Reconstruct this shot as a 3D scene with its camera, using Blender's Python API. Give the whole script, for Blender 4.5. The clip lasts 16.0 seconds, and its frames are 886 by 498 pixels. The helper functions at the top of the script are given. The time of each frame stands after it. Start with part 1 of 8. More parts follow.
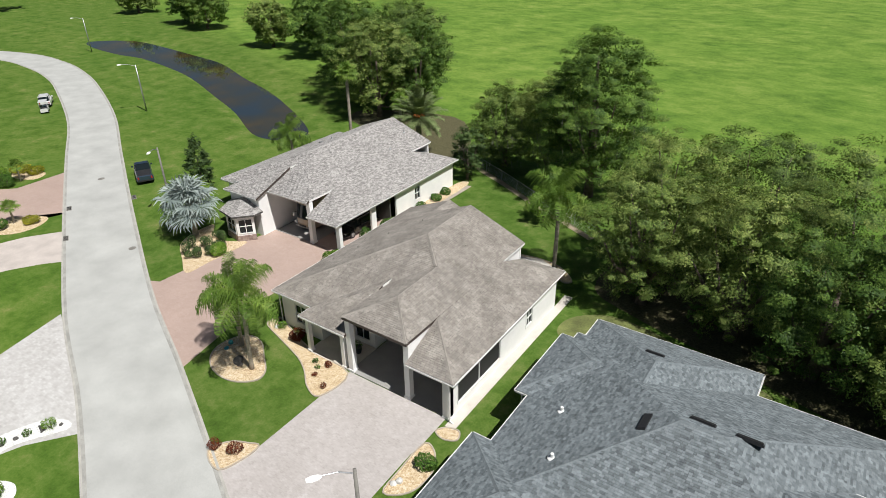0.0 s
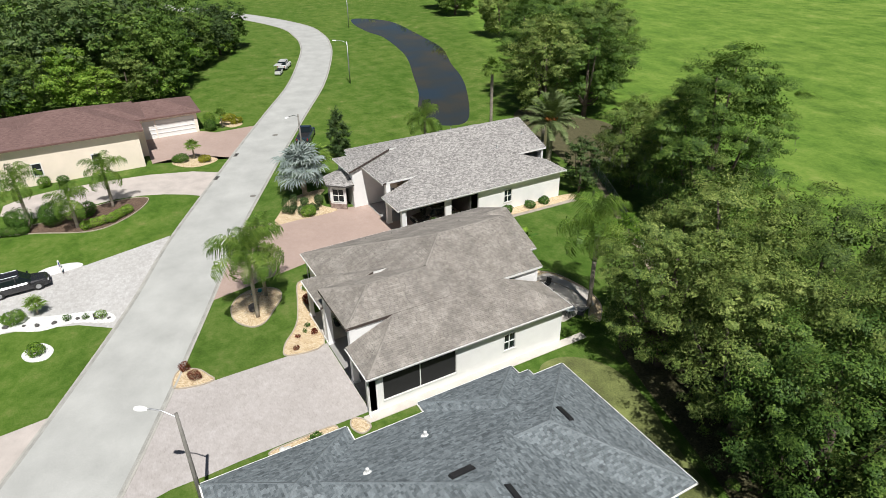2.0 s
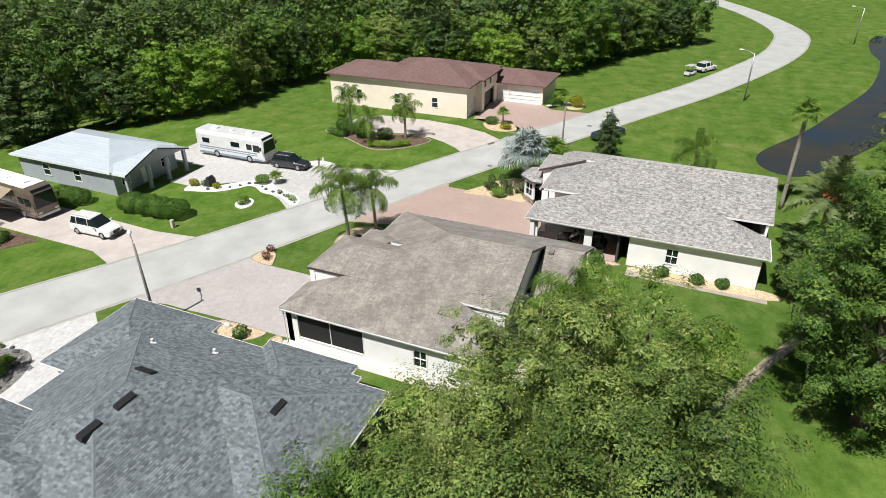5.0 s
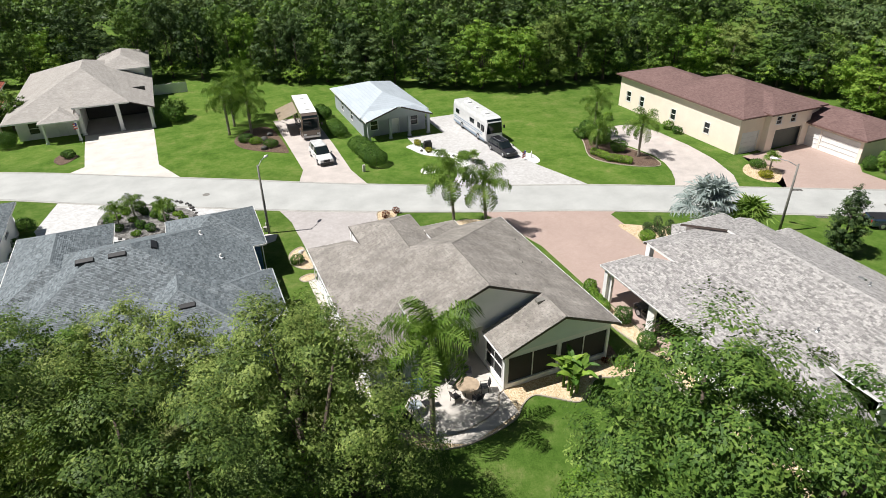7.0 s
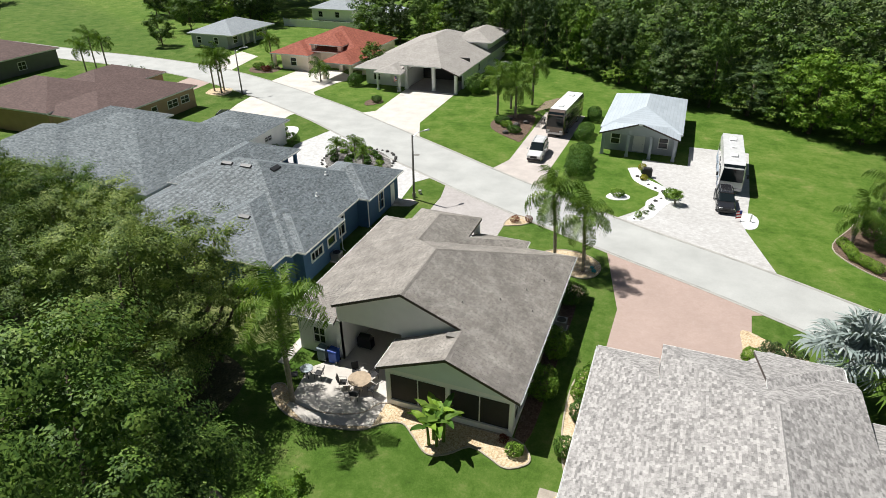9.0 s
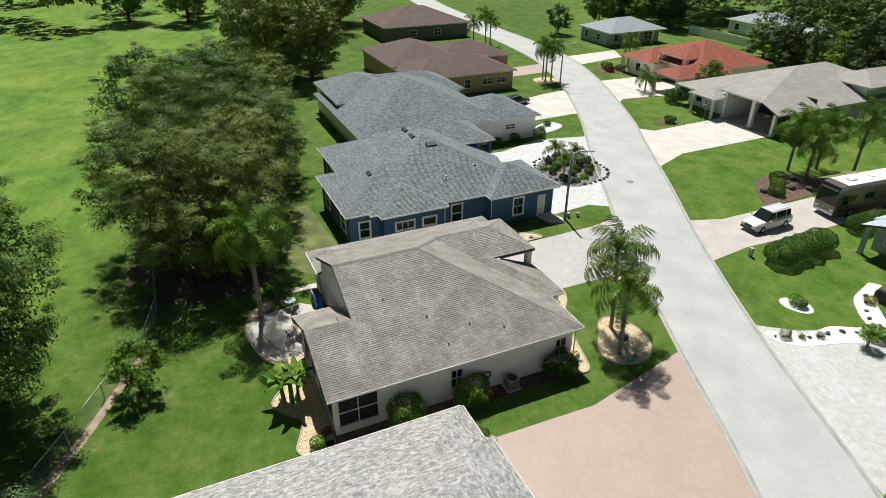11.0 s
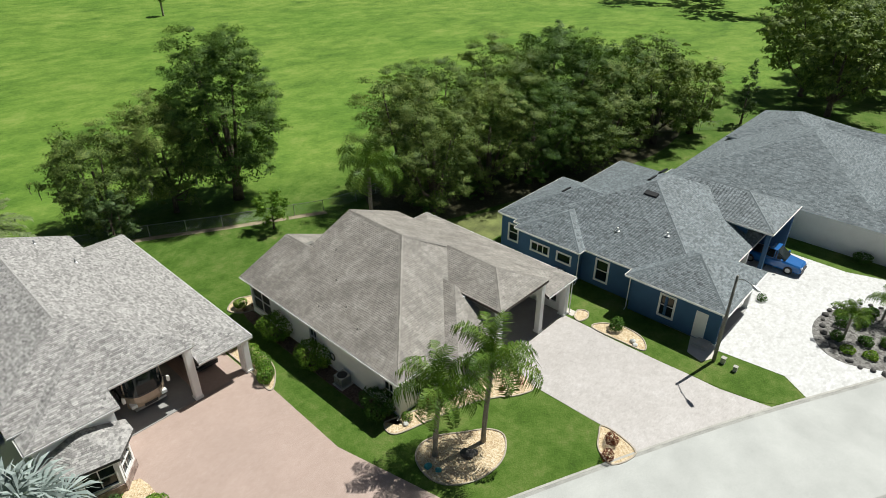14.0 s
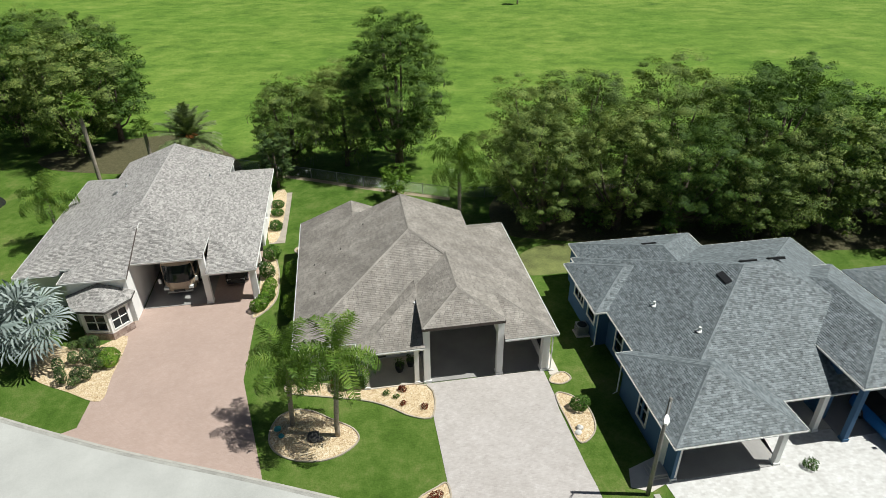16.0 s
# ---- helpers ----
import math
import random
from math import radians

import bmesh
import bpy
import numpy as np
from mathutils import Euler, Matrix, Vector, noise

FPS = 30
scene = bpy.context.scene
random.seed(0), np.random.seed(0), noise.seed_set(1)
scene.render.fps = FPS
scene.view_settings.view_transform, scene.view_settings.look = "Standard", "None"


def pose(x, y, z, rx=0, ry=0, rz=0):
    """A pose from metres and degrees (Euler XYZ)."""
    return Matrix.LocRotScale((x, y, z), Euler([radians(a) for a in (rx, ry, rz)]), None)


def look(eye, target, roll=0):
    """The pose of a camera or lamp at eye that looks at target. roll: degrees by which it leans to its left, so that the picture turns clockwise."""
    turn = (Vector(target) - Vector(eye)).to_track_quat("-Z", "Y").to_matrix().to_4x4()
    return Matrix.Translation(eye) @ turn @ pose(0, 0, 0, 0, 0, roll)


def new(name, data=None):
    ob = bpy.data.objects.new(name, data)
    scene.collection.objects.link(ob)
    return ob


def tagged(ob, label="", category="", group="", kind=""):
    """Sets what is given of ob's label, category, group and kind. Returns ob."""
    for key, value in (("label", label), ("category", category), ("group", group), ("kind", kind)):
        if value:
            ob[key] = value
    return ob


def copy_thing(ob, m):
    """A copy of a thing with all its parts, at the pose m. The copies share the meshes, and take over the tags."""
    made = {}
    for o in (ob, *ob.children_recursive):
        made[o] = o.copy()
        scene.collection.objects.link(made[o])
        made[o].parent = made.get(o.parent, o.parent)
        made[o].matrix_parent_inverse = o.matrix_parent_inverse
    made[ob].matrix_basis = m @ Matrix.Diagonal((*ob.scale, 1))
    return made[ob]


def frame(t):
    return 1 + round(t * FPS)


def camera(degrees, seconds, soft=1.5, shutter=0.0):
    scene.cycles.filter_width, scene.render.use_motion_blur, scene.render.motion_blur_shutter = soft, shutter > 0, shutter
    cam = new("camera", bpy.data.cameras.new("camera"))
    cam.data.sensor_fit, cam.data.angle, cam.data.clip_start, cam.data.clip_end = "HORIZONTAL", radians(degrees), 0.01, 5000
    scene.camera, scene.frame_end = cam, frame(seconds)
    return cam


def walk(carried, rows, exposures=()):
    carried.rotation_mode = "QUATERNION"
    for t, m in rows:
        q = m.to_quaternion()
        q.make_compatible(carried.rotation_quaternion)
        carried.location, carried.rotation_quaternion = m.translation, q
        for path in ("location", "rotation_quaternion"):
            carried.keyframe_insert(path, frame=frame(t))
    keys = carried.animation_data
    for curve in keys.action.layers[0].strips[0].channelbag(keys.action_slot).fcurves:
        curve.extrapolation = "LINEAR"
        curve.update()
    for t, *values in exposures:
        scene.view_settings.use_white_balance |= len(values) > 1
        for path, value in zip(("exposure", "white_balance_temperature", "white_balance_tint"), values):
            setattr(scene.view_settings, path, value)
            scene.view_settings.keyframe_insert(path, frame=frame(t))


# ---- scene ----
cam = camera(71.2, 16.0, soft=0.7)

PATH = [
    (0, (23.61, -32.042, 28.482), (22.613, -30.604, 27.514), -0.8),
    (0.5, (26.879, -29.399, 28.578), (25.737, -28.075, 27.607), -0.8),
    (1, (29.984, -26.266, 28.655), (28.705, -25.077, 27.681), -0.8),
    (1.5, (32.92, -22.506, 28.693), (31.509, -21.477, 27.717), -0.8),
    (2, (35.51, -18.144, 28.672), (33.981, -17.303, 27.695), -0.8),
    (2.5, (37.58, -13.276, 28.585), (35.954, -12.646, 27.607), -0.7),
    (3, (39.034, -7.944, 28.466), (37.336, -7.545, 27.488), -0.6),
    (3.5, (39.77, -2.173, 28.363), (38.032, -2.028, 27.384), -0.6),
    (4, (39.663, 3.993, 28.323), (37.924, 3.867, 27.343), -0.5),
    (4.5, (38.553, 10.467, 28.378), (36.86, 10.056, 27.395), -0.5),
    (5, (36.255, 17.039, 28.499), (34.661, 16.341, 27.513), -0.6),
    (5.5, (32.635, 23.411, 28.644), (31.198, 22.434, 27.654), -0.7),
    (6, (27.688, 29.184, 28.77), (26.462, 27.954, 27.777), -0.8),
    (6.5, (21.595, 33.931, 28.834), (20.629, 32.491, 27.838), -0.9),
    (7, (14.67, 37.342, 28.805), (13.998, 35.743, 27.808), -0.9),
    (7.5, (7.204, 39.303, 28.699), (6.851, 37.604, 27.703), -0.9),
    (8, (-0.509, 39.773, 28.545), (-0.526, 38.037, 27.551), -0.8),
    (8.5, (-8.041, 38.794, 28.372), (-7.727, 37.086, 27.38), -0.7),
    (9, (-15.056, 36.539, 28.206), (-14.429, 34.917, 27.218), -0.5),
    (9.5, (-21.53, 33.079, 28.068), (-20.612, 31.6, 27.083), -0.3),
    (10, (-27.433, 28.346, 27.976), (-26.248, 27.068, 26.995), -0.1),
    (10.5, (-32.472, 22.375, 27.951), (-31.058, 21.356, 26.97), 0.1),
    (11, (-36.236, 15.499, 28.01), (-34.65, 14.779, 27.028), 0.2),
    (11.5, (-38.518, 8.135, 28.163), (-36.824, 7.738, 27.175), 0.2),
    (12, (-39.317, 0.474, 28.375), (-37.582, 0.412, 27.38), 0.2),
    (12.5, (-38.605, -7.323, 28.603), (-36.897, -7.044, 27.601), 0.2),
    (13, (-36.41, -14.836, 28.801), (-34.794, -14.227, 27.793), 0.1),
    (13.5, (-32.891, -21.693, 28.937), (-31.425, -20.785, 27.925), 0.1),
    (14, (-28.074, -27.797, 29.015), (-26.813, -26.621, 28.001), -0.0),
    (14.5, (-22.033, -32.885, 29.05), (-21.03, -31.483, 28.035), -0.1),
    (15, (-15.661, -36.363, 29.056), (-14.929, -34.803, 28.041), -0.2),
    (15.5, (-10.021, -38.256, 29.044), (-9.53, -36.604, 28.029), -0.4),
    (16, (-4.961, -39.161, 29.022), (-4.687, -37.46, 28.007), -0.5),
]
walk(cam, [(t, look(eye, target, roll)) for t, eye, target, roll in PATH], [(0, -0.1, 6500, 9), (4, -0.06, 6500, 9), (6.5, 0.13, 6500, 10), (8.5, 0.13, 6500, 9), (11, -0.06, 6500, 5), (13.5, -0.06, 6500, 4), (16, -0.1, 6500, 4)])

# ---- world, sun, exposure ----
SUN_DIR = Vector((0.489, -0.104, 0.866))
world = bpy.data.worlds.new("sky")
scene.world = world
world.use_nodes = True
wn = world.node_tree
sky = wn.nodes.new("ShaderNodeTexSky")
sky.sky_type = "NISHITA"
sky.sun_disc = False
sky.sun_elevation, sky.sun_rotation = radians(60), radians(102)
sky.air_density, sky.dust_density, sky.ozone_density = 1.0, 1.2, 1.0
wn.links.new(sky.outputs[0], wn.nodes["Background"].inputs[0])
wn.nodes["Background"].inputs[1].default_value = 0.033
sun = new("sun", bpy.data.lights.new("sun", "SUN"))
sun.data.energy, sun.data.angle, sun.data.color = 6.0, radians(0.55), (1.0, 0.975, 0.945)
sun.matrix_world = look(SUN_DIR * 200, (0, 0, 0))


# ---- materials ----
def mat(name):
    m = bpy.data.materials.new(name)
    m.use_nodes = True
    t = m.node_tree
    return m, t, t.nodes["Principled BSDF"]


def nd(t, kind, **kw):
    n = t.nodes.new("ShaderNode" + kind)
    for k, v in kw.items():
        if k in n.inputs:
            n.inputs[k].default_value = v
        else:
            setattr(n, k, v)
    return n


def ramp(t, fac, stops):
    r = nd(t, "ValToRGB")
    e = r.color_ramp.elements
    while len(e) < len(stops):
        e.new(0.5)
    for k, (p, c) in zip(e, stops):
        k.position, k.color = p, (*c, 1)
    t.links.new(fac, r.inputs[0])
    return r.outputs[0]


def noise_at(t, vec, scale, detail=4.0, rough=0.55):
    n = nd(t, "TexNoise", Scale=scale, Detail=detail, Roughness=rough)
    t.links.new(vec, n.inputs["Vector"])
    return n.outputs["Fac"]


def mixc(t, fac, a, b, blend="MIX"):
    m = nd(t, "Mix", data_type="RGBA", blend_type=blend)
    for s, v in ((m.inputs[0], fac), (m.inputs[6], a), (m.inputs[7], b)):
        if isinstance(v, (int, float)):
            s.default_value = v
        elif isinstance(v, tuple):
            s.default_value = (*v, 1)
        else:
            t.links.new(v, s)
    return m.outputs[2]


def math_node(t, op, a, b=0.0):
    m = nd(t, "Math", operation=op)
    for s, v in zip(m.inputs, (a, b)):
        if isinstance(v, (int, float)):
            s.default_value = v
        else:
            t.links.new(v, s)
    return m.outputs[0]


def bump(t, b, height, strength, dist):
    n = nd(t, "Bump", Strength=strength, Distance=dist)
    t.links.new(height, n.inputs["Height"])
    t.links.new(n.outputs[0], b.inputs["Normal"])


def coords(t, kind="Object"):
    return nd(t, "TexCoord").outputs[kind]


def plain(name, c, rough=0.6, metal=0.0, vary=0.12, scale=3.0, fine=40.0, bumps=0.15, dist=0.01, spec=0.5):
    """A painted or mineral surface with stains at one scale and grain at another."""
    m, t, b = mat(name)
    p = coords(t)
    big = noise_at(t, p, scale, 5)
    small = noise_at(t, p, fine, 2)
    mix = math_node(t, "ADD", math_node(t, "MULTIPLY", big, 0.65), math_node(t, "MULTIPLY", small, 0.35))
    lo, hi = tuple(v * (1 - 2 * vary) for v in c), tuple(min(1, v * (1 + 2 * vary)) for v in c)
    t.links.new(ramp(t, mix, [(0.3, lo), (0.7, hi)]), b.inputs["Base Color"])
    b.inputs["Roughness"].default_value, b.inputs["Metallic"].default_value = rough, metal
    b.inputs["Specular IOR Level"].default_value = spec
    if bumps:
        bump(t, b, small, bumps, dist)
    return m


def shingle(name, dark, light, tab=0.3, row=0.145, streak=None, contrast=1.0, line=0.35, stain=0.25, mottle=0.42, laid=False):
    """Asphalt shingles with weather stains. laid: every tab is a piece of its own with its own tone; otherwise a pattern along the slope."""
    m, t, b = mat(name)
    uv = coords(t, "UV")
    big = noise_at(t, uv, 0.45, 5, 0.6)
    mid = noise_at(t, uv, 3.2, 5, 0.65)
    fine = noise_at(t, uv, 30.0, 3, 0.7)
    if laid:
        tone = nd(t, "NewGeometry").outputs["Random Per Island"]
    else:
        br = nd(t, "TexBrick", Scale=1.0, offset=0.37, squash=1.0)
        br.inputs["Color1"].default_value, br.inputs["Color2"].default_value = (0, 0, 0, 1), (1, 1, 1, 1)
        br.inputs["Mortar"].default_value = (0.5, 0.5, 0.5, 1)
        br.inputs["Mortar Size"].default_value, br.inputs["Brick Width"].default_value, br.inputs["Row Height"].default_value = 0.006, tab, row
        br.inputs["Bias"].default_value = 0.0
        t.links.new(uv, br.inputs["Vector"])
        tone = br.outputs["Color"]
    f = math_node(t, "ADD", math_node(t, "MULTIPLY", tone, 0.5 * contrast), math_node(t, "MULTIPLY", fine, 0.3))
    f = math_node(t, "ADD", f, math_node(t, "MULTIPLY", mid, mottle))
    half = 0.5 * (0.5 * contrast + 0.3 + mottle)
    col = ramp(t, f, [(half - 0.24, dark), (half + 0.24, light)])
    col = mixc(t, stain, col, ramp(t, big, [(0.35, (0.25, 0.24, 0.23)), (0.65, (1, 1, 1))]), "MULTIPLY")
    if streak:
        sp = nd(t, "Mapping")
        sp.inputs["Scale"].default_value = (1.1, 0.12, 1)
        t.links.new(uv, sp.inputs[0])
        s = noise_at(t, sp.outputs[0], 1.2, 5, 0.6)
        col = mixc(t, math_node(t, "MULTIPLY", math_node(t, "SUBTRACT", s, 0.45), 1.6), col, streak)
    b.inputs["Roughness"].default_value = 0.68 if laid else 0.85
    b.inputs["Specular IOR Level"].default_value = 0.4
    if laid:
        bump(t, b, fine, 0.5, 0.008)
    else:
        sx = nd(t, "SeparateXYZ")
        t.links.new(uv, sx.inputs[0])
        saw = math_node(t, "FRACT", math_node(t, "DIVIDE", sx.outputs[1], row))
        # line: strength of a painted shadow along each course's butt edge
        col = mixc(t, math_node(t, "MULTIPLY", math_node(t, "LESS_THAN", saw, 0.16), line), col, tuple(v * 0.35 for v in dark))
        h = math_node(t, "ADD", math_node(t, "MULTIPLY", math_node(t, "SUBTRACT", 1.0, saw), 0.6), math_node(t, "MULTIPLY", tone, 0.4))
        bump(t, b, h, 0.6, 0.02)
    t.links.new(col, b.inputs["Base Color"])
    return m


def pavers(name, colours, w=0.3, h=0.2, joint=(0.3, 0.27, 0.24), stain=0.35, angle=0.0, joint_size=0.008, rough=0.6):
    """Small paving stones in mixed tones, with joints and broad stains."""
    m, t, b = mat(name)
    mp = nd(t, "Mapping")
    mp.inputs["Rotation"].default_value = (0, 0, angle)
    t.links.new(coords(t), mp.inputs[0])
    p = mp.outputs[0]
    br = nd(t, "TexBrick", Scale=1.0, offset=0.5)
    br.inputs["Color1"].default_value, br.inputs["Color2"].default_value = (0, 0, 0, 1), (1, 1, 1, 1)
    br.inputs["Mortar"].default_value = (0.5, 0.5, 0.5, 1)
    br.inputs["Mortar Size"].default_value, br.inputs["Brick Width"].default_value, br.inputs["Row Height"].default_value = joint_size, w, h
    t.links.new(p, br.inputs["Vector"])
    mid, big, fine = noise_at(t, p, 1.7, 5, 0.65), noise_at(t, p, 0.3, 4), noise_at(t, p, 60, 2)
    f = math_node(t, "ADD", math_node(t, "MULTIPLY", br.outputs["Color"], 0.22), math_node(t, "MULTIPLY", mid, 0.8))
    f = math_node(t, "ADD", f, math_node(t, "MULTIPLY", math_node(t, "SUBTRACT", fine, 0.5), 0.2))
    n = len(colours)
    col = ramp(t, f, [(0.2 + 0.6 * i / (n - 1), c) for i, c in enumerate(colours)])
    col = mixc(t, stain, col, ramp(t, big, [(0.3, (0.62, 0.6, 0.57)), (0.7, (1.0, 1.0, 1.0))]), "MULTIPLY")
    col = mixc(t, math_node(t, "MULTIPLY", br.outputs["Fac"], 0.35), col, joint)
    t.links.new(col, b.inputs["Base Color"])
    b.inputs["Roughness"].default_value = rough
    bump(t, b, math_node(t, "SUBTRACT", 1.0, br.outputs["Fac"]), 0.4, 0.01)
    return m


def speckle(name, colours, scale, rough=0.9, bumps=0.8, dist=0.03, big=1.2):
    """Loose stones, mulch or soil: a cell pattern in several tones over slow variation."""
    m, t, b = mat(name)
    p = coords(t)
    v = nd(t, "TexVoronoi", Scale=scale)
    t.links.new(p, v.inputs["Vector"])
    f = math_node(t, "ADD", math_node(t, "MULTIPLY", v.outputs["Color"], 0.65), math_node(t, "MULTIPLY", noise_at(t, p, big, 4), 0.35))
    n = len(colours)
    t.links.new(ramp(t, f, [(0.15 + 0.7 * i / (n - 1), c) for i, c in enumerate(colours)]), b.inputs["Base Color"])
    b.inputs["Roughness"].default_value = rough
    bump(t, b, v.outputs["Distance"], bumps, dist)
    return m


def foliage(name, colours, gloss=0.45, through_light=0.3):
    """Leaves: each one takes its own tone, clumps and whole plants theirs; some light comes through."""
    m, t, b = mat(name)
    g = nd(t, "NewGeometry")
    n = len(colours)
    isl = g.outputs["Random Per Island"]
    slow = noise_at(t, coords(t), 1.1, 2)
    broad = noise_at(t, coords(t), 0.2, 2)
    own = nd(t, "ObjectInfo").outputs["Random"]
    f = math_node(t, "ADD", math_node(t, "MULTIPLY", isl, 0.24), math_node(t, "ADD", math_node(t, "MULTIPLY", slow, 0.62), math_node(t, "MULTIPLY", broad, 0.3)))
    f = math_node(t, "ADD", f, math_node(t, "MULTIPLY", math_node(t, "SUBTRACT", own, 0.6), 0.16))
    c = ramp(t, f, [(0.3 + 0.5 * i / (n - 1), k) for i, k in enumerate(colours)])
    t.links.new(c, b.inputs["Base Color"])
    b.inputs["Roughness"].default_value = gloss
    b.inputs["Specular IOR Level"].default_value = 0.12
    tr = nd(t, "BsdfTranslucent")
    t.links.new(mixc(t, 1.0, c, (0.9, 1.0, 0.35), "MULTIPLY"), tr.inputs[0])
    mx = nd(t, "MixShader")
    mx.inputs[0].default_value = through_light
    t.links.new(b.outputs[0], mx.inputs[1])
    t.links.new(tr.outputs[0], mx.inputs[2])
    t.links.new(mx.outputs[0], t.nodes["Material Output"].inputs[0])
    return m


def glass_dark(name, tint=(0.012, 0.018, 0.02)):
    m, t, b = mat(name)
    b.inputs["Base Color"].default_value = (*tint, 1)
    b.inputs["Roughness"].default_value = 0.05
    b.inputs["Specular IOR Level"].default_value = 0.4
    bump(t, b, noise_at(t, coords(t), 0.8, 2), 0.02, 0.05)
    return m


def car_paint(name, c, metal=0.0):
    m, t, b = mat(name)
    f = noise_at(t, coords(t), 2.0, 4)
    t.links.new(ramp(t, f, [(0.3, tuple(v * 0.85 for v in c)), (0.7, c)]), b.inputs["Base Color"])
    b.inputs["Roughness"].default_value, b.inputs["Metallic"].default_value = 0.25, metal
    b.inputs["Coat Weight"].default_value = 0.7
    b.inputs["Coat Roughness"].default_value = 0.06
    return m


def grass_material():
    """Mown lawn near the houses, a lusher paler pasture beyond the back fence."""
    m, t, b = mat("grass")
    p = coords(t)
    s = nd(t, "SeparateXYZ")
    t.links.new(p, s.inputs[0])
    n1, n2, n3 = noise_at(t, p, 0.035, 5, 0.6), noise_at(t, p, 0.35, 5, 0.65), noise_at(t, p, 7.0, 4, 0.7)
    st = nd(t, "Mapping")
    st.inputs["Scale"].default_value = (0.75, 1.0, 1.0)
    st.inputs["Rotation"].default_value = (0, 0, 0.4)
    t.links.new(p, st.inputs[0])
    tuft = noise_at(t, st.outputs[0], 0.3, 8, 0.68)
    n4 = noise_at(t, p, 1.6, 6, 0.7)
    lawn_f = math_node(t, "ADD", math_node(t, "MULTIPLY", n2, 0.5), math_node(t, "ADD", math_node(t, "MULTIPLY", n4, 0.3), math_node(t, "MULTIPLY", n3, 0.2)))
    lawn = ramp(t, lawn_f, [(0.36, (0.044, 0.086, 0.013)), (0.46, (0.071, 0.132, 0.02)), (0.53, (0.1, 0.16, 0.032)), (0.6, (0.15, 0.185, 0.056)), (0.69, (0.26, 0.235, 0.12))])
    # lawn colour is raised across the street and, more weakly, by the pond
    across = math_node(t, "ADD", math_node(t, "ADD", s.outputs[1], math_node(t, "MULTIPLY", s.outputs[0], 0.53)), 23.5)
    lush = nd(t, "MapRange")
    lush.inputs["From Min"].default_value, lush.inputs["From Max"].default_value = -2.0, -9.0
    t.links.new(across, lush.inputs[0])
    west = nd(t, "MapRange")
    west.inputs["From Min"].default_value, west.inputs["From Max"].default_value = -31.0, -40.0
    t.links.new(s.outputs[0], west.inputs[0])
    brighten = math_node(t, "MULTIPLY", math_node(t, "MAXIMUM", lush.outputs[0], west.outputs[0]), math_node(t, "SUBTRACT", 1.0, math_node(t, "MULTIPLY", west.outputs[0], 0.6)))
    lawn = mixc(t, brighten, lawn, mixc(t, 1.0, lawn, (1.22, 1.2, 1.1), "MULTIPLY"))
    patch = noise_at(t, p, 0.09, 4, 0.6)
    field = ramp(t, math_node(t, "ADD", math_node(t, "ADD", math_node(t, "MULTIPLY", tuft, 0.45), math_node(t, "MULTIPLY", patch, 0.3)), math_node(t, "MULTIPLY", n4, 0.25)),
                 [(0.36, (0.06, 0.118, 0.02)), (0.44, (0.102, 0.185, 0.03)), (0.52, (0.15, 0.245, 0.042)), (0.6, (0.21, 0.29, 0.065)), (0.68, (0.28, 0.31, 0.1))])
    slow = ramp(t, n1, [(0.35, (0.75, 0.85, 0.7)), (0.65, (1.05, 1.0, 1.0))])
    # boundary of the pasture: along the back fence, bending round the pond
    edge = math_node(t, "SUBTRACT", s.outputs[1], math_node(t, "ADD", 31.0, math_node(t, "MULTIPLY", s.outputs[0], -0.36)))
    edge = math_node(t, "ADD", edge, math_node(t, "MULTIPLY", math_node(t, "SUBTRACT", n2, 0.5), 14.0))
    k = nd(t, "MapRange")
    k.inputs["From Min"].default_value, k.inputs["From Max"].default_value = -5.0, 6.0
    t.links.new(edge, k.inputs[0])
    col = mixc(t, 0.8, mixc(t, k.outputs[0], lawn, field), slow, "MULTIPLY")
    t.links.new(col, b.inputs["Base Color"])
    b.inputs["Roughness"].default_value = 0.9
    b.inputs["Specular IOR Level"].default_value = 0.12
    h = math_node(t, "ADD", math_node(t, "MULTIPLY", n3, 0.35), math_node(t, "MULTIPLY", tuft, math_node(t, "MULTIPLY", k.outputs[0], 1.3)))
    bump(t, b, h, 0.7, 0.25)
    return m


GRASS = grass_material()
WATER, wt, wb = mat("pond_water")
# the blue-grey end of the ramp paints sky reflection into the brown water
wt.links.new(ramp(wt, noise_at(wt, coords(wt), 0.07, 4), [(0.36, (0.06, 0.045, 0.018)), (0.48, (0.036, 0.036, 0.026)), (0.6, (0.024, 0.036, 0.046))]), wb.inputs["Base Color"])
wb.inputs["Roughness"].default_value = 0.04
wb.inputs["Specular IOR Level"].default_value = 1.0
bump(wt, wb, noise_at(wt, coords(wt), 1.5, 3), 0.015, 0.05)

ROAD = plain("road_concrete", (0.42, 0.423, 0.403), 0.72, vary=0.09, scale=0.35, fine=18, bumps=0.2)
KERB = plain("kerb_concrete", (0.4, 0.385, 0.35), 0.85, vary=0.12, scale=1.2, fine=20)
GUTTER = plain("gutter_grime", (0.33, 0.325, 0.3), 0.9, vary=0.16, scale=0.8, fine=14)
PATIO = plain("patio_concrete", (0.55, 0.51, 0.46), 0.85, vary=0.08, scale=1.0, fine=20)
FLOOR = plain("garage_floor", (0.3, 0.29, 0.28), 0.6, vary=0.1, scale=0.6)
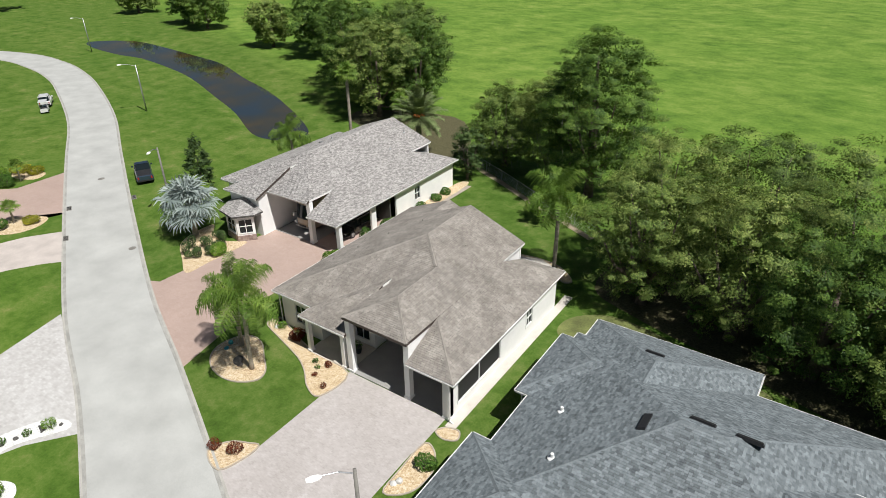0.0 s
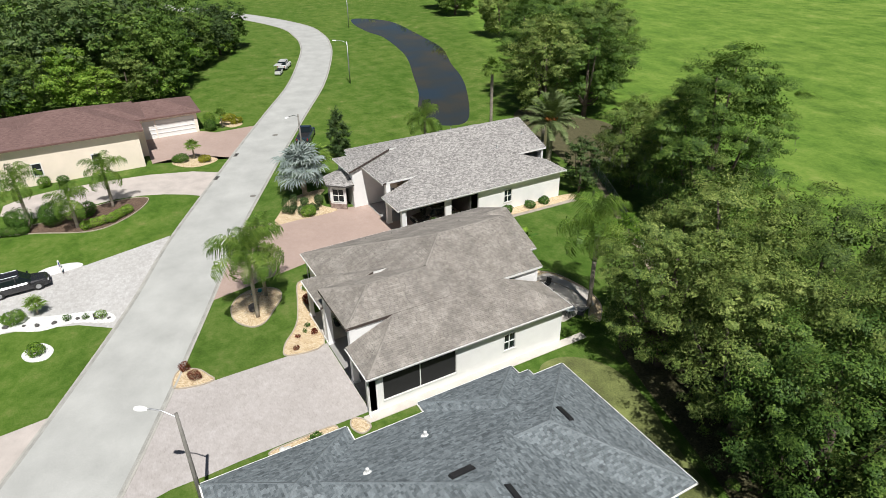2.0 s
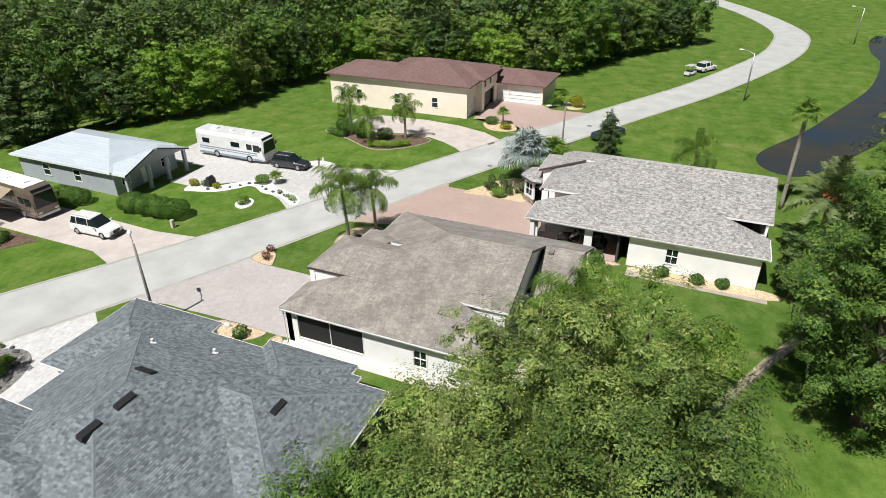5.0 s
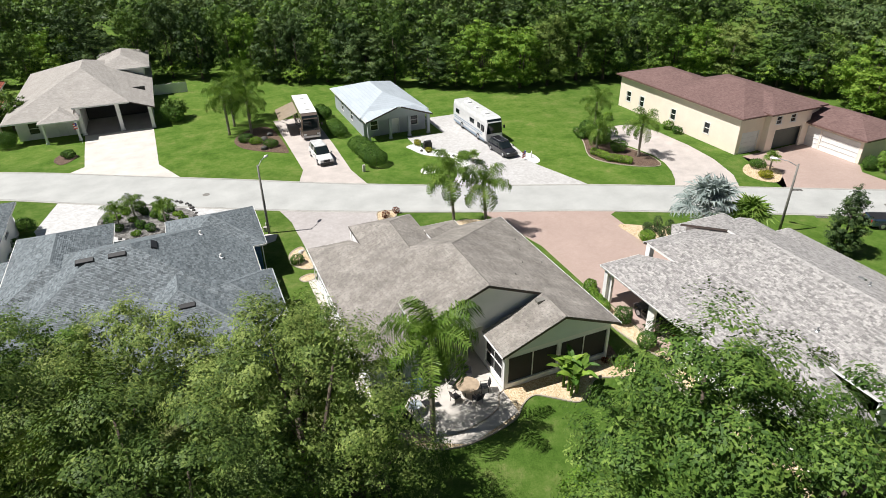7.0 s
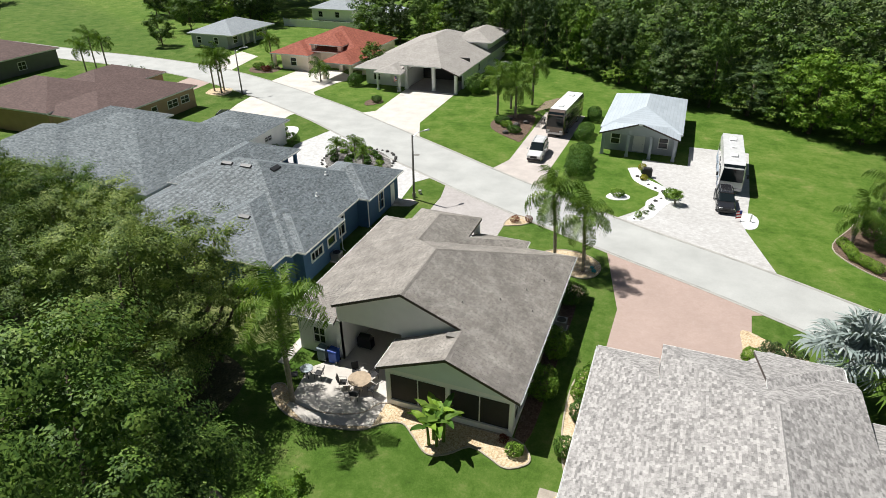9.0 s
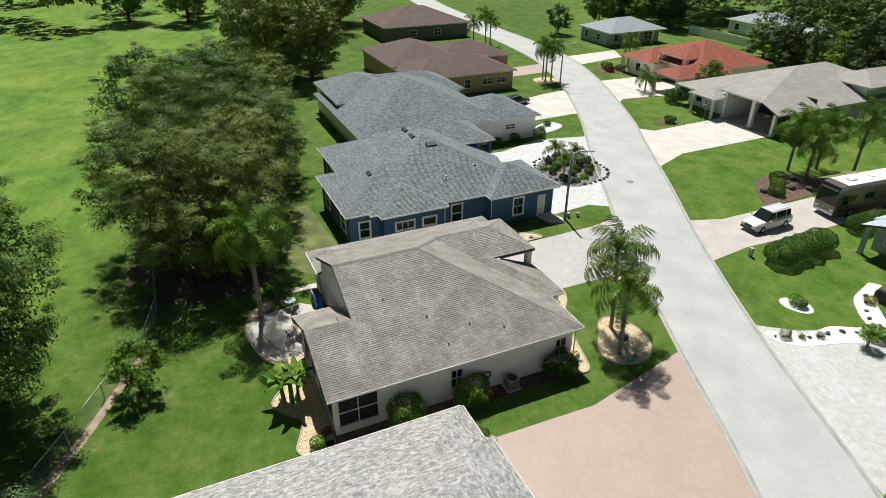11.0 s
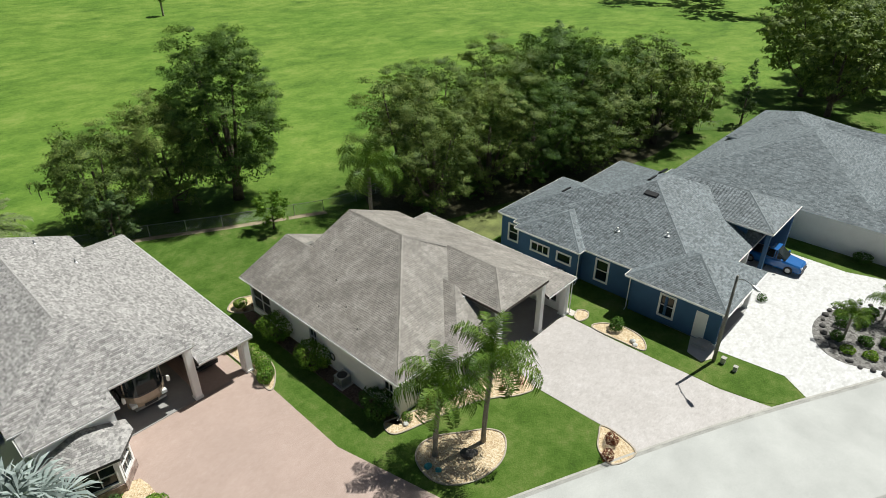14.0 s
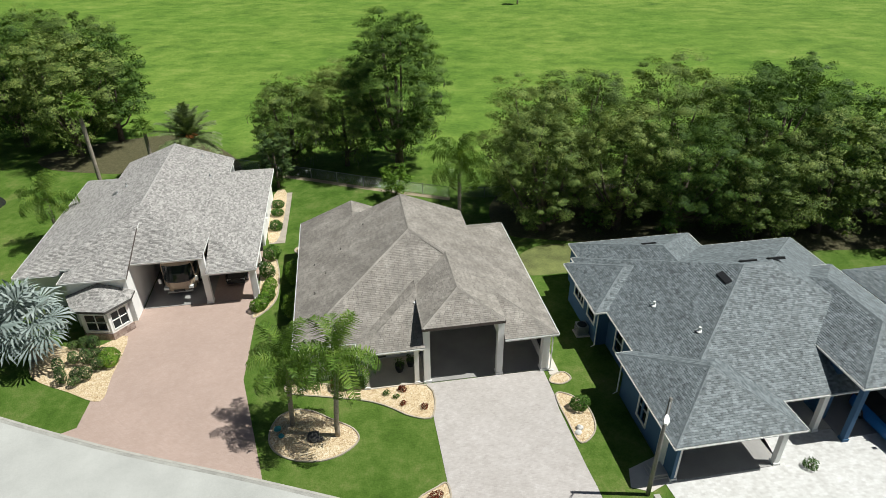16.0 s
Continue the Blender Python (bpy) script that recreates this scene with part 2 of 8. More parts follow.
PAVE_TAN = pavers("tan_pavers", [(0.37, 0.335, 0.315), (0.44, 0.405, 0.387), (0.5, 0.465, 0.448), (0.57, 0.543, 0.53)], 0.2, 0.1, (0.44, 0.415, 0.4), stain=0.3, rough=0.44)
PAVE_PINK = pavers("pink_pavers", [(0.4, 0.295, 0.25), (0.425, 0.318, 0.272), (0.45, 0.34, 0.295), (0.475, 0.37, 0.325)], 0.2, 0.1, (0.34, 0.26, 0.22), stain=0.3)
PAVE_WHITE = pavers("white_pavers", [(0.4, 0.39, 0.38), (0.51, 0.5, 0.487), (0.61, 0.605, 0.596), (0.69, 0.69, 0.685)], 0.26, 0.16, (0.5, 0.49, 0.48), stain=0.2)
PAVE_GREY = pavers("pale_grey_pavers", [(0.39, 0.375, 0.36), (0.48, 0.465, 0.45), (0.56, 0.55, 0.535), (0.65, 0.645, 0.63)], 0.26, 0.16, (0.4, 0.39, 0.38), stain=0.25)
DRIVE_PALE = plain("pale_drive", (0.58, 0.54, 0.49), 0.85, vary=0.1, scale=0.5, fine=16)
STONE_BED = speckle("tan_river_stone", [(0.3, 0.2, 0.11), (0.5, 0.37, 0.22), (0.62, 0.5, 0.33), (0.7, 0.62, 0.48)], 13)
STONE_GREY = speckle("grey_stone", [(0.06, 0.055, 0.05), (0.16, 0.15, 0.14), (0.3, 0.29, 0.27)], 6)
STONE_WHITE = speckle("white_stone", [(0.5, 0.5, 0.48), (0.75, 0.74, 0.72), (0.85, 0.85, 0.83)], 14)
MULCH = speckle("mulch", [(0.05, 0.03, 0.02), (0.12, 0.075, 0.05), (0.2, 0.14, 0.1)], 11)
# litter tones darkened so that they also carry the trees' shade
SHADED_SOIL = speckle("shaded_leaf_litter", [(0.04, 0.04, 0.015), (0.08, 0.075, 0.03), (0.13, 0.11, 0.06)], 9)

SH_MAIN = shingle("weathered_brown_shingles", (0.2, 0.18, 0.158), (0.455, 0.42, 0.377), streak=(0.15, 0.14, 0.13), contrast=0.34, stain=0.5, mottle=0.5, laid=True)
SH_GREY = shingle("mottled_grey_shingles", (0.13, 0.125, 0.121), (0.55, 0.526, 0.505), contrast=0.52, stain=0.15, mottle=0.6, laid=True)
SH_SLATE = shingle("charcoal_shingles", (0.045, 0.056, 0.063), (0.275, 0.314, 0.332), contrast=0.5, stain=0.2, mottle=0.5, laid=True)
SH_FAR = shingle("charcoal_shingles_far", (0.06, 0.075, 0.083), (0.265, 0.3, 0.316), 0.34, 0.14, contrast=0.55, line=0.2, stain=0.2, mottle=0.5)
FELT = plain("roof_felt", (0.075, 0.072, 0.068), 0.9, vary=0.15, scale=2)
# tab width least and most, height of a course, gap between tabs
LAY = {SH_MAIN.name: (0.28, 0.34, 0.15, 0.012), SH_GREY.name: (0.1, 0.36, 0.13, 0.006), SH_SLATE.name: (0.12, 0.34, 0.14, 0.006)}
SH_MAROON = shingle("maroon_shingles", (0.13, 0.075, 0.068), (0.235, 0.15, 0.135), 0.33, 0.16, contrast=0.5, line=0.3, stain=0.2)
SH_BROWN = shingle("brown_shingles", (0.085, 0.052, 0.046), (0.17, 0.112, 0.1), 0.33, 0.16, contrast=0.5, line=0.3, stain=0.2)
SH_TAUPE = shingle("taupe_shingles", (0.29, 0.27, 0.245), (0.46, 0.43, 0.395), 0.33, 0.16, contrast=0.5, line=0.3, stain=0.2)
SH_RED = shingle("red_roof_tiles", (0.2, 0.045, 0.025), (0.42, 0.13, 0.08), 0.3, 0.3, contrast=0.5, line=0.35, stain=0.2)
SH_PALE = shingle("pale_blue_grey_shingles", (0.24, 0.27, 0.29), (0.38, 0.41, 0.43), 0.33, 0.16, contrast=0.4, line=0.2, stain=0.15)
DRIVE_PINK = plain("pinkish_drive", (0.48, 0.43, 0.395), 0.85, vary=0.1, scale=0.6, fine=16)
SH_WHITE = shingle("pale_blue_metal", (0.36, 0.41, 0.45), (0.5, 0.55, 0.59), 3.0, 0.45, contrast=0.3, line=0.15, stain=0.1)

WHITE = plain("white_stucco", (0.83, 0.825, 0.81), 0.8, vary=0.03, scale=0.9, fine=55, bumps=0.25)
TRIM = plain("white_trim", (0.78, 0.78, 0.76), 0.5, vary=0.03, scale=2)
MAROON_TRIM = plain("maroon_fascia", (0.16, 0.09, 0.08), 0.6, vary=0.08, scale=2)
RAKE = plain("dark_rake_board", (0.07, 0.052, 0.045), 0.6, vary=0.1, scale=2)
FASCIA = plain("fascia", (0.6, 0.58, 0.55), 0.6, vary=0.06, scale=2)
BLUE = plain("blue_stucco", (0.045, 0.115, 0.22), 0.8, vary=0.06, scale=0.8, fine=55, bumps=0.25)
CREAM = plain("cream_stucco", (0.86, 0.755, 0.635), 0.8, vary=0.03, scale=0.8, fine=55, bumps=0.25)
OCHRE = plain("ochre_stucco", (0.4, 0.28, 0.17), 0.8, vary=0.06, scale=0.8, fine=55)
SAGE = plain("sage_siding", (0.7, 0.75, 0.74), 0.75, vary=0.04, scale=0.8, fine=40)
GREYWALL = plain("grey_stucco", (0.36, 0.39, 0.42), 0.8, vary=0.05, scale=0.8, fine=50)
DARKWALL = plain("dark_stucco", (0.14, 0.15, 0.13), 0.8, vary=0.06, scale=0.8, fine=50)
STONEWALL = speckle("ledge_stone", [(0.16, 0.11, 0.09), (0.3, 0.22, 0.19), (0.42, 0.36, 0.32)], 7)
GLASS = glass_dark("window_glass")
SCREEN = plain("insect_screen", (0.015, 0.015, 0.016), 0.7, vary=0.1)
# near-black wall colour that carries the shade inside the open ports
PORT_SHADE = plain("port_shade", (0.05, 0.048, 0.045), 0.8)
METAL = plain("galvanised_metal", (0.45, 0.46, 0.47), 0.45, 0.8, vary=0.08)
POLE = plain("weathered_pole", (0.2, 0.19, 0.17), 0.7, vary=0.15)
BLACK = plain("black_plastic", (0.02, 0.02, 0.022), 0.5)
RUBBER = plain("tyre_rubber", (0.022, 0.022, 0.022), 0.85)
BARK = plain("bark", (0.11, 0.085, 0.065), 0.95, vary=0.3, scale=2.5, fine=14, bumps=1.0, dist=0.05)
PALMBARK = plain("palm_bark", (0.3, 0.26, 0.21), 0.9, vary=0.2, scale=2.0, fine=10, bumps=0.8, dist=0.03)
OAK_LEAF = foliage("oak_leaves", [(0.032, 0.058, 0.016), (0.08, 0.132, 0.032), (0.175, 0.24, 0.058), (0.33, 0.39, 0.115)], 0.5, 0.14)
WOOD_LEAF = foliage("woodland_leaves", [(0.026, 0.055, 0.014), (0.058, 0.115, 0.024), (0.13, 0.215, 0.04), (0.25, 0.335, 0.08)], 0.5, 0.14)
DEEP_LEAF = foliage("deep_green_leaves", [(0.02, 0.042, 0.016), (0.042, 0.078, 0.026), (0.085, 0.135, 0.042), (0.16, 0.21, 0.07)], 0.45, 0.1)
LIME_LEAF = foliage("young_leaves", [(0.05, 0.11, 0.016), (0.11, 0.215, 0.028), (0.21, 0.335, 0.045), (0.34, 0.45, 0.085)], 0.45, 0.2)
SHRUB_LEAF = foliage("shrub_leaves", [(0.034, 0.08, 0.016), (0.07, 0.15, 0.026), (0.14, 0.235, 0.042)], 0.45, 0.15)
YELLOW_LEAF = foliage("golden_leaves", [(0.1, 0.12, 0.01), (0.3, 0.3, 0.03), (0.5, 0.45, 0.06)], 0.5, 0.3)
RED_LEAF = foliage("bronze_red_leaves", [(0.05, 0.012, 0.008), (0.14, 0.03, 0.015), (0.24, 0.07, 0.02)], 0.45, 0.2)
PALM_LEAF = foliage("palm_leaves", [(0.055, 0.11, 0.02), (0.13, 0.225, 0.038), (0.26, 0.355, 0.075)], 0.4, 0.25)
SILVER_LEAF = foliage("silver_palm_leaves", [(0.12, 0.155, 0.145), (0.23, 0.28, 0.265), (0.4, 0.45, 0.43)], 0.45, 0.08)
MOSS = foliage("spanish_moss", [(0.12, 0.13, 0.1), (0.2, 0.21, 0.16)], 0.9, 0.2)


# ---- mesh helpers ----
class Shape:
    """Vertices, faces and roof coordinates gathered for one mesh."""

    def __init__(self):
        self.v, self.f, self.uv = [], [], []

    def poly(self, pts, uv=None):
        n = len(self.v)
        self.v += [tuple(p) for p in pts]
        self.f.append(tuple(range(n, n + len(pts))))
        self.uv += list(uv) if uv else [(p[0], p[1]) for p in pts]

    def box(self, a, b):
        (x0, y0, z0), (x1, y1, z1) = a, b
        n = len(self.v)
        self.v += [(x0, y0, z0), (x1, y0, z0), (x1, y1, z0), (x0, y1, z0), (x0, y0, z1), (x1, y0, z1), (x1, y1, z1), (x0, y1, z1)]
        for q in ((3, 2, 1, 0), (4, 5, 6, 7), (0, 1, 5, 4), (1, 2, 6, 5), (2, 3, 7, 6), (3, 0, 4, 7)):
            self.f.append(tuple(n + i for i in q))
            self.uv += [(self.v[n + i][0] + self.v[n + i][1], self.v[n + i][2]) for i in q]

    def tube(self, pts, radii, sides=8, cap=True):
        rings = []
        pts = [Vector(p) for p in pts]
        for i, p in enumerate(pts):
            d = (pts[min(i + 1, len(pts) - 1)] - pts[max(i - 1, 0)]).normalized()
            side = d.cross(Vector((0, 0, 1)) if abs(d.z) < 0.95 else Vector((1, 0, 0))).normalized()
            up = side.cross(d)
            r = radii[i] if isinstance(radii, (list, tuple)) else radii
            n = len(self.v)
            for k in range(sides):
                a = 2 * math.pi * k / sides
                self.v.append(tuple(p + side * (r * math.cos(a)) + up * (r * math.sin(a))))
            rings.append(n)
        for a, b in zip(rings, rings[1:]):
            for k in range(sides):
                j = (k + 1) % sides
                self.f.append((a + k, a + j, b + j, b + k))
                self.uv += [(0, 0)] * 4
        if cap:
            self.f.append(tuple(rings[0] + k for k in reversed(range(sides))))
            self.f.append(tuple(rings[-1] + k for k in range(sides)))
            self.uv += [(0, 0)] * (2 * sides)

    def prism(self, pts, z0, z1):
        """An upright slab over an outline that runs anticlockwise."""
        n = len(pts)
        self.poly([(x, y, z1) for x, y in pts])
        self.poly([(x, y, z0) for x, y in reversed(pts)])
        for i in range(n):
            (x0, y0), (x1, y1) = pts[i], pts[(i + 1) % n]
            self.poly([(x0, y0, z0), (x1, y1, z0), (x1, y1, z1), (x0, y0, z1)])

    def weld(self):
        """Gives corners that meet one shared vertex."""
        seen, v, at = {}, [], []
        for p in self.v:
            key = (round(p[0], 4), round(p[1], 4), round(p[2], 4))
            if key not in seen:
                seen[key] = len(v)
                v.append(p)
            at.append(seen[key])
        f, uv, k = [], [], 0
        for face in self.f:
            g, w = [], []
            for i, c in zip(face, self.uv[k : k + len(face)]):
                if at[i] not in g:
                    g.append(at[i])
                    w.append(c)
            if len(g) > 2:
                f.append(tuple(g))
                uv += w
            k += len(face)
        self.v, self.f, self.uv = v, f, uv

    def mesh(self, name, material, smooth=False):
        self.weld()
        me = bpy.data.meshes.new(name)
        me.from_pydata(self.v, [], self.f)
        layer = me.uv_layers.new(name="UVMap")
        layer.data.foreach_set("uv", np.array(self.uv, dtype=np.float32).ravel())
        me.materials.append(material)
        if smooth:
            me.polygons.foreach_set("use_smooth", [True] * len(me.polygons))
        me.update()
        return me


def thing(name, x, y, z, label, category, group="", kind="", turn=0.0):
    """An Empty at a thing's base, to carry its parts."""
    e = new(name)
    e.empty_display_size = 0.2
    e.matrix_world = pose(x, y, z, 0, 0, turn)
    return tagged(e, label, category, group, kind)


def solid(name, shape, material, label="", category="", group="", kind="", smooth=False, at=None):
    """A thing that is one mesh."""
    ob = new(name, shape.mesh(name, material, smooth))
    if at is not None:
        ob.matrix_world = at
    return tagged(ob, label, category, group, kind)


def part(name, shape, material, parent, label="", smooth=False):
    """One mesh under a thing or under a part; the shape is in the parent's own frame."""
    ob = new(name, shape.mesh(name, material, smooth))
    ob.parent = parent
    return tagged(ob, label) if label else ob


def arc_smooth(pts, per=6, closed=True):
    """A smooth outline through some points."""
    out, n = [], len(pts)
    for i in range(n if closed else n - 1):
        if closed:
            p = [Vector(pts[(i + k) % n]) for k in (-1, 0, 1, 2)]
        else:
            p = [Vector(pts[min(max(i + k, 0), n - 1)]) for k in (-1, 0, 1, 2)]
        for s in range(per):
            u = s / per
            q = 0.5 * (2 * p[1] + (p[2] - p[0]) * u + (2 * p[0] - 5 * p[1] + 4 * p[2] - p[3]) * u * u + (3 * p[1] - p[0] - 3 * p[2] + p[3]) * u**3)
            out.append(tuple(q))
    if not closed:
        out.append(tuple(pts[-1]))
    return out


def ccw(pts):
    a = sum(p[0] * q[1] - q[0] * p[1] for p, q in zip(pts, pts[1:] + pts[:1]))
    return list(pts) if a > 0 else list(reversed(pts))


def slab(name, pts, top, material, label="", category="", kind="structure", deep=0.25, smooth=0):
    """Paving or a planting bed: an outline with an upper face, set into the ground."""
    pts = ccw([tuple(p) for p in pts])
    if smooth:
        pts = arc_smooth(pts, smooth)
    bm = bmesh.new()
    vs = [bm.verts.new((x, y, top)) for x, y in pts]
    face = bm.faces.new(vs)
    for v, w in zip(vs, vs[1:] + vs[:1]):
        a, b = bm.verts.new((v.co.x, v.co.y, top - deep)), bm.verts.new((w.co.x, w.co.y, top - deep))
        bm.faces.new((v, a, b, w))
    bmesh.ops.triangulate(bm, faces=[face])
    me = bpy.data.meshes.new(name)
    bm.to_mesh(me)
    bm.free()
    me.materials.append(material)
    ob = new(name, me)
    return tagged(ob, label, category, kind=kind)


def edging(name, pts, top, material, label, width=0.12, high=0.1, closed=True):
    """A low raised strip along an outline."""
    s = Shape()
    ring = [Vector((*p, 0)) for p in pts]
    n = len(ring)
    for i in range(n if closed else n - 1):
        a, b = ring[i], ring[(i + 1) % n]
        d = (b - a).normalized()
        o = Vector((-d.y, d.x, 0)) * width / 2
        q = [a - o, b - o, b + o, a + o]
        s.prism(ccw([(p.x, p.y) for p in q]), top - 0.15, top + high)
    return solid(name, s, material, label, "edging", kind="structure")


def ribbon(name, centre, offsets, top, material, label, category, deep=0.3):
    """A strip that follows a line, between two distances to its left."""
    s = Shape()
    pts = [Vector((*p[:2], 0)) for p in centre]
    rails = ([], [])
    for i, p in enumerate(pts):
        d = (pts[min(i + 1, len(pts) - 1)] - pts[max(i - 1, 0)]).normalized()
        o = Vector((-d.y, d.x, 0))
        w = centre[i][2]
        for rail, (k, c) in zip(rails, offsets):
            rail.append(p + o * (k * w + c))
    for i in range(len(pts) - 1):
        a, b, c, d = rails[0][i], rails[0][i + 1], rails[1][i + 1], rails[1][i]
        s.poly([(*a.xy, top), (*b.xy, top), (*c.xy, top), (*d.xy, top)])
        s.poly([(*a.xy, top - deep), (*b.xy, top - deep), (*b.xy, top), (*a.xy, top)])
        s.poly([(*d.xy, top), (*c.xy, top), (*c.xy, top - deep), (*d.xy, top - deep)])
    return solid(name, s, material, label, category, kind="structure")


# ---- houses: roofs, walls and openings ----
def clip(poly, a, b, c):
    """The part of a convex outline where a x + b y + c >= 0."""
    out = []
    for p, q in zip(poly, poly[1:] + poly[:1]):
        fp, fq = a * p[0] + b * p[1] + c, a * q[0] + b * q[1] + c
        if fp >= 0:
            out.append(p)
        if (fp >= 0) != (fq >= 0):
            u = fp / (fp - fq)
            out.append((p[0] + u * (q[0] - p[0]), p[1] + u * (q[1] - p[1])))
    return out


def roof_planes(x0, x1, y0, y1, z, s, sides):
    """Planes (a, b, c) with height a x + b y + c that rise from the named sides of a rectangle."""
    made = {"w": (s, 0, z - s * x0), "e": (-s, 0, z + s * x1), "s": (0, s, z - s * y0), "n": (0, -s, z + s * y1)}
    return [made[k] for k in sides]


def roof_gutter(parent, board, foot):
    """An open white gutter hung along one eave."""
    a, b = Vector(board[3]), Vector(board[2])
    if (b - a).length < 0.3:
        return
    o = Vector((b.y - a.y, a.x - b.x, 0)).normalized()
    mid = Vector((sum(p[0] for p in foot) / len(foot), sum(p[1] for p in foot) / len(foot), 0))
    if o.dot((a + b) / 2 - mid) < 0:
        o = -o
    s = Shape()
    rim = [(0.004, -0.12), (0.06, -0.12), (0.085, -0.015), (0.06, -0.015), (0.045, -0.09), (0.004, -0.09)]
    for (u, z), (v, w) in zip(rim, rim[1:]):
        s.poly([a + o * u + Vector((0, 0, z)), b + o * u + Vector((0, 0, z)), b + o * v + Vector((0, 0, w)), a + o * v + Vector((0, 0, w))])
    for e in (a, b):
        s.poly([e + o * u + Vector((0, 0, z)) for u, z in rim])
    part("gutter", s, TRIM, parent, "white metal eave gutter")


def lay_shingles(parent, pieces, laid, material):
    """Courses of separate shingle tabs over the flat pieces of a roof, each tab tilted up at its butt edge and cut at hips and rims."""
    w0, w1, row, gap = laid
    v, f, uv = [], [], []
    rng = random.Random(len(pieces) * 31 + int(abs(pieces[0][0][0][0]) * 100))
    for piece, (a, b, c) in pieces:
        steep = math.hypot(a, b) or 1.0
        k = math.sqrt(1 + steep * steep)
        ex, ey, sx, sy = -b / steep, a / steep, a / steep / k, b / steep / k
        flat = [(ex * x + ey * y, (a * x + b * y) / steep * k) for x, y in piece]
        flat = ccw(flat)
        edges = [(q[1] - p[1], p[0] - q[0], (q[0] - p[0]) * p[1] - (q[1] - p[1]) * p[0]) for p, q in zip(flat, flat[1:] + flat[:1]) if math.hypot(q[0] - p[0], q[1] - p[1]) > 1e-5]
        edges = [(-e, -g, -h) for e, g, h in edges]
        u_lo, u_hi = min(p[0] for p in flat), max(p[0] for p in flat)
        r_lo, r_hi = min(p[1] for p in flat), max(p[1] for p in flat)
        for i in range(int((r_hi - r_lo) / row) + 1):
            lo, hi = r_lo + i * row, r_lo + (i + 1) * row + 0.012
            u = u_lo - rng.uniform(0, w1)
            while u < u_hi:
                w = rng.uniform(w0, w1)
                quad = [(u, lo), (u + w - gap, lo), (u + w - gap, hi), (u, hi)]
                u += w
                lift = rng.uniform(0.014, 0.024)
                cut = quad
                if not all(e * p + g * q + h >= 0 for e, g, h in edges for p, q in quad):
                    for e, g, h in edges:
                        cut = clip(cut, e, g, h) if len(cut) > 2 else []
                    if len(cut) < 3:
                        continue
                n = len(v)
                for p, q in cut:
                    x, y = ex * p + sx * q, ey * p + sy * q
                    z = a * x + b * y + c + 0.005 + lift * (1 - (q - lo) / (hi - lo))
                    v.append((x, y, z))
                    uv.append((p, q))
                f.append(tuple(range(n, n + len(cut))))
                if cut is quad:
                    m = len(v)
                    v.extend([(v[n][0], v[n][1], v[n][2] - lift), (v[n + 1][0], v[n + 1][1], v[n + 1][2] - lift)])
                    f.append((n + 1, n, m, m + 1))
                    uv.extend([quad[0], quad[1]])
    me = bpy.data.meshes.new("shingles")
    me.from_pydata(v, [], f)
    layer = me.uv_layers.new(name="UVMap")
    at = np.empty(len(me.loops), dtype=np.int32)
    me.loops.foreach_get("vertex_index", at)
    layer.data.foreach_set("uv", np.array(uv, dtype=np.float32)[at].ravel())
    me.materials.append(material)
    ob = new("shingles", me)
    ob.parent = parent
    return tagged(ob, kind="stuff")


def roof(parent, foot, planes, material, thick=0.2, name="roof", label="", edge=None):
    """A pitched roof over a convex outline: the lowest of some planes, with fascia all round and a soffit below."""
    top, low, rakes, eaves, pieces = Shape(), Shape(), [], [], []
    foot = ccw(foot)
    for i, (a, b, c) in enumerate(planes):
        piece = list(foot)
        for j, (d, e, f) in enumerate(planes):
            if i != j and len(piece) > 2:
                piece = clip(piece, d - a, e - b, f - c)
        if len(piece) < 3:
            continue
        steep = math.hypot(a, b) or 1.0
        ux, uy = (-b / steep, a / steep)
        k = math.sqrt(1 + steep * steep)
        top.poly([(x, y, a * x + b * y + c) for x, y in piece], [(ux * x + uy * y, (a * x + b * y) / steep * k) for x, y in piece])
        pieces.append((piece, (a, b, c)))
        low.poly([(x, y, a * x + b * y + c - thick) for x, y in reversed(piece)])
        n = len(piece)
        for (x, y), (v, w) in ((piece[m], piece[(m + 1) % n]) for m in range(n)):
            mx, my = (x + v) / 2, (y + w) / 2
            rim = any(abs((q[0] - p[0]) * (my - p[1]) - (q[1] - p[1]) * (mx - p[0])) < 1e-4 for p, q in zip(foot, foot[1:] + foot[:1]))
            if rim:
                z0, z1 = a * x + b * y + c, a * v + b * w + c
                board = [(x, y, z0 - thick), (v, w, z1 - thick), (v, w, z1 - 0.003), (x, y, z0 - 0.003)]
                if abs(z0 - z1) > 0.05:
                    rakes.append(board)
                else:
                    low.poly(board)
                    eaves.append(board)
    laid = LAY.get(material.name)
    ob = part(name, top, FELT if laid else material, parent, label)
    if laid:
        lay_shingles(ob, pieces, laid, material)
    part("fascia", low, edge or TRIM, ob)
    if laid:
        for board in eaves:
            if board[2][2] < 4.6:  # higher level edges are seams between slopes
                roof_gutter(ob, board, foot)
    for board in rakes:
        rake = Shape()
        rake.poly(board)
        part("rake_board", rake, edge or RAKE, ob)
    return ob


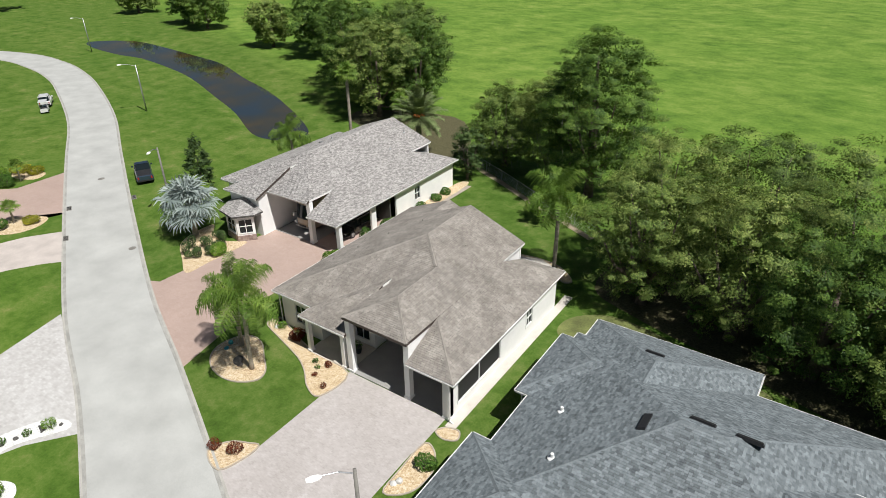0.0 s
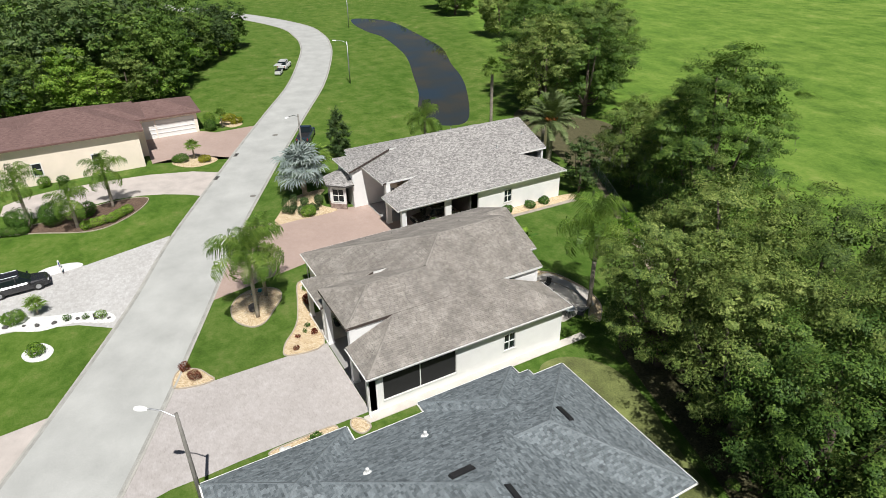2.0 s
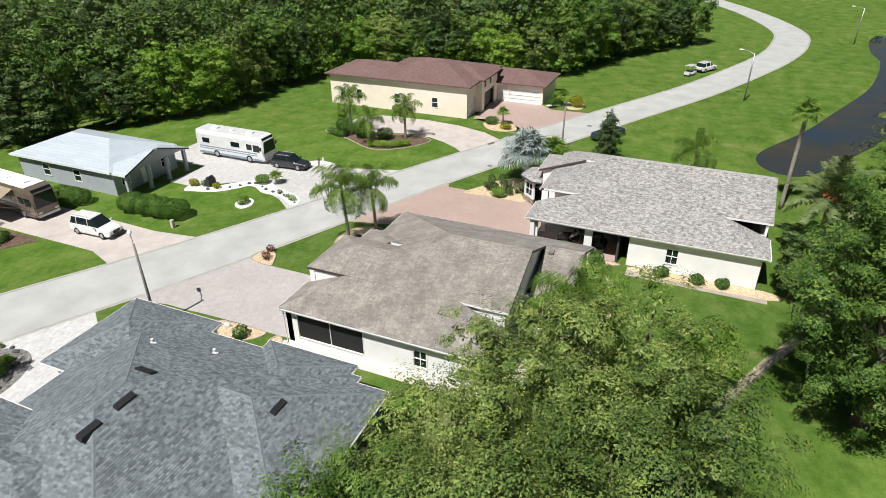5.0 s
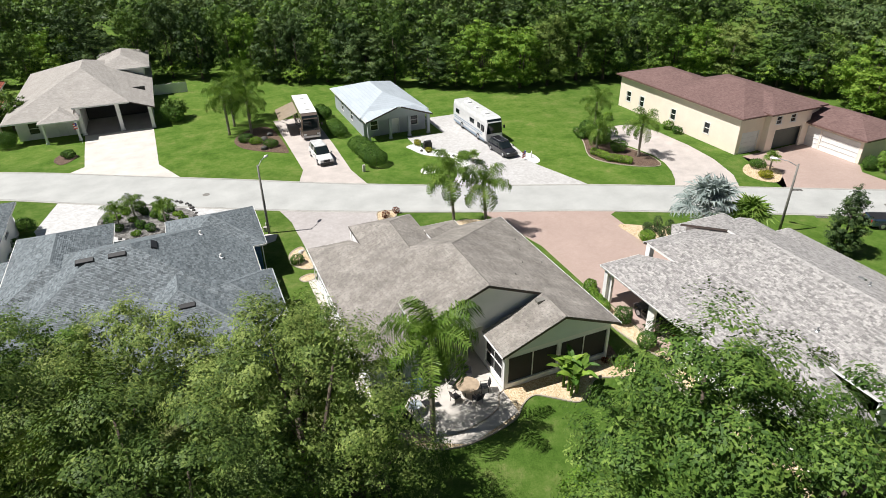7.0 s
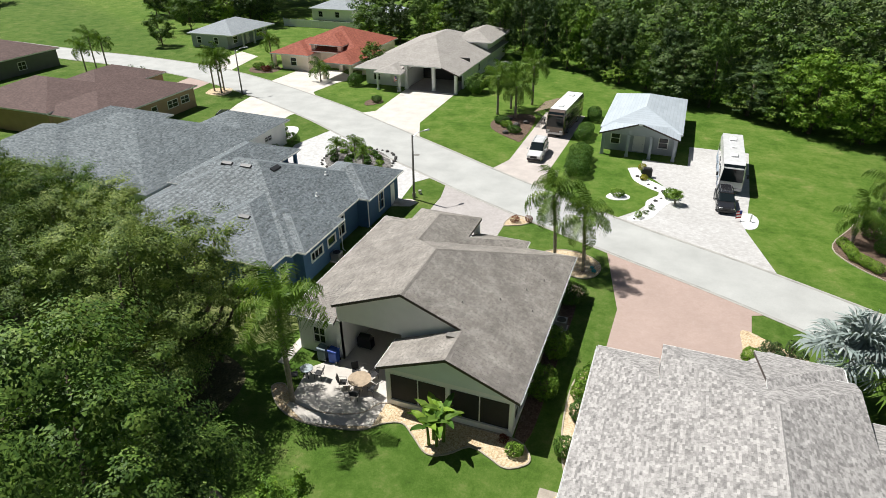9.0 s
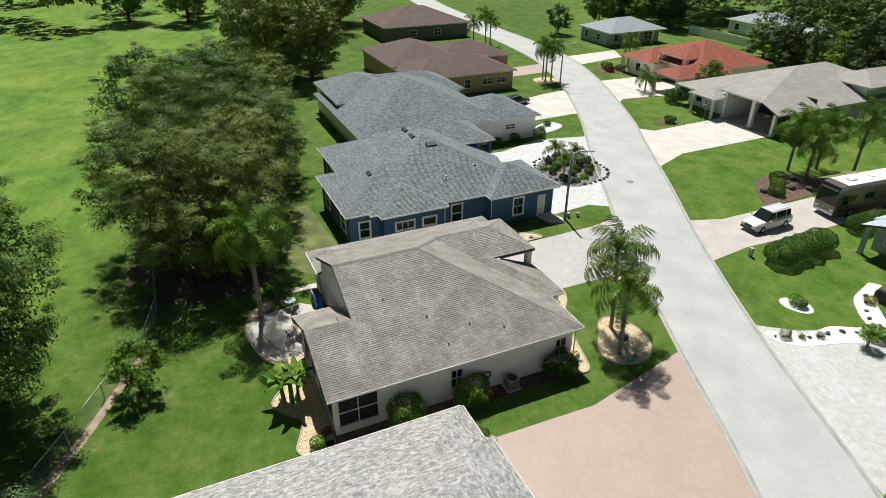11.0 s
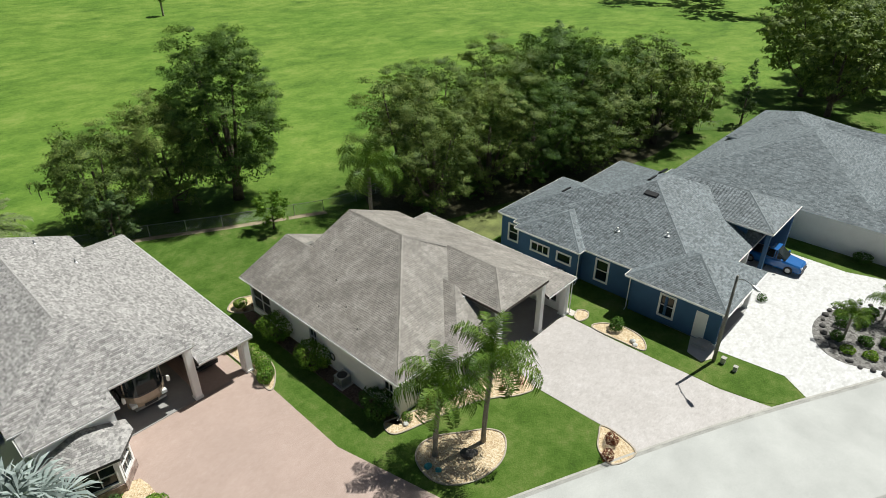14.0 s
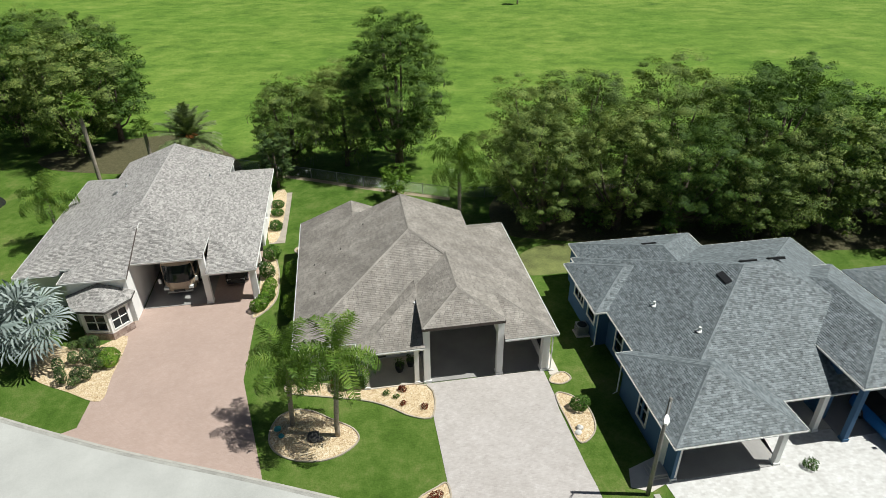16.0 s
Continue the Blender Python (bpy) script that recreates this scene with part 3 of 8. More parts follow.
def ridge_caps(parent, lines, material):
    """Cap shingles along ridges and hips."""
    for a, b in lines:
        a, b = Vector(a), Vector(b)
        d = (b - a).normalized()
        o = Vector((-d.y, d.x, 0)).normalized() * 0.14
        s = Shape()
        up = Vector((0, 0, 0.035))
        L = (b - a).length
        o.z = -0.045
        p = Vector((-o.x, -o.y, -0.045))
        s.poly([a + up, b + up, b + o, a + o], [(0, 0), (L, 0), (L, 0.14), (0, 0.14)])
        s.poly([b + up, a + up, a + p, b + p], [(L, 0), (0, 0), (0, 0.14), (L, 0.14)])
        part("ridge_cap", s, material, parent)


def wall(parent, p0, p1, z0, z1, material, holes=(), thick=0.2, name="wall", label=""):
    """An upright wall whose outer face runs from p0 to p1, with the house on its left, pierced by holes (s0, s1, h0, h1)."""
    s = Shape()
    a, b = Vector((*p0, 0)), Vector((*p1, 0))
    L = (b - a).length
    d = (b - a) / L
    n = Vector((-d.y, d.x, 0)) * thick
    a, b = a + d * 0.003, b - d * 0.003
    L -= 0.006
    us = sorted({0.0, L, *(min(max(h[k], 0), L) for h in holes for k in (0, 1))})
    zs = sorted({z0, z1, *(min(max(h[k], z0), z1) for h in holes for k in (2, 3))})
    for u, v in zip(us, us[1:]):
        run = []
        for w, x in zip(zs, zs[1:]):
            open_here = any(h[0] <= (u + v) / 2 <= h[1] and h[2] <= (w + x) / 2 <= h[3] for h in holes)
            if open_here:
                continue
            if run and abs(run[-1][1] - w) < 1e-6:
                run[-1][1] = x
            else:
                run.append([w, x])
        for w, x in run:
            q = [a + d * u, a + d * v, a + d * v + n, a + d * u + n]
            s.prism([(p.x, p.y) for p in q], w, x)
    return part(name, s, material, parent, label)


def gable_wall(parent, y, pts, material, thick=0.2, label=""):
    """An upright wall in a plane of constant y, over an outline in x and z."""
    s = Shape()
    s.poly([(x, y, z) for x, z in pts])
    s.poly([(x, y - thick, z) for x, z in reversed(pts)])
    for (x0, z0), (x1, z1) in zip(pts, pts[1:] + pts[:1]):
        s.poly([(x0, y, z0), (x0, y - thick, z0), (x1, y - thick, z1), (x1, y, z1)])
    return part("gable_wall", s, material, parent, label)


def fitting(parent, p0, p1, hole, kind="window", glass=None, frame_mat=None, bars=1, cross=1, panel_mat=None, trim=0.1):
    """A window, a screen or a door in a hole of the wall from p0 to p1: surround, pane, glazing bars, sill or handle."""
    a, b = Vector((*p0, 0)), Vector((*p1, 0))
    d = (b - a).normalized()
    n = Vector((-d.y, d.x, 0))
    s0, s1, h0, h1 = hole
    fm = frame_mat or TRIM

    def slabbed(s, u, v, w, x, out, deep):
        q = [a + d * u - n * out, a + d * v - n * out, a + d * v + n * deep, a + d * u + n * deep]
        s.prism([(p.x, p.y) for p in q], w, x)

    f = Shape()
    for u, v, w, x in ((s0 - trim, s1 + trim, h1, h1 + trim), (s0 - trim, s0, h0, h1), (s1, s1 + trim, h0, h1)):
        slabbed(f, u, v, w, x, 0.035, 0.02)
    if kind != "door":
        slabbed(f, s0 - trim, s1 + trim, h0 - trim, h0, 0.05, 0.02)
    ob = part(kind, f, fm, parent)
    g = Shape()
    slabbed(g, s0, s1, h0, h1, -0.08, 0.1)
    pane_mat = panel_mat if kind in ("door", "garage_door") and panel_mat else (glass or GLASS)
    part("pane" if kind in ("window", "screen") else "leaf", g, pane_mat, ob)
    for k in range(bars):
        u = s0 + (s1 - s0) * (k + 1) / (bars + 1)
        m = Shape()
        slabbed(m, u - 0.03, u + 0.03, h0, h1, -0.03, 0.08)
        part("mullion", m, fm, ob)
    for k in range(cross):
        z = h0 + (h1 - h0) * (k + 1) / (cross + 1)
        m = Shape()
        slabbed(m, s0, s1, z - 0.03, z + 0.03, -0.02, 0.08)
        part("rail", m, fm, ob)
    if kind == "door":
        m = Shape()
        slabbed(m, s1 - 0.16, s1 - 0.1, h0 + 0.95, h0 + 1.05, 0.0, 0.08)
        part("handle", m, METAL, ob, "brushed metal handle")
    return ob


def post(parent, x, y, z0, z1, w, material=None, name="column"):
    s = Shape()
    s.box((x - w / 2, y - w / 2, z0), (x + w / 2, y + w / 2, z1))
    ob = part(name, s, material or WHITE, parent)
    c = Shape()
    c.box((x - w / 2 - 0.05, y - w / 2 - 0.05, z0), (x + w / 2 + 0.05, y + w / 2 + 0.05, z0 + 0.2))
    part("base", c, material or WHITE, ob)
    return ob


def floor_slab(parent, x0, x1, y0, y1, z, material, name="floor"):
    s = Shape()
    s.box((x0, y0, -0.2), (x1, y1, z))
    return part(name, s, material, parent)


def ceiling(parent, x0, x1, y0, y1, z, material=None):
    s = Shape()
    s.box((x0, y0, z), (x1, y1, z + 0.06))
    return part("ceiling", s, material or TRIM, parent)


def vent_pipe(parent, x, y, z, h=0.35, r=0.05, material=None):
    s = Shape()
    s.tube([(x, y, z - 0.15), (x, y, z + h)], r, 8)
    ob = part("vent_pipe", s, material or METAL, parent)
    k = Shape()
    k.tube([(x, y, z), (x, y, z + 0.08)], [r * 2.6, r * 1.2], 8)
    part("flashing", k, material or METAL, ob)


def roof_vent(parent, x, y, z, w, d, slope_x, slope_y, material):
    """A low box vent that follows the roof's slope."""
    s = Shape()
    c = [(x - w / 2, y - d / 2), (x + w / 2, y - d / 2), (x + w / 2, y + d / 2), (x - w / 2, y + d / 2)]
    lo = [(u, v, z + (u - x) * slope_x + (v - y) * slope_y - 0.05) for u, v in c]
    hi = [(x + (u - x) * 0.85, y + (v - y) * 0.85, p[2] + 0.2) for (u, v), p in zip(c, lo)]
    s.poly(hi)
    for i in range(4):
        j = (i + 1) % 4
        s.poly([lo[i], lo[j], hi[j], hi[i]])
    return part("roof_vent", s, material, parent)


# ---- ground, pond, road ----
POND = [(-142, 51.5), (-136, 56.5), (-127, 57.5), (-104, 54.3), (-92, 52), (-78, 46.2), (-68, 42.6), (-58.5, 38.2), (-46.5, 31.5), (-42.5, 28), (-44.0, 25.0), (-49, 24.8),
        (-60, 30.6), (-72, 35.6), (-86, 41.3), (-97, 44.4), (-112, 47.2), (-121, 46.8), (-134, 48.2)]
POND = arc_smooth(POND, 4)


def pond_depth(x, y):
    """How far inside the pond's rim a place lies; negative outside."""
    inside, near = False, 1e9
    for (x0, y0), (x1, y1) in zip(POND, POND[1:] + POND[:1]):
        if (y0 > y) != (y1 > y) and x < (x1 - x0) * (y - y0) / (y1 - y0) + x0:
            inside = not inside
        u = max(0.0, min(1.0, ((x - x0) * (x1 - x0) + (y - y0) * (y1 - y0)) / ((x1 - x0) ** 2 + (y1 - y0) ** 2)))
        near = min(near, math.hypot(x - x0 - u * (x1 - x0), y - y0 - u * (y1 - y0)))
    return near if inside else -near


def ground():
    xs = [-2500, -1200, -700, -420, -300, -230, -190] + list(np.arange(-160, -30, 1.6)) + list(np.arange(-28, 90, 6.0)) + [110, 140, 190, 260, 400, 700, 1200, 2500]
    ys = [-2500, -1200, -700, -400, -250, -160, -110] + list(np.arange(-90, 15, 6.0)) + list(np.arange(15, 64, 1.6)) + list(np.arange(66, 150, 8.0)) + [170, 210, 270, 380, 600, 1100, 2500]
    s = Shape()
    nx, ny = len(xs), len(ys)
    for y in ys:
        for x in xs:
            z = 0.0
            if -165 < x < -30 and 10 < y < 68:
                d = pond_depth(x, y)
                z = -0.9 * min(1, max(0, (d + 2.2) / 4.0)) if d > -2.2 else 0.0
            if y > 40 or x < -60:
                z += 0.12 * noise.noise((x * 0.05, y * 0.05, 0)) * min(1, max(0, (y - 40) / 20)) if d_ok(x, y) else 0
            s.v.append((x, y, z))
    for j in range(ny - 1):
        for i in range(nx - 1):
            s.f.append((j * nx + i, j * nx + i + 1, (j + 1) * nx + i + 1, (j + 1) * nx + i))
            s.uv += [(0, 0)] * 4
    return solid("ground", s, GRASS, "bright green mown lawn and open pasture", "ground", kind="structure", smooth=True)


def d_ok(x, y):
    return not (-165 < x < -30 and 10 < y < 68)


ground()
slab("water", [(x, y) for x, y in arc_smooth([(-144, 51.5), (-136, 58), (-127, 59), (-104, 55.8), (-78, 48), (-58.5, 40), (-45, 33), (-40.5, 28), (-43.5, 23.4), (-50, 23.3), (-60, 29.1), (-86, 39.8), (-112, 45.7), (-134, 46.7)], 4)],
     -0.38, WATER, "still dark brown pond water reflecting the sky", "pond", deep=0.02)

ROAD_LINE = [(-235, -14, 3.3), (-200, 5, 3.3), (-166, 22.5, 3.4), (-139, 31.2, 3.6), (-122, 31, 3.6), (-108, 28.0, 3.4), (-95, 23.3, 3.4), (-76, 15.1, 3.3), (-60, 6.5, 3.3), (-47.5, -0.2, 3.3),
             (-36.5, -6.0, 3.3), (-23, -12.9, 3.3), (-12, -17.7, 3.3), (2, -24.6, 3.6), (13, -30.8, 3.8), (24, -36.9, 3.9), (35, -43.2, 3.8), (53, -51.6, 3.8), (70, -57.3, 3.9), (88, -59.8, 3.9),
             (105, -60.6, 3.8), (125, -62.2, 3.8), (160, -66, 3.8), (230, -80, 3.8)]
LINE = arc_smooth(ROAD_LINE, 6, closed=False)
ribbon("road", LINE, ((1, -0.22), (-1, 0.22)), 0.03, ROAD, "pale grey concrete street, curving past the houses", "road")
for side in (1, -1):
    ribbon("kerb", LINE, ((side, 0.15 if side > 0 else 0.0), (side, 0.0 if side > 0 else -0.15)), 0.036, KERB, "low pale concrete kerb along the street", "kerb")
    ribbon("gutter", LINE, ((side, 0.0 if side > 0 else 0.22), (side, -0.22 if side > 0 else 0.0)), 0.026, GUTTER, "stained concrete gutter strip along the street", "gutter")

# driveways
slab("driveway_1", [(-1.15, -8.0), (7.0, -8.0), (7.1, -20.2), (7.8, -23.7), (-1.9, -18.9), (-1.1, -17.2)], 0.018, PAVE_TAN, "pale tan paver driveway in front of the brown-roofed house", "driveway")
slab("driveway_2", [(-22.15, 4.45), (-13.2, 4.45), (-13.2, 2.4), (-13.4, -5.5), (-11.4, -14.3), (-9.5, -18.4), (-26.5, -9.6), (-23.2, -8.2), (-22.8, 1.0)], 0.018, PAVE_PINK, "faded pink paver driveway", "driveway")
slab("driveway_3", [(10.9, -18.2), (18, -18.2), (18.5, -15), (24, -15), (29.2, -16), (29.0, -22.5), (31.1, -29), (29.6, -35.5), (28.2, -38.9), (11.5, -29.6), (8.2, -23.9), (10.0, -25.0), (11.4, -23)], 0.018, PAVE_WHITE,
     "bright white paver driveway round a planted island", "driveway")
slab("driveway_4", [(46, -28), (38.2, -30), (38.8, -39.7), (38, -44.5), (55, -52), (50.6, -46.6), (50, -42)], 0.018, DRIVE_PALE, "pale concrete driveway", "driveway")
slab("driveway_5", [(62, -41), (68, -41), (69, -57), (63, -54.5)], 0.018, PAVE_PINK, "faded pink paver driveway", "driveway")
slab("driveway_6", [(-12.3, -39), (-17.5, -38.5), (-17.5, -45.5), (-24.5, -45.5), (-24.0, -31), (-23.3, -23.2), (-25.5, -15.6), (-11.2, -21.6), (-13.2, -24.2), (-14.6, -27.8), (-15.2, -31.5), (-12.2, -35.6)], 0.018, PAVE_GREY,
     "pale paver driveway beside a small blue-grey house", "driveway")
slab("driveway_7", [(4.4, -29.7), (3.1, -33.4), (3.1, -54), (-2.7, -54), (-2.5, -40), (-2.2, -31), (-2.8, -26.2)], 0.018, DRIVE_PINK, "pale sandy paver drive under parked vehicles", "driveway")
slab("driveway_8", [(28.3, -58.9), (19.4, -58.9), (19.1, -43), (16.6, -36.9), (30, -43.8), (27.6, -46), (27.9, -51)], 0.018, DRIVE_PALE, "pale concrete driveway", "driveway")
slab("driveway_9", [(40.0, -49.4), (53.2, -55.7), (52.8, -66.5), (45.4, -66.5), (39.4, -62.5), (41.5, -58.6), (42.2, -52.0)], 0.018, DRIVE_PALE, "pale pinkish driveway to a red-roofed house", "driveway")
slab("driveway_12", [(65.2, -60.4), (72.4, -61.9), (73.4, -74.6), (67.4, -71.8)], 0.018, DRIVE_PALE, "pale driveway beside a round planted lawn", "driveway")
slab("driveway_10", [(-42.4, -30.6), (-43.8, -28.6), (-44.3, -25.9), (-44.4, -20.5), (-43.8, -15.4), (-42.2, -10.6), (-40.2, -7.8), (-33.4, -10.4), (-35.2, -12.4), (-36.6, -14.6), (-37.6, -17.0), (-38.0, -19.6), (-37.4, -23.1), (-36.6, -26.0), (-37.4, -28.6), (-39.6, -30.8)], 0.018, DRIVE_PINK, "curved pale pinkish drive in front of a cream house", "driveway", smooth=0)
slab("driveway_11", [(-47.6, -14.6), (-52.0, -14.6), (-57.9, -15.0), (-57.9, -6.6), (-56.2, -5.0), (-56.5, 1.8), (-44.0, -4.6), (-46.6, -7.6), (-48.4, -10.6)], 0.018, PAVE_PINK, "wide pinkish paver drive before a garage", "driveway")
slab("side_path", [(7.3, -8.6), (8.0, -8.6), (8.0, 9.2), (7.3, 9.2)], 0.04, PATIO, "pale concrete strip along the white side wall", "path")
slab("patio", [(-0.9, 7.3), (4.2, 7.3), (5.6, 9), (5.0, 12.6), (3.0, 13.6), (-0.9, 12.4)], 0.05, PATIO, "pale concrete patio behind the house", "patio")
slab("side_walk", [(-13.1, 13.2), (-11.6, 13.2), (-11.4, 24.4), (-12.9, 24.4)], 0.035, plain("worn_walk", (0.36, 0.315, 0.265), 0.9, vary=0.14, scale=1.2, fine=18), "narrow worn tan concrete walk along the white wall", "path")


# ---- the brown-roofed house in the middle ----
def main_house():
    h = thing("house", -1, 0, 0, "white stucco house with weathered brown hip roof and open port", "house")
    h.matrix_world = Matrix.Identity(4)
    k = 0.412
    L, R = (k, 0, 3.23 + k * 9.65), (-0.402, 0, 6.41)
    F = (0, 0.42, 3.23 + 0.42 * 6.9)
    rm = SH_MAIN
    roof(h, [(-9.65, -6.9), (-1.25, -6.9), (-1.25, 7.65), (-9.65, 7.65)], [L, R, F], rm)
    roof(h, [(-1.25, -3.9), (4.1, -3.9), (4.1, 7.65), (-1.25, 7.65)], [L, R, F], rm)
    roof(h, [(4.1, -8.3), (7.75, -8.3), (7.75, 7.65), (4.1, 7.65)], [(R[0], 0, R[2] - 0.012), (0, 0.41, 3.28 + 0.41 * 8.3), (0, -0.41, 3.28 + 0.41 * 7.65)], rm)
    zp = 4.70
    roof(h, [(-1.35, -8.12), (4.14, -8.12), (4.14, -0.5), (-1.35, -0.5)], [(0.41, 0, zp + 0.41 * 1.35), (R[0], 0, R[2] + 0.006), (0, 0.41, zp + 0.41 * 8.12)], rm, edge=RAKE)
    roof(h, [(-5.55, -8.15), (-1.2, -8.15), (-1.2, -1.2), (-5.55, -1.2)], [(0.41, 0, 3.2 + 0.41 * 5.55), (0, 0.415, 3.2 + 0.415 * 8.15)], rm)
    roof(h, [(-9.65, 7.652), (-0.55, 7.652), (-0.55, 10.65), (-9.65, 10.65)], [L, (-k, 0, 3.23 - k * 0.55)], rm)
    ridge_caps(h, [((-1.04, 7.6, 6.80), (-1.04, 1.55, 6.80)), ((-1.04, 1.55, 6.80), (-9.6, -6.85, 3.25)), ((-1.04, 1.55, 6.80), (1.3, -0.8, 5.87)), ((1.4, -0.8, 5.83), (1.4, -5.4, 5.83)),
                   ((1.4, -5.4, 5.83), (-1.3, -8.07, 4.72)), ((1.4, -5.4, 5.83), (4.1, -8.07, 4.74)), ((4.9, -5.5, 4.43), (7.7, -8.25, 3.3)), ((-5.1, 8.6, 5.11), (-5.1, 10.6, 5.11))], rm)
    # outer walls, the house to the left of each run
    west = ((-9.2, 7.2), (-9.2, -6.45))
    holes = [(4.6, 5.35, 0.95, 2.35), (12.35, 13.15, 0.9, 2.35)]
    wall(h, *west, 0, 3.2, WHITE, holes)
    for q in holes:
        fitting(h, *west, q)
    front = ((-9.2, -6.45), (-5.2, -6.45))
    holes = [(1.4, 2.5, 0.8, 2.35)]
    wall(h, *front, 0, 3.2, WHITE, holes)
    fitting(h, *front, holes[0])
    wall(h, (-5.2, -6.45), (-5.2, -5.0), 0, 3.2, WHITE)
    entry = ((-5.2, -5.0), (-1.3, -5.0))
    holes = [(0.6, 1.6, 0.1, 2.2), (2.1, 3.4, 0.5, 2.3)]
    wall(h, *entry, 0, 3.3, WHITE, holes)
    fitting(h, *entry, holes[0], "door", panel_mat=DARKWALL, bars=0, cross=0)
    fitting(h, *entry, holes[1])
    for x in (-5.1, -1.75):
        post(h, x, -7.75, 0, 3.1, 0.3)
    floor_slab(h, -5.3, -1.2, -7.95, -5.0, 0.08, PATIO, "porch_floor")
    # high port and low port
    wall(h, (-1.3, -5.0), (-1.3, -0.4), 0, 4.6, WHITE)
    wall(h, (4.0, -0.6), (7.1, -0.6), 0, 3.15, WHITE)
    back = ((-1.3, -0.6), (4.0, -0.6))
    holes = [(0.8, 1.8, 0.1, 2.2), (2.6, 3.7, 0.9, 2.2)]
    wall(h, *back, 0, 4.3, WHITE, holes)
    fitting(h, *back, holes[0], "door", panel_mat=TRIM, bars=0, cross=0)
    fitting(h, *back, holes[1])
    floor_slab(h, -1.2, 7.1, -7.95, -0.5, 0.06, FLOOR, "port_floor")
    for x, z in ((-1.05, 4.55), (3.9, 4.6)):
        post(h, x, -7.72, 0, z, 0.42)
    post(h, 7.05, -7.85, 0, 3.15, 0.5)
    wall(h, (3.75, -7.5), (4.05, -7.5), 3.2, 4.6, WHITE, thick=6.5, name="beam")
    east = ((7.3, -8.05), (7.3, 7.2))
    holes = [(0.95, 6.3, 0.75, 2.75), (10.2, 11.1, 1.05, 2.4)]
    wall(h, *east, 0, 3.2, WHITE, holes)
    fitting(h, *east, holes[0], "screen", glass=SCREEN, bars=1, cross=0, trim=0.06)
    fitting(h, *east, holes[1])
    ceiling(h, -1.2, 4.0, -7.4, -0.6, 4.35)
    ceiling(h, 4.1, 7.1, -7.4, -0.6, 3.12)
    # back: lanai under the gable, screened room with its own gable
    wall(h, (7.3, 7.2), (3.7, 7.2), 0, 3.2, WHITE, [(1.2, 2.1, 0.9, 2.2)])
    fitting(h, (7.3, 7.2), (3.7, 7.2), (1.2, 2.1, 0.9, 2.2))
    wall(h, (3.9, 7.2), (3.7, 7.2), 0, 4.6, WHITE)
    gable_wall(h, 7.35, [(-5.0, 3.0), (-5.0, 5.0), (-1.03, 6.6), (3.95, 4.6), (3.95, 3.4), (-0.8, 3.4), (-0.8, 2.9)][::-1], WHITE, label="white stucco gable end")
    wall(h, (3.7, 3.2), (-1.0, 3.2), 0, 3.4, WHITE, [(1.4, 3.4, 0.1, 2.2)])
    fitting(h, (3.7, 3.2), (-1.0, 3.2), (1.4, 3.4, 0.1, 2.2), "window", bars=1, cross=0)
    wall(h, (3.7, 7.2), (3.7, 3.2), 0, 4.6, WHITE)
    floor_slab(h, -1.0, 3.7, 3.2, 7.3, 0.07, PATIO, "lanai_floor")
    ceiling(h, -1.0, 3.7, 3.3, 7.2, 3.42)
    rear = ((-0.95, 10.2), (-9.2, 10.2))
    room_e = ((-0.95, 3.2), (-0.95, 10.2))
    holes = [(4.3, 6.7, 0.55, 2.55)]
    wall(h, *room_e, 0, 3.15, WHITE, holes, thick=0.12)
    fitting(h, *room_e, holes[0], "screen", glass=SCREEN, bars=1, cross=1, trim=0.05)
    holes = [(0.3, 4.0, 0.5, 2.62), (4.3, 8.0, 0.5, 2.62)]
    wall(h, *rear, 0, 3.0, WHITE, holes, thick=0.12)
    for q in holes:
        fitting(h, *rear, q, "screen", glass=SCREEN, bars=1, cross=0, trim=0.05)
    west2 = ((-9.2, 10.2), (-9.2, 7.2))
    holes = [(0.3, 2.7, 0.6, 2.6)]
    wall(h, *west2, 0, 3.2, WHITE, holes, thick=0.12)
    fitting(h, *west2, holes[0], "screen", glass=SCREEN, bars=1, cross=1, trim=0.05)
    gable_wall(h, 10.25, [(-9.2, 3.0), (-0.95, 3.0), (-0.95, 3.2), (-5.1, 4.9), (-9.2, 3.2)], SAGE, label="pale green siding gable end")
    for x, y in ((-6.2, 3.0), (-4.3, 5.3), (-7.4, 0.5), (-8.2, -1.6), (-8.3, 2.4)):
        vent_pipe(h, x, y, L[0] * x + L[2], 0.16, 0.035, POLE)
    s = Shape()
    s.box((-5.0, 8.0, 4.9), (-4.3, 8.4, 5.05))
    part("roof_vent", s, POLE, h)
    return h


main_house()


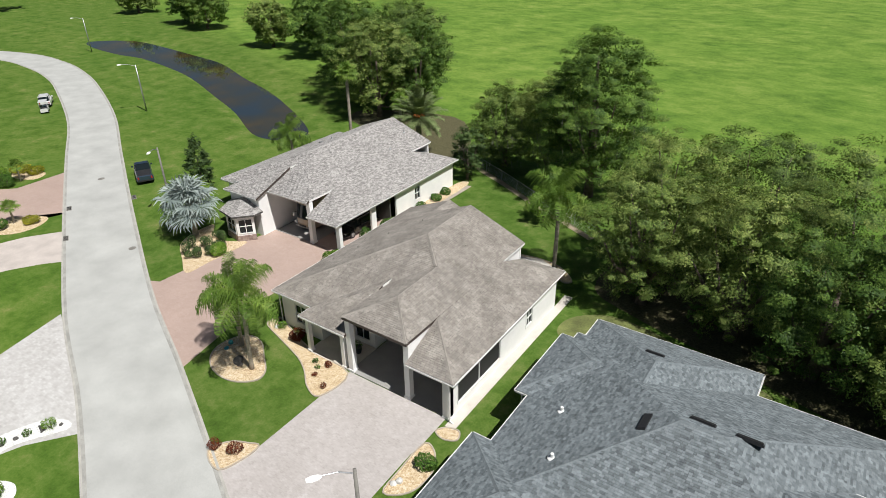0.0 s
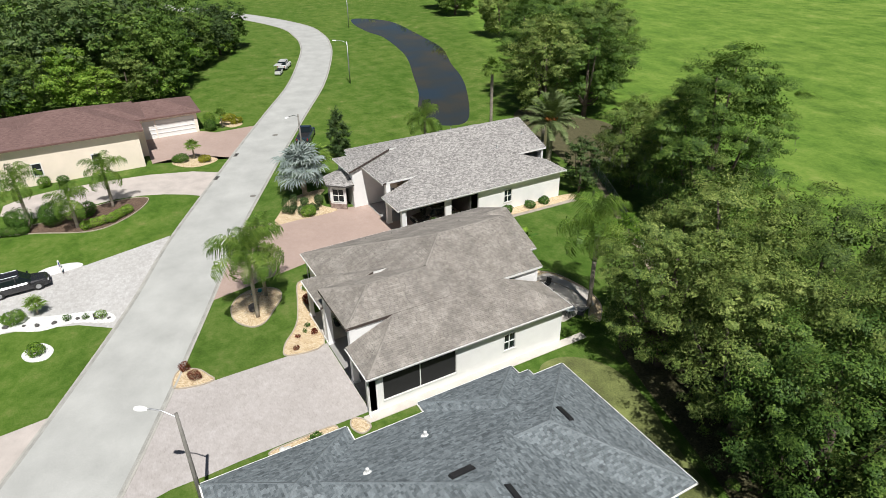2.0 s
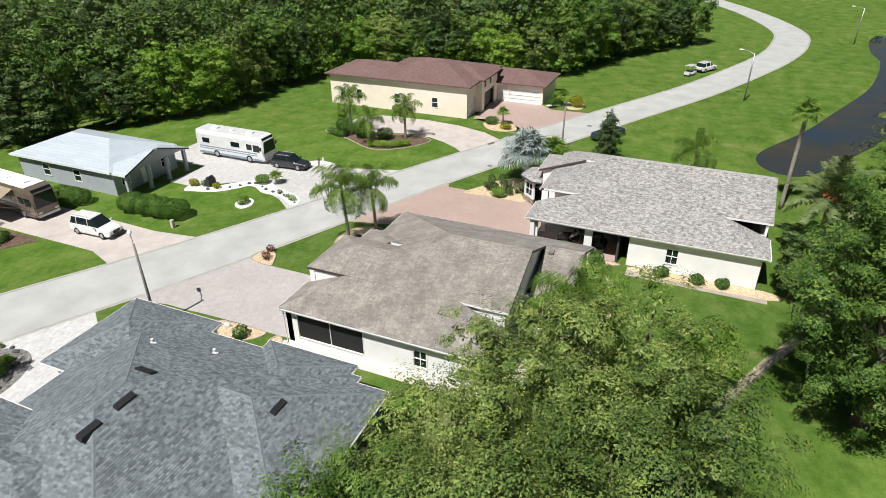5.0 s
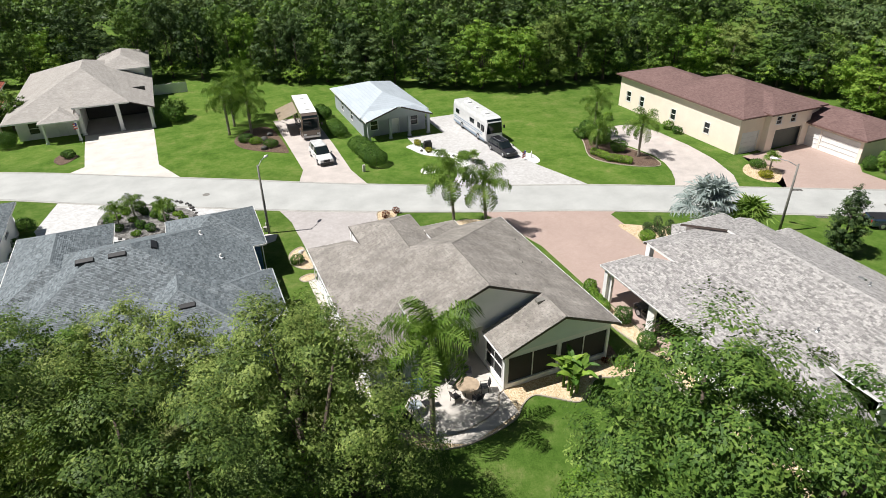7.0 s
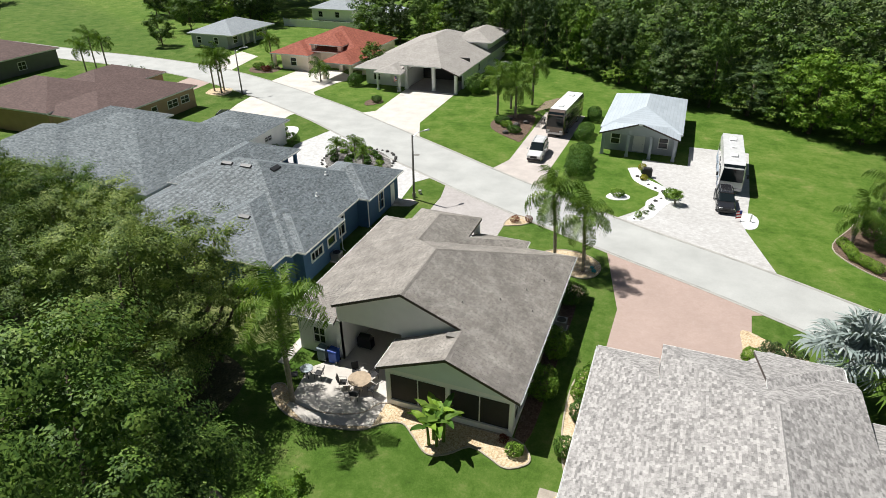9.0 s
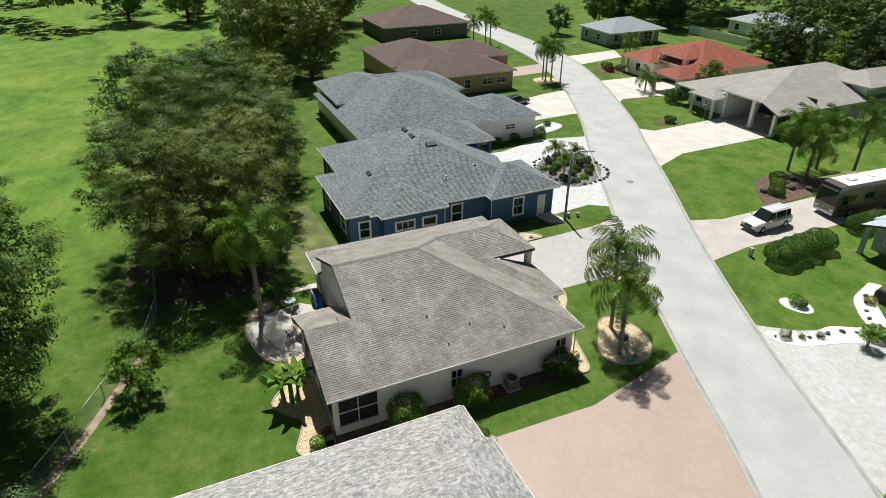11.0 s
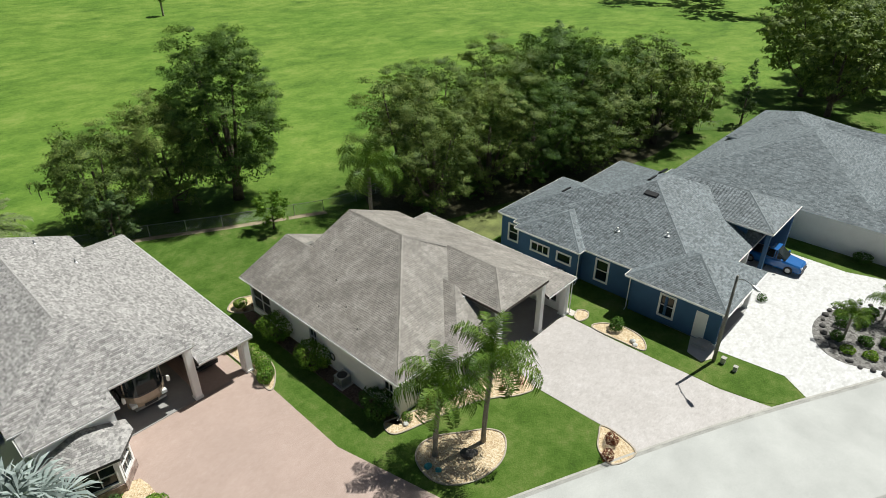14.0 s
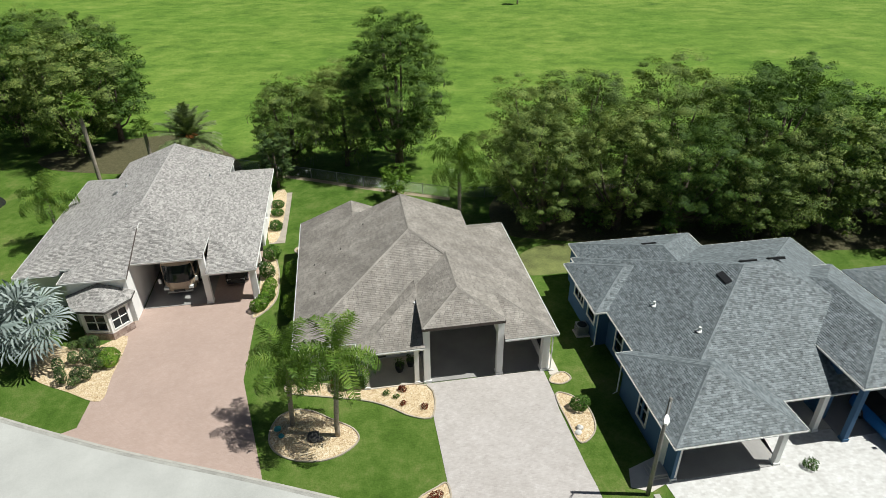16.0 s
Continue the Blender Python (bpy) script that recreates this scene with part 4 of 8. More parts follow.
# ---- the mottled grey roofed house beside the pink drive ----
def grey_house():
    h = thing("house", -22, 14, 0, "white stucco house with mottled grey hip roof and open port", "house")
    h.matrix_world = Matrix.Identity(4)
    k, rm = 0.366, SH_GREY
    L, R = (k, 0, 6.6 + k * 22.2), (-k, 0, 6.6 - k * 22.2)
    roof(h, [(-27.0, 3.95), (-16.75, 3.95), (-16.75, 24.0), (-27.0, 24.0)], [L, R, (0, k, 4.47 - k * 3.95)], rm)
    roof(h, [(-31.3, 5.4), (-27.0, 5.4), (-27.0, 24.0), (-31.3, 24.0)], [(k, 0, L[2] - 0.01), (0, k, 3.2 - k * 5.4), (0, -k, 3.2 + k * 24.0)], rm)
    roof(h, [(-16.75, 3.7), (-12.95, 3.7), (-12.95, 24.0), (-16.75, 24.0)], [(-k, 0, R[2] - 0.01), (0, k, 3.17 - k * 3.7), (0, -k, 3.17 + k * 24.0)], rm)
    roof(h, [(-26.7, 2.35), (-21.95, 2.35), (-21.95, 9.6), (-26.7, 9.6)], [(k, 0, 4.22 + k * 26.7), (0, k, 4.22 - k * 2.35), (L[0], L[1], L[2] + 0.03)], rm)
    ridge_caps(h, [((-22.2, 24.0, 6.6), (-22.2, 9.8, 6.6)), ((-22.2, 9.8, 6.6), (-16.9, 4.1, 4.5)), ((-13.0, 3.75, 3.19), (-16.6, 7.4, 4.5)), ((-31.2, 5.5, 3.2), (-27.1, 9.7, 4.78))], rm)
    east = ((-13.4, 4.2), (-13.4, 23.5))
    holes = [(0.6, 4.9, 0.0, 2.75), (5.6, 8.8, 0.0, 2.75), (12.0, 12.9, 0.95, 2.3)]
    wall(h, *east, 0, 3.15, WHITE, holes)
    fitting(h, *east, holes[2])
    wall(h, (-13.4, 23.5), (-30.8, 23.5), 0, 3.15, WHITE)
    gable_wall(h, 23.7, [(-27, 3.1), (-16.9, 3.1), (-16.9, 4.4), (-22.2, 6.4), (-27, 4.6)], WHITE)
    west = ((-30.8, 23.5), (-30.8, 5.9))
    holes = [(3, 4.2, 0.9, 2.3), (8, 9.2, 0.9, 2.3), (13, 14.2, 0.9, 2.3)]
    wall(h, *west, 0, 3.15, WHITE, holes)
    for q in holes:
        fitting(h, *west, q)
    wall(h, (-30.8, 5.9), (-26.4, 5.9), 0, 3.15, WHITE)
    wall(h, (-26.4, 6.1), (-26.4, 2.8), 0, 4.1, WHITE)
    wall(h, (-26.4, 2.8), (-22.2, 2.8), 0, 4.15, WHITE)
    wall(h, (-22.2, 2.8), (-22.2, 12.0), 0, 4.3, WHITE)
    # back walls coloured near-black for the shade deep in the ports
    wall(h, (-22.2, 12.0), (-16.8, 12.0), 0, 4.3, PORT_SHADE, [(1.0, 2.0, 0.1, 2.2)])
    wall(h, (-16.8, 12.0), (-13.5, 12.0), 0, 3.1, PORT_SHADE)
    fitting(h, (-22.2, 12.0), (-16.8, 12.0), (1.0, 2.0, 0.1, 2.2), "door", panel_mat=TRIM, bars=0, cross=0)
    floor_slab(h, -22.1, -16.9, 4.3, 12.0, 0.06, FLOOR, "port_floor")
    floor_slab(h, -16.89, -13.5, 4.3, 12.0, 0.05, PAVE_PINK, "port_floor")
    post(h, -17.0, 4.5, 0, 4.35, 0.45)
    post(h, -13.3, 4.35, 0, 3.1, 0.4)
    ceiling(h, -22.0, -16.9, 4.6, 12, 4.3)
    ceiling(h, -16.6, -13.6, 4.6, 12, 3.1)
    # bay window with a stone foot and its own little roof
    bay = [(-26.2, 2.8), (-25.3, 1.0), (-23.3, 0.6), (-22.2, 1.9), (-22.2, 2.8)]
    for p, q in zip(bay, bay[1:-1]):
        w = math.hypot(q[0] - p[0], q[1] - p[1])
        hole = (0.25, w - 0.25, 0.85, 2.25)
        wall(h, p, q, 0.6, 2.7, WHITE, [hole], name="bay_wall")
        fitting(h, p, q, hole, trim=0.06)
        e = Vector((q[0] - p[0], q[1] - p[1])).normalized() * 0.04
        o = Vector((e.y, -e.x)) * 1.6
        wall(h, (p[0] - e.x + o.x, p[1] - e.y + o.y), (q[0] + e.x + o.x, q[1] + e.y + o.y), 0, 0.6, STONEWALL, name="stone_foot", label="brown ledge stone foot")
    s = Shape()
    c = [(-26.7, 2.8), (-25.6, 0.65), (-23.2, 0.15), (-21.8, 1.7), (-21.8, 2.8)]
    top = (-24.2, 2.8, 3.75)
    slopes = []
    for p, q in zip(c, c[1:]):
        d = math.hypot(q[0] - p[0], q[1] - p[1])
        s.poly([(*p, 2.82), (*q, 2.82), top], [(0, 0), (d, 0), (d / 2, 2)])
        nrm = (Vector((*q, 2.82)) - Vector((*p, 2.82))).cross(Vector(top) - Vector((*p, 2.82)))
        if abs(nrm.z) > 1e-6:
            ka, kb = -nrm.x / nrm.z, -nrm.y / nrm.z
            slopes.append((ccw([p, q, top[:2]]), (ka, kb, 2.82 - ka * p[0] - kb * p[1])))
        s.poly([(*p, 2.66), (*q, 2.66), (*q, 2.818), (*p, 2.818)])
    s.poly([(*p, 2.66) for p in reversed(c)])
    lay_shingles(part("bay_roof", s, FELT, h), slopes, LAY[rm.name], rm)
    for x, y in ((-25.2, 16.5), (-19.5, 22.5), (-18.2, 18.3)):
        z = (L[0] * x + L[2]) if x < -22.2 else (R[0] * x + R[2])
        vent_pipe(h, x, y, z, 0.3, 0.06)
    roof_vent(h, -26, 15.5, L[0] * -26 + L[2], 0.4, 0.5, k, 0, METAL)
    return h


grey_house()


# ---- the blue house with charcoal shingles ----
def blue_house():
    h = thing("house", 21, -7, 0, "deep blue stucco house with white trim and charcoal hip roofs", "house")
    h.matrix_world = Matrix.Identity(4)
    k, rm, z = 0.434, SH_SLATE, 3.26

    def hip(x0, x1, y0, y1, sides, zz=z, kk=k, lift=0.0):
        roof(h, [(x0, y0), (x1, y0), (x1, y1), (x0, y1)], [(a, b, c + lift) for a, b, c in roof_planes(x0, x1, y0, y1, zz, kk, sides)], rm)

    hip(11.85, 31.0, -16.4, 0.8, "wesn")
    hip(11.0, 17.5, -6.5, 0.1, "wsn", lift=0.004)
    hip(10.7, 18.45, -18.65, -10.8, "wesn", lift=0.008)
    hip(22.35, 29.6, -17.5, -5.4, "wesn", 4.55, 0.42)
    hip(12.4, 23.0, -4.7, 3.0, "wen", lift=0.012)
    top = z + k * 8.6
    ridge_caps(h, [((20.45, -7.8, top), (22.4, -7.8, top)), ((20.45, -7.8, top), (11.95, -16.3, z + 0.05)), ((22.4, -7.8, top), (30.9, 0.7, z + 0.05)), ((17.7, -2.3, 5.57), (17.7, -4.5, 5.57)), ((17.7, -2.3, 5.57), (22.9, 2.9, 3.32)), ((17.7, -2.3, 5.57), (12.5, 2.9, 3.32)), ((14.55, -14.7, 4.96), (10.75, -18.6, z + 0.03)),
                   ((14.55, -14.7, 4.96), (18.4, -18.6, z + 0.03)), ((14.55, -14.7, 4.96), (10.75, -10.85, z + 0.03)), ((14.3, -3.2, 4.7), (11.05, -6.45, z + 0.03)), ((14.3, -3.2, 4.7), (11.05, 0.05, z + 0.03)),
                   ((25.97, -13.9, 6.08), (22.4, -17.45, 4.58)), ((25.97, -13.9, 6.08), (29.55, -17.45, 4.58)), ((25.97, -13.9, 6.08), (25.97, -9.4, 6.08))], rm)
    runs = [((12.5, 2.6), (12.5, -0.3), [(0.9, 1.8, 0.9, 2.4)]), ((12.5, -0.3), (11.5, -0.3), []), ((11.5, -0.3), (11.5, -6.1), [(1.2, 2.9, 1.5, 2.2), (3.9, 5.1, 1.5, 2.2)]),
            ((11.5, -6.1), (12.3, -6.1), []), ((12.3, -6.1), (12.3, -11.2), [(1.4, 2.4, 0.7, 2.5)]), ((12.3, -11.2), (11.2, -11.2), []), ((11.2, -11.2), (11.2, -18.2), [(2.5, 3.5, 0.8, 2.5)]),
            ((18.0, -14.2), (18.0, -12.0), []), ((18.0, -12.0), (22.8, -12.0), [(1.6, 3.4, 0.1, 2.4)]), ((22.8, -12.0), (22.8, -15.4), []), ((29.2, -17.0), (29.2, -8.0), []), ((30.5, -8.0), (30.5, 0.4), []),
            ((30.5, 0.4), (22.5, 0.4), [(2, 4, 0.2, 2.3)]), ((22.5, 0.4), (22.5, 2.6), []), ((22.5, 2.6), (12.5, 2.6), [(1.5, 3, 0.9, 2.3), (6.9, 8.4, 0.9, 2.4)])]
    for p, q, holes in runs:
        tall = 4.5 if p[0] in (22.8, 29.2) and q[0] in (22.8, 29.2) else 3.22
        wall(h, p, q, 0, tall, BLUE, holes)
        for o in holes:
            fitting(h, p, q, o, trim=0.16, bars=2 if o[1] - o[0] > 1.5 else 0, cross=0 if o[3] - o[2] < 1 else 1)
    # open front porch under the small front hip
    s = ((11.2, -18.2), (18.0, -18.2))
    wall(h, (11.2, -14.2), (18.0, -14.2), 0, 3.2, BLUE, [(2.0, 5.2, 0.1, 2.4)])
    fitting(h, (11.2, -14.2), (18.0, -14.2), (2.0, 5.2, 0.1, 2.4), "garage_door", panel_mat=DARKWALL, bars=1, cross=2)
    wall(h, *s, 2.55, 3.2, TRIM, name="beam")
    wall(h, (11.16, -16.4), (11.16, -17.3), 0.12, 2.4, TRIM, thick=0.1, name="door", label="plain white side door")
    for x, y in ((11.4, -18.0), (17.75, -18.0), (21.6, -16.1), (22.9, -17.1), (29.1, -17.1)):
        post(h, x, y, 0, 3.1 if x < 22 else 4.45, 0.32, TRIM if x < 22 else BLUE)
    floor_slab(h, 11.2, 18.0, -18.2, -14.2, 0.06, FLOOR, "porch_floor")
    floor_slab(h, 18.0, 22.8, -16.2, -12.0, 0.07, PATIO, "entry_floor")
    # port's back wall painted dark in place of shade
    wall(h, (22.8, -8.3), (29.2, -8.3), 0, 4.5, PORT_SHADE)
    wall(h, (22.8, -15.4), (22.8, -8.3), 0, 4.5, BLUE)
    floor_slab(h, 22.8, 29.2, -17.0, -8.3, 0.06, FLOOR, "port_floor")
    step = Shape()
    step.box((10.2, -18.0, -0.1), (11.2, -16.9, 0.16))
    step.box((10.4, -17.9, 0.16), (11.2, -17.0, 0.3))
    part("door_step", step, PATIO, h)
    pw = lambda x: z + k * (x - 11.85)
    for x, y in ((14.5, -7.8), (15.65, -11.5)):
        vent_pipe(h, x, y, pw(x), 0.3, 0.09, TRIM)
    roof_vent(h, 18.9, -8.2, pw(18.9), 0.45, 1.3, k, 0, BLACK)
    for x in (21.3, 23.4):
        roof_vent(h, x, -7.0, z + k * 7.8, 1.3, 0.35, 0, -k, BLACK)
    roof_vent(h, 17.3, -0.9, z + k * 3.9, 1.2, 0.35, 0, -k, BLACK)
    return h


blue_house()


# ---- other houses of the street ----
def plain_house(label, walls, roofs, wall_mat, roof_mat, z=3.1, holes=None, open_front=None, columns=(), slope=0.4, col_mat=None, edge=None):
    """A house of rectangular blocks: walls with windows, one hip or gable roof a block, and open ports on columns."""
    x0, x1, y0, y1 = walls[0]
    h = thing("house", (x0 + x1) / 2, (y0 + y1) / 2, 0, label, "house")
    h.matrix_world = Matrix.Identity(4)
    for i, (x0, x1, y0, y1) in enumerate(walls):
        runs = [((x0, y1), (x0, y0), "w"), ((x0, y0), (x1, y0), "s"), ((x1, y0), (x1, y1), "e"), ((x1, y1), (x0, y1), "n")]
        for p, q, side in runs:
            if open_front and (i, side) in open_front:
                continue
            ho = (holes or {}).get((i, side), [])
            zz = roofs[i][5] if i < len(roofs) else z
            wall(h, p, q, 0, zz - 0.05, wall_mat, [o[:4] for o in ho])
            for o in ho:
                kind = o[4] if len(o) > 4 else "window"
                if kind == "open":
                    continue
                fitting(h, p, q, o[:4], kind, panel_mat=TRIM if kind != "window" else None, bars=0 if kind != "window" else (1 if o[1] - o[0] > 1.4 else 0), cross=3 if kind == "garage_door" else (0 if kind == "door" else 1))
    for x0, x1, y0, y1, sides, zz in roofs:
        if not sides:
            continue
        planes = roof_planes(x0, x1, y0, y1, zz, slope, sides)
        roof(h, [(x0, y0), (x1, y0), (x1, y1), (x0, y1)], planes, roof_mat, edge=edge)
        for g, (p, q) in {"n": ((x0, x1), y1 - 0.45), "s": ((x0, x1), y0 + 0.65)}.items():
            if g not in sides and "w" in sides and "e" in sides:
                a, b = p
                gable_wall(h, q, [(a + 0.4, zz - 0.1), (b - 0.4, zz - 0.1), (b - 0.4, zz), ((a + b) / 2, zz + slope * (b - a) / 2 - 0.25), (a + 0.4, zz)], wall_mat)
    for x, y, zz, w in columns:
        post(h, x, y, 0, zz, w, col_mat or wall_mat)
    return h


W3 = [(1.5, 2.5, 0.9, 2.3), (5, 6, 0.9, 2.3)]
n3 = plain_house("white stucco house with charcoal hip roofs beside a white drive", [(32.2, 50, -23.5, -5.5), (32.4, 41.5, -29.2, -23.5), (48, 57, -25.5, -8)],
            [(31.7, 54.0, -24.4, -4.4, "wesn", 3.2), (31.8, 42, -29.7, -20.3, "wesn", 3.2), (47.5, 57.6, -26, -7.5, "wesn", 3.3)], WHITE, SH_FAR, holes={(0, "w"): [(3, 4.2, 1.6, 2.2), (9, 10, .9, 2.3)], (1, "w"): [(1.2, 2.6, 1.6, 2.2)], (1, "s"): [(1.5, 7.5, 0.05, 2.4, "garage_door")], (2, "s"): [(2, 6.5, 0.05, 2.6, "garage_door")]}, slope=0.42)
roof(n3, [(44.1, -16), (57, -16), (57, -5.2), (44.1, -5.2)], roof_planes(44.1, 57, -16, -5.2, 4.1, 0.42, "wesn"), SH_FAR)
for p, q in (((44.5, -5.6), (44.5, -15.6)), ((44.5, -15.6), (56.6, -15.6)), ((56.6, -15.6), (56.6, -5.6)), ((56.6, -5.6), (44.5, -5.6))):
    wall(n3, p, q, 0.0, 4.0, WHITE)
n4 = plain_house("ochre stucco house with low brown hip roofs", [(55.4, 66, -39, -21), (64, 80, -34, -20.5), (66, 76, -44, -34)],
            [(54.9, 66.5, -39.5, -20.5, "wesn", 3.2), (63.5, 80.5, -34.5, -20, "wesn", 3.5), (65.5, 76.5, -44.5, -30, "wesn", 3.3)], OCHRE, SH_BROWN, holes={(0, "w"): [(2, 3.2, .9, 2.2), (9, 10, .9, 2.2), (12.2, 14.2, 1.2, 2.2), (15, 16.6, 1.2, 2.2)], (0, "s"): [(2, 3.2, .9, 2.2)], (2, "s"): [(2, 7, 0.05, 2.5, "garage_door")]}, slope=0.36)
n5 = plain_house("dark green-grey house with a brown hip roof", [(100, 116, -52.5, -32)], [(99.5, 116.5, -53, -31.5, "wesn", 3.3)], DARKWALL, SH_BROWN, holes={(0, "w"): [(6, 7.4, .9, 2.2), (12, 13.5, .9, 2.2)]}, slope=0.36)
small = plain_house("small blue-grey house with a pale metal roof", [(-16, -7, -56.5, -41.3), (-15.9, -7.1, -41.3, -39.6)], [(-16.4, -6.5, -57.2, -41.0, "wesn", 2.95), (-16.2, -6.7, -43.5, -39.0, "wes", 2.85)], GREYWALL, SH_WHITE,
            holes={(0, "e"): [(4, 5, .9, 2.2), (9, 10, .9, 2.2)], (0, "n"): [(1, 2, .9, 2.2), (3.8, 5.0, 0.1, 2.2, "door"), (6.8, 7.8, .9, 2.2)], (0, "w"): [(4, 5, .9, 2.2), (9, 10, .9, 2.2)]},
            open_front={(1, "n"), (1, "e"), (1, "w"), (1, "s")}, columns=((-15.7, -39.5, 2.8, .35), (-12.9, -39.5, 2.8, .35), (-10.2, -39.5, 2.8, .35), (-7.2, -39.5, 2.8, .35)), slope=0.34)
port = plain_house("taupe-roofed house with a tall dark open port", [(19.4, 36.4, -86, -67), (28.5, 36.4, -67, -60.2), (19.6, 25.8, -89, -77)], [(0, 0, 0, 0, "", 3.15), (28.2, 33.2, -63, -56.6, "wen", 3.0), (18.6, 26.8, -90, -76.2, "wesn", 4.9)], WHITE, SH_TAUPE,
            holes={(0, "e"): [(4, 5, .9, 2.2)], (1, "n"): [(1.5, 2.7, .8, 2.3), (5.0, 6.0, 0.1, 2.3, "door")], (0, "w"): [(4, 5, .9, 2.2)]}, open_front={(1, "s")}, columns=((28.3, -59.3, 4.15, .5), (23.4, -59.3, 4.15, .5), (19.3, -58.8, 3, .45), (28.7, -57.2, 2.9, .3), (32.7, -57.2, 2.9, .3)), slope=0.36, col_mat=TRIM)
roof(port, [(18.6, -88), (28.9, -88), (28.9, -58.3), (18.6, -58.3)], [(0.36, 0, 3.1 - 0.36 * 18.6), (-0.36, 0, 3.1 + 0.36 * 37.6), (0, -0.165, 4.2 - 0.165 * 58.3), (0, 0.36, 3.1 + 0.36 * 88)], SH_TAUPE)
roof(port, [(28.902, -88), (37.6, -88), (37.6, -58.0), (28.902, -58.0)], [(-0.36, 0, 3.1 + 0.36 * 37.6), (0, -0.235, 3.1 - 0.235 * 58.0), (0, 0.36, 3.1 + 0.36 * 88)], SH_TAUPE)
wall(port, (28.5, -67.0), (28.5, -59.0), 0, 4.1, WHITE)
wall(port, (19.4, -67.0), (19.4, -62.0), 0, 3.1, WHITE)
floor_slab(port, 19.4, 28.4, -67, -58.8, 0.06, FLOOR, "port_floor")
# added dark sheet before the back wall, painted as the port's shade
wall(port, (19.6, -66.8), (28.4, -66.8), 0, 4.1, PORT_SHADE, thick=0.1, name="lining")
red = plain_house("cream house with a red roof and arched port", [(41, 56, -82, -68), (50, 56.5, -68, -64.5)], [(40.4, 56.8, -82.5, -66.0, "wesn", 3.4), (39.0, 45.6, -72, -60.0, "wen", 3.0), (50, 58.4, -72, -63.6, "wen", 3.0), (44.2, 51.2, -79, -66.2, "wesn", 4.6)], CREAM, SH_RED,
            holes={(0, "n"): [(1, 4, 0.05, 2.6, "garage_door")], (1, "n"): [(2, 3.2, .8, 2.2)], (0, "e"): [(4, 5, .9, 2.2)]}, columns=((44.9, -66.8, 4.55, .8), (50.5, -66.8, 4.55, .8), (50.6, -64.2, 2.95, .5), (57.8, -64.2, 2.95, .5), (39.6, -60.6, 2.95, .55), (45.0, -60.6, 2.95, .55), (39.6, -65.5, 2.95, .5)), slope=0.4)
far = plain_house("small grey house with a pale blue-grey roof and a front porch", [(77.5, 87, -90, -75.5)], [(75.6, 87.6, -90.6, -74.9, "wesn", 3.0)], GREYWALL, SH_PALE, holes={(0, "w"): [(2, 3.4, .9, 2.2), (6.5, 7.5, 0.1, 2.2, "door"), (10.4, 12.6, .9, 2.2)], (0, "n"): [(1.5, 2.5, .9, 2.2), (6, 7, .9, 2.2)]},
            columns=((76.1, -79, 2.9, .3), (76.1, -83, 2.9, .3), (76.1, -87, 2.9, .3)), slope=0.36, col_mat=TRIM)
cream = plain_house("long cream stucco house with maroon roofs and white garage doors", [(-60.4, -47.1, -31.0, -15.4), (-56.0, -47.15, -38.7, -31), (-66, -58, -15.3, -6.9), (-58.0, -51.0, -15.4, -14.5)],
            [(-61, -46.5, -31.6, -14.7, "wesn", 4.85), (-56.6, -46.52, -39.3, -24.0, "wesn", 4.84), (-66.6, -57.4, -15.7, -6.3, "wen", 3.1), (-58.6, -50.4, -22, -13.9, "wen", 5.05)], CREAM, SH_MAROON,
            holes={(0, "e"): [(3.7, 4.6, 1.2, 2.6), (10.0, 10.9, 1.2, 2.6)], (1, "e"): [(1.7, 2.6, 1.2, 2.6), (4.7, 5.6, 1.2, 2.6)], (2, "e"): [(0.7, 2.6, 0.05, 2.4, "garage_door"), (2.9, 7.9, 0.05, 2.4, "garage_door")], (0, "n"): [(0.7, 3.3, 0.05, 2.6, "garage_door")], (3, "n"): [(1.0, 1.8, 3.5, 4.4), (3.4, 4.2, 3.5, 4.4), (1.2, 5.8, 0.0, 2.7, "open")]}, slope=0.28, edge=MAROON_TRIM)
# added dark sheet behind the opening, its colour standing for shade inside
wall(cream, (-57.6, -15.25), (-51.4, -15.25), 0, 2.8, DARKWALL, thick=0.1, name="lining")
back_fence = thing("white_fence", 70, -103.5, 0, "long white vinyl fence at the clearing's edge", "fence")
back_fence.matrix_world = Matrix.Identity(4)
for i in range(11):
    s = Shape()
    x = 60.0 + i * 2.0
    s.box((x, -103.6, 0.05), (x + 1.88, -103.54, 1.8))
    part("panel", s, TRIM, back_fence)
    s = Shape()
    s.box((x + 1.88, -103.65, 0), (x + 2.0, -103.5, 1.95))
    part("post", s, TRIM, back_fence)
plain_house("pale house behind a white fence in the clearing", [(68, 80, -126, -114)], [(67.4, 80.6, -126.6, -113.4, "wesn", 3.0)], WHITE, SH_PALE, holes={(0, "n"): [(2, 3.2, .9, 2.2), (7, 8.2, .9, 2.2)]}, slope=0.36)
plain_house("low pale outbuilding at the clearing's edge", [(56, 64, -122, -113)], [(55.5, 64.5, -122.5, -112.5, "we", 2.7)], WHITE, SH_WHITE, slope=0.25)
fence_far = thing("white_fence", 14.5, -75, 0, "white vinyl privacy fence beside the tall port house", "fence")
fence_far.matrix_world = Matrix.Identity(4)
for i in range(5):
    s = Shape()
    x = 13.6 + i * 1.2
    s.box((x, -76.6, 0.05), (x + 1.1, -76.54, 1.7))
    part("panel", s, TRIM, fence_far)
    s = Shape()
    s.box((x + 1.1, -76.64, 0), (x + 1.2, -76.5, 1.85))
    part("post", s, TRIM, fence_far)


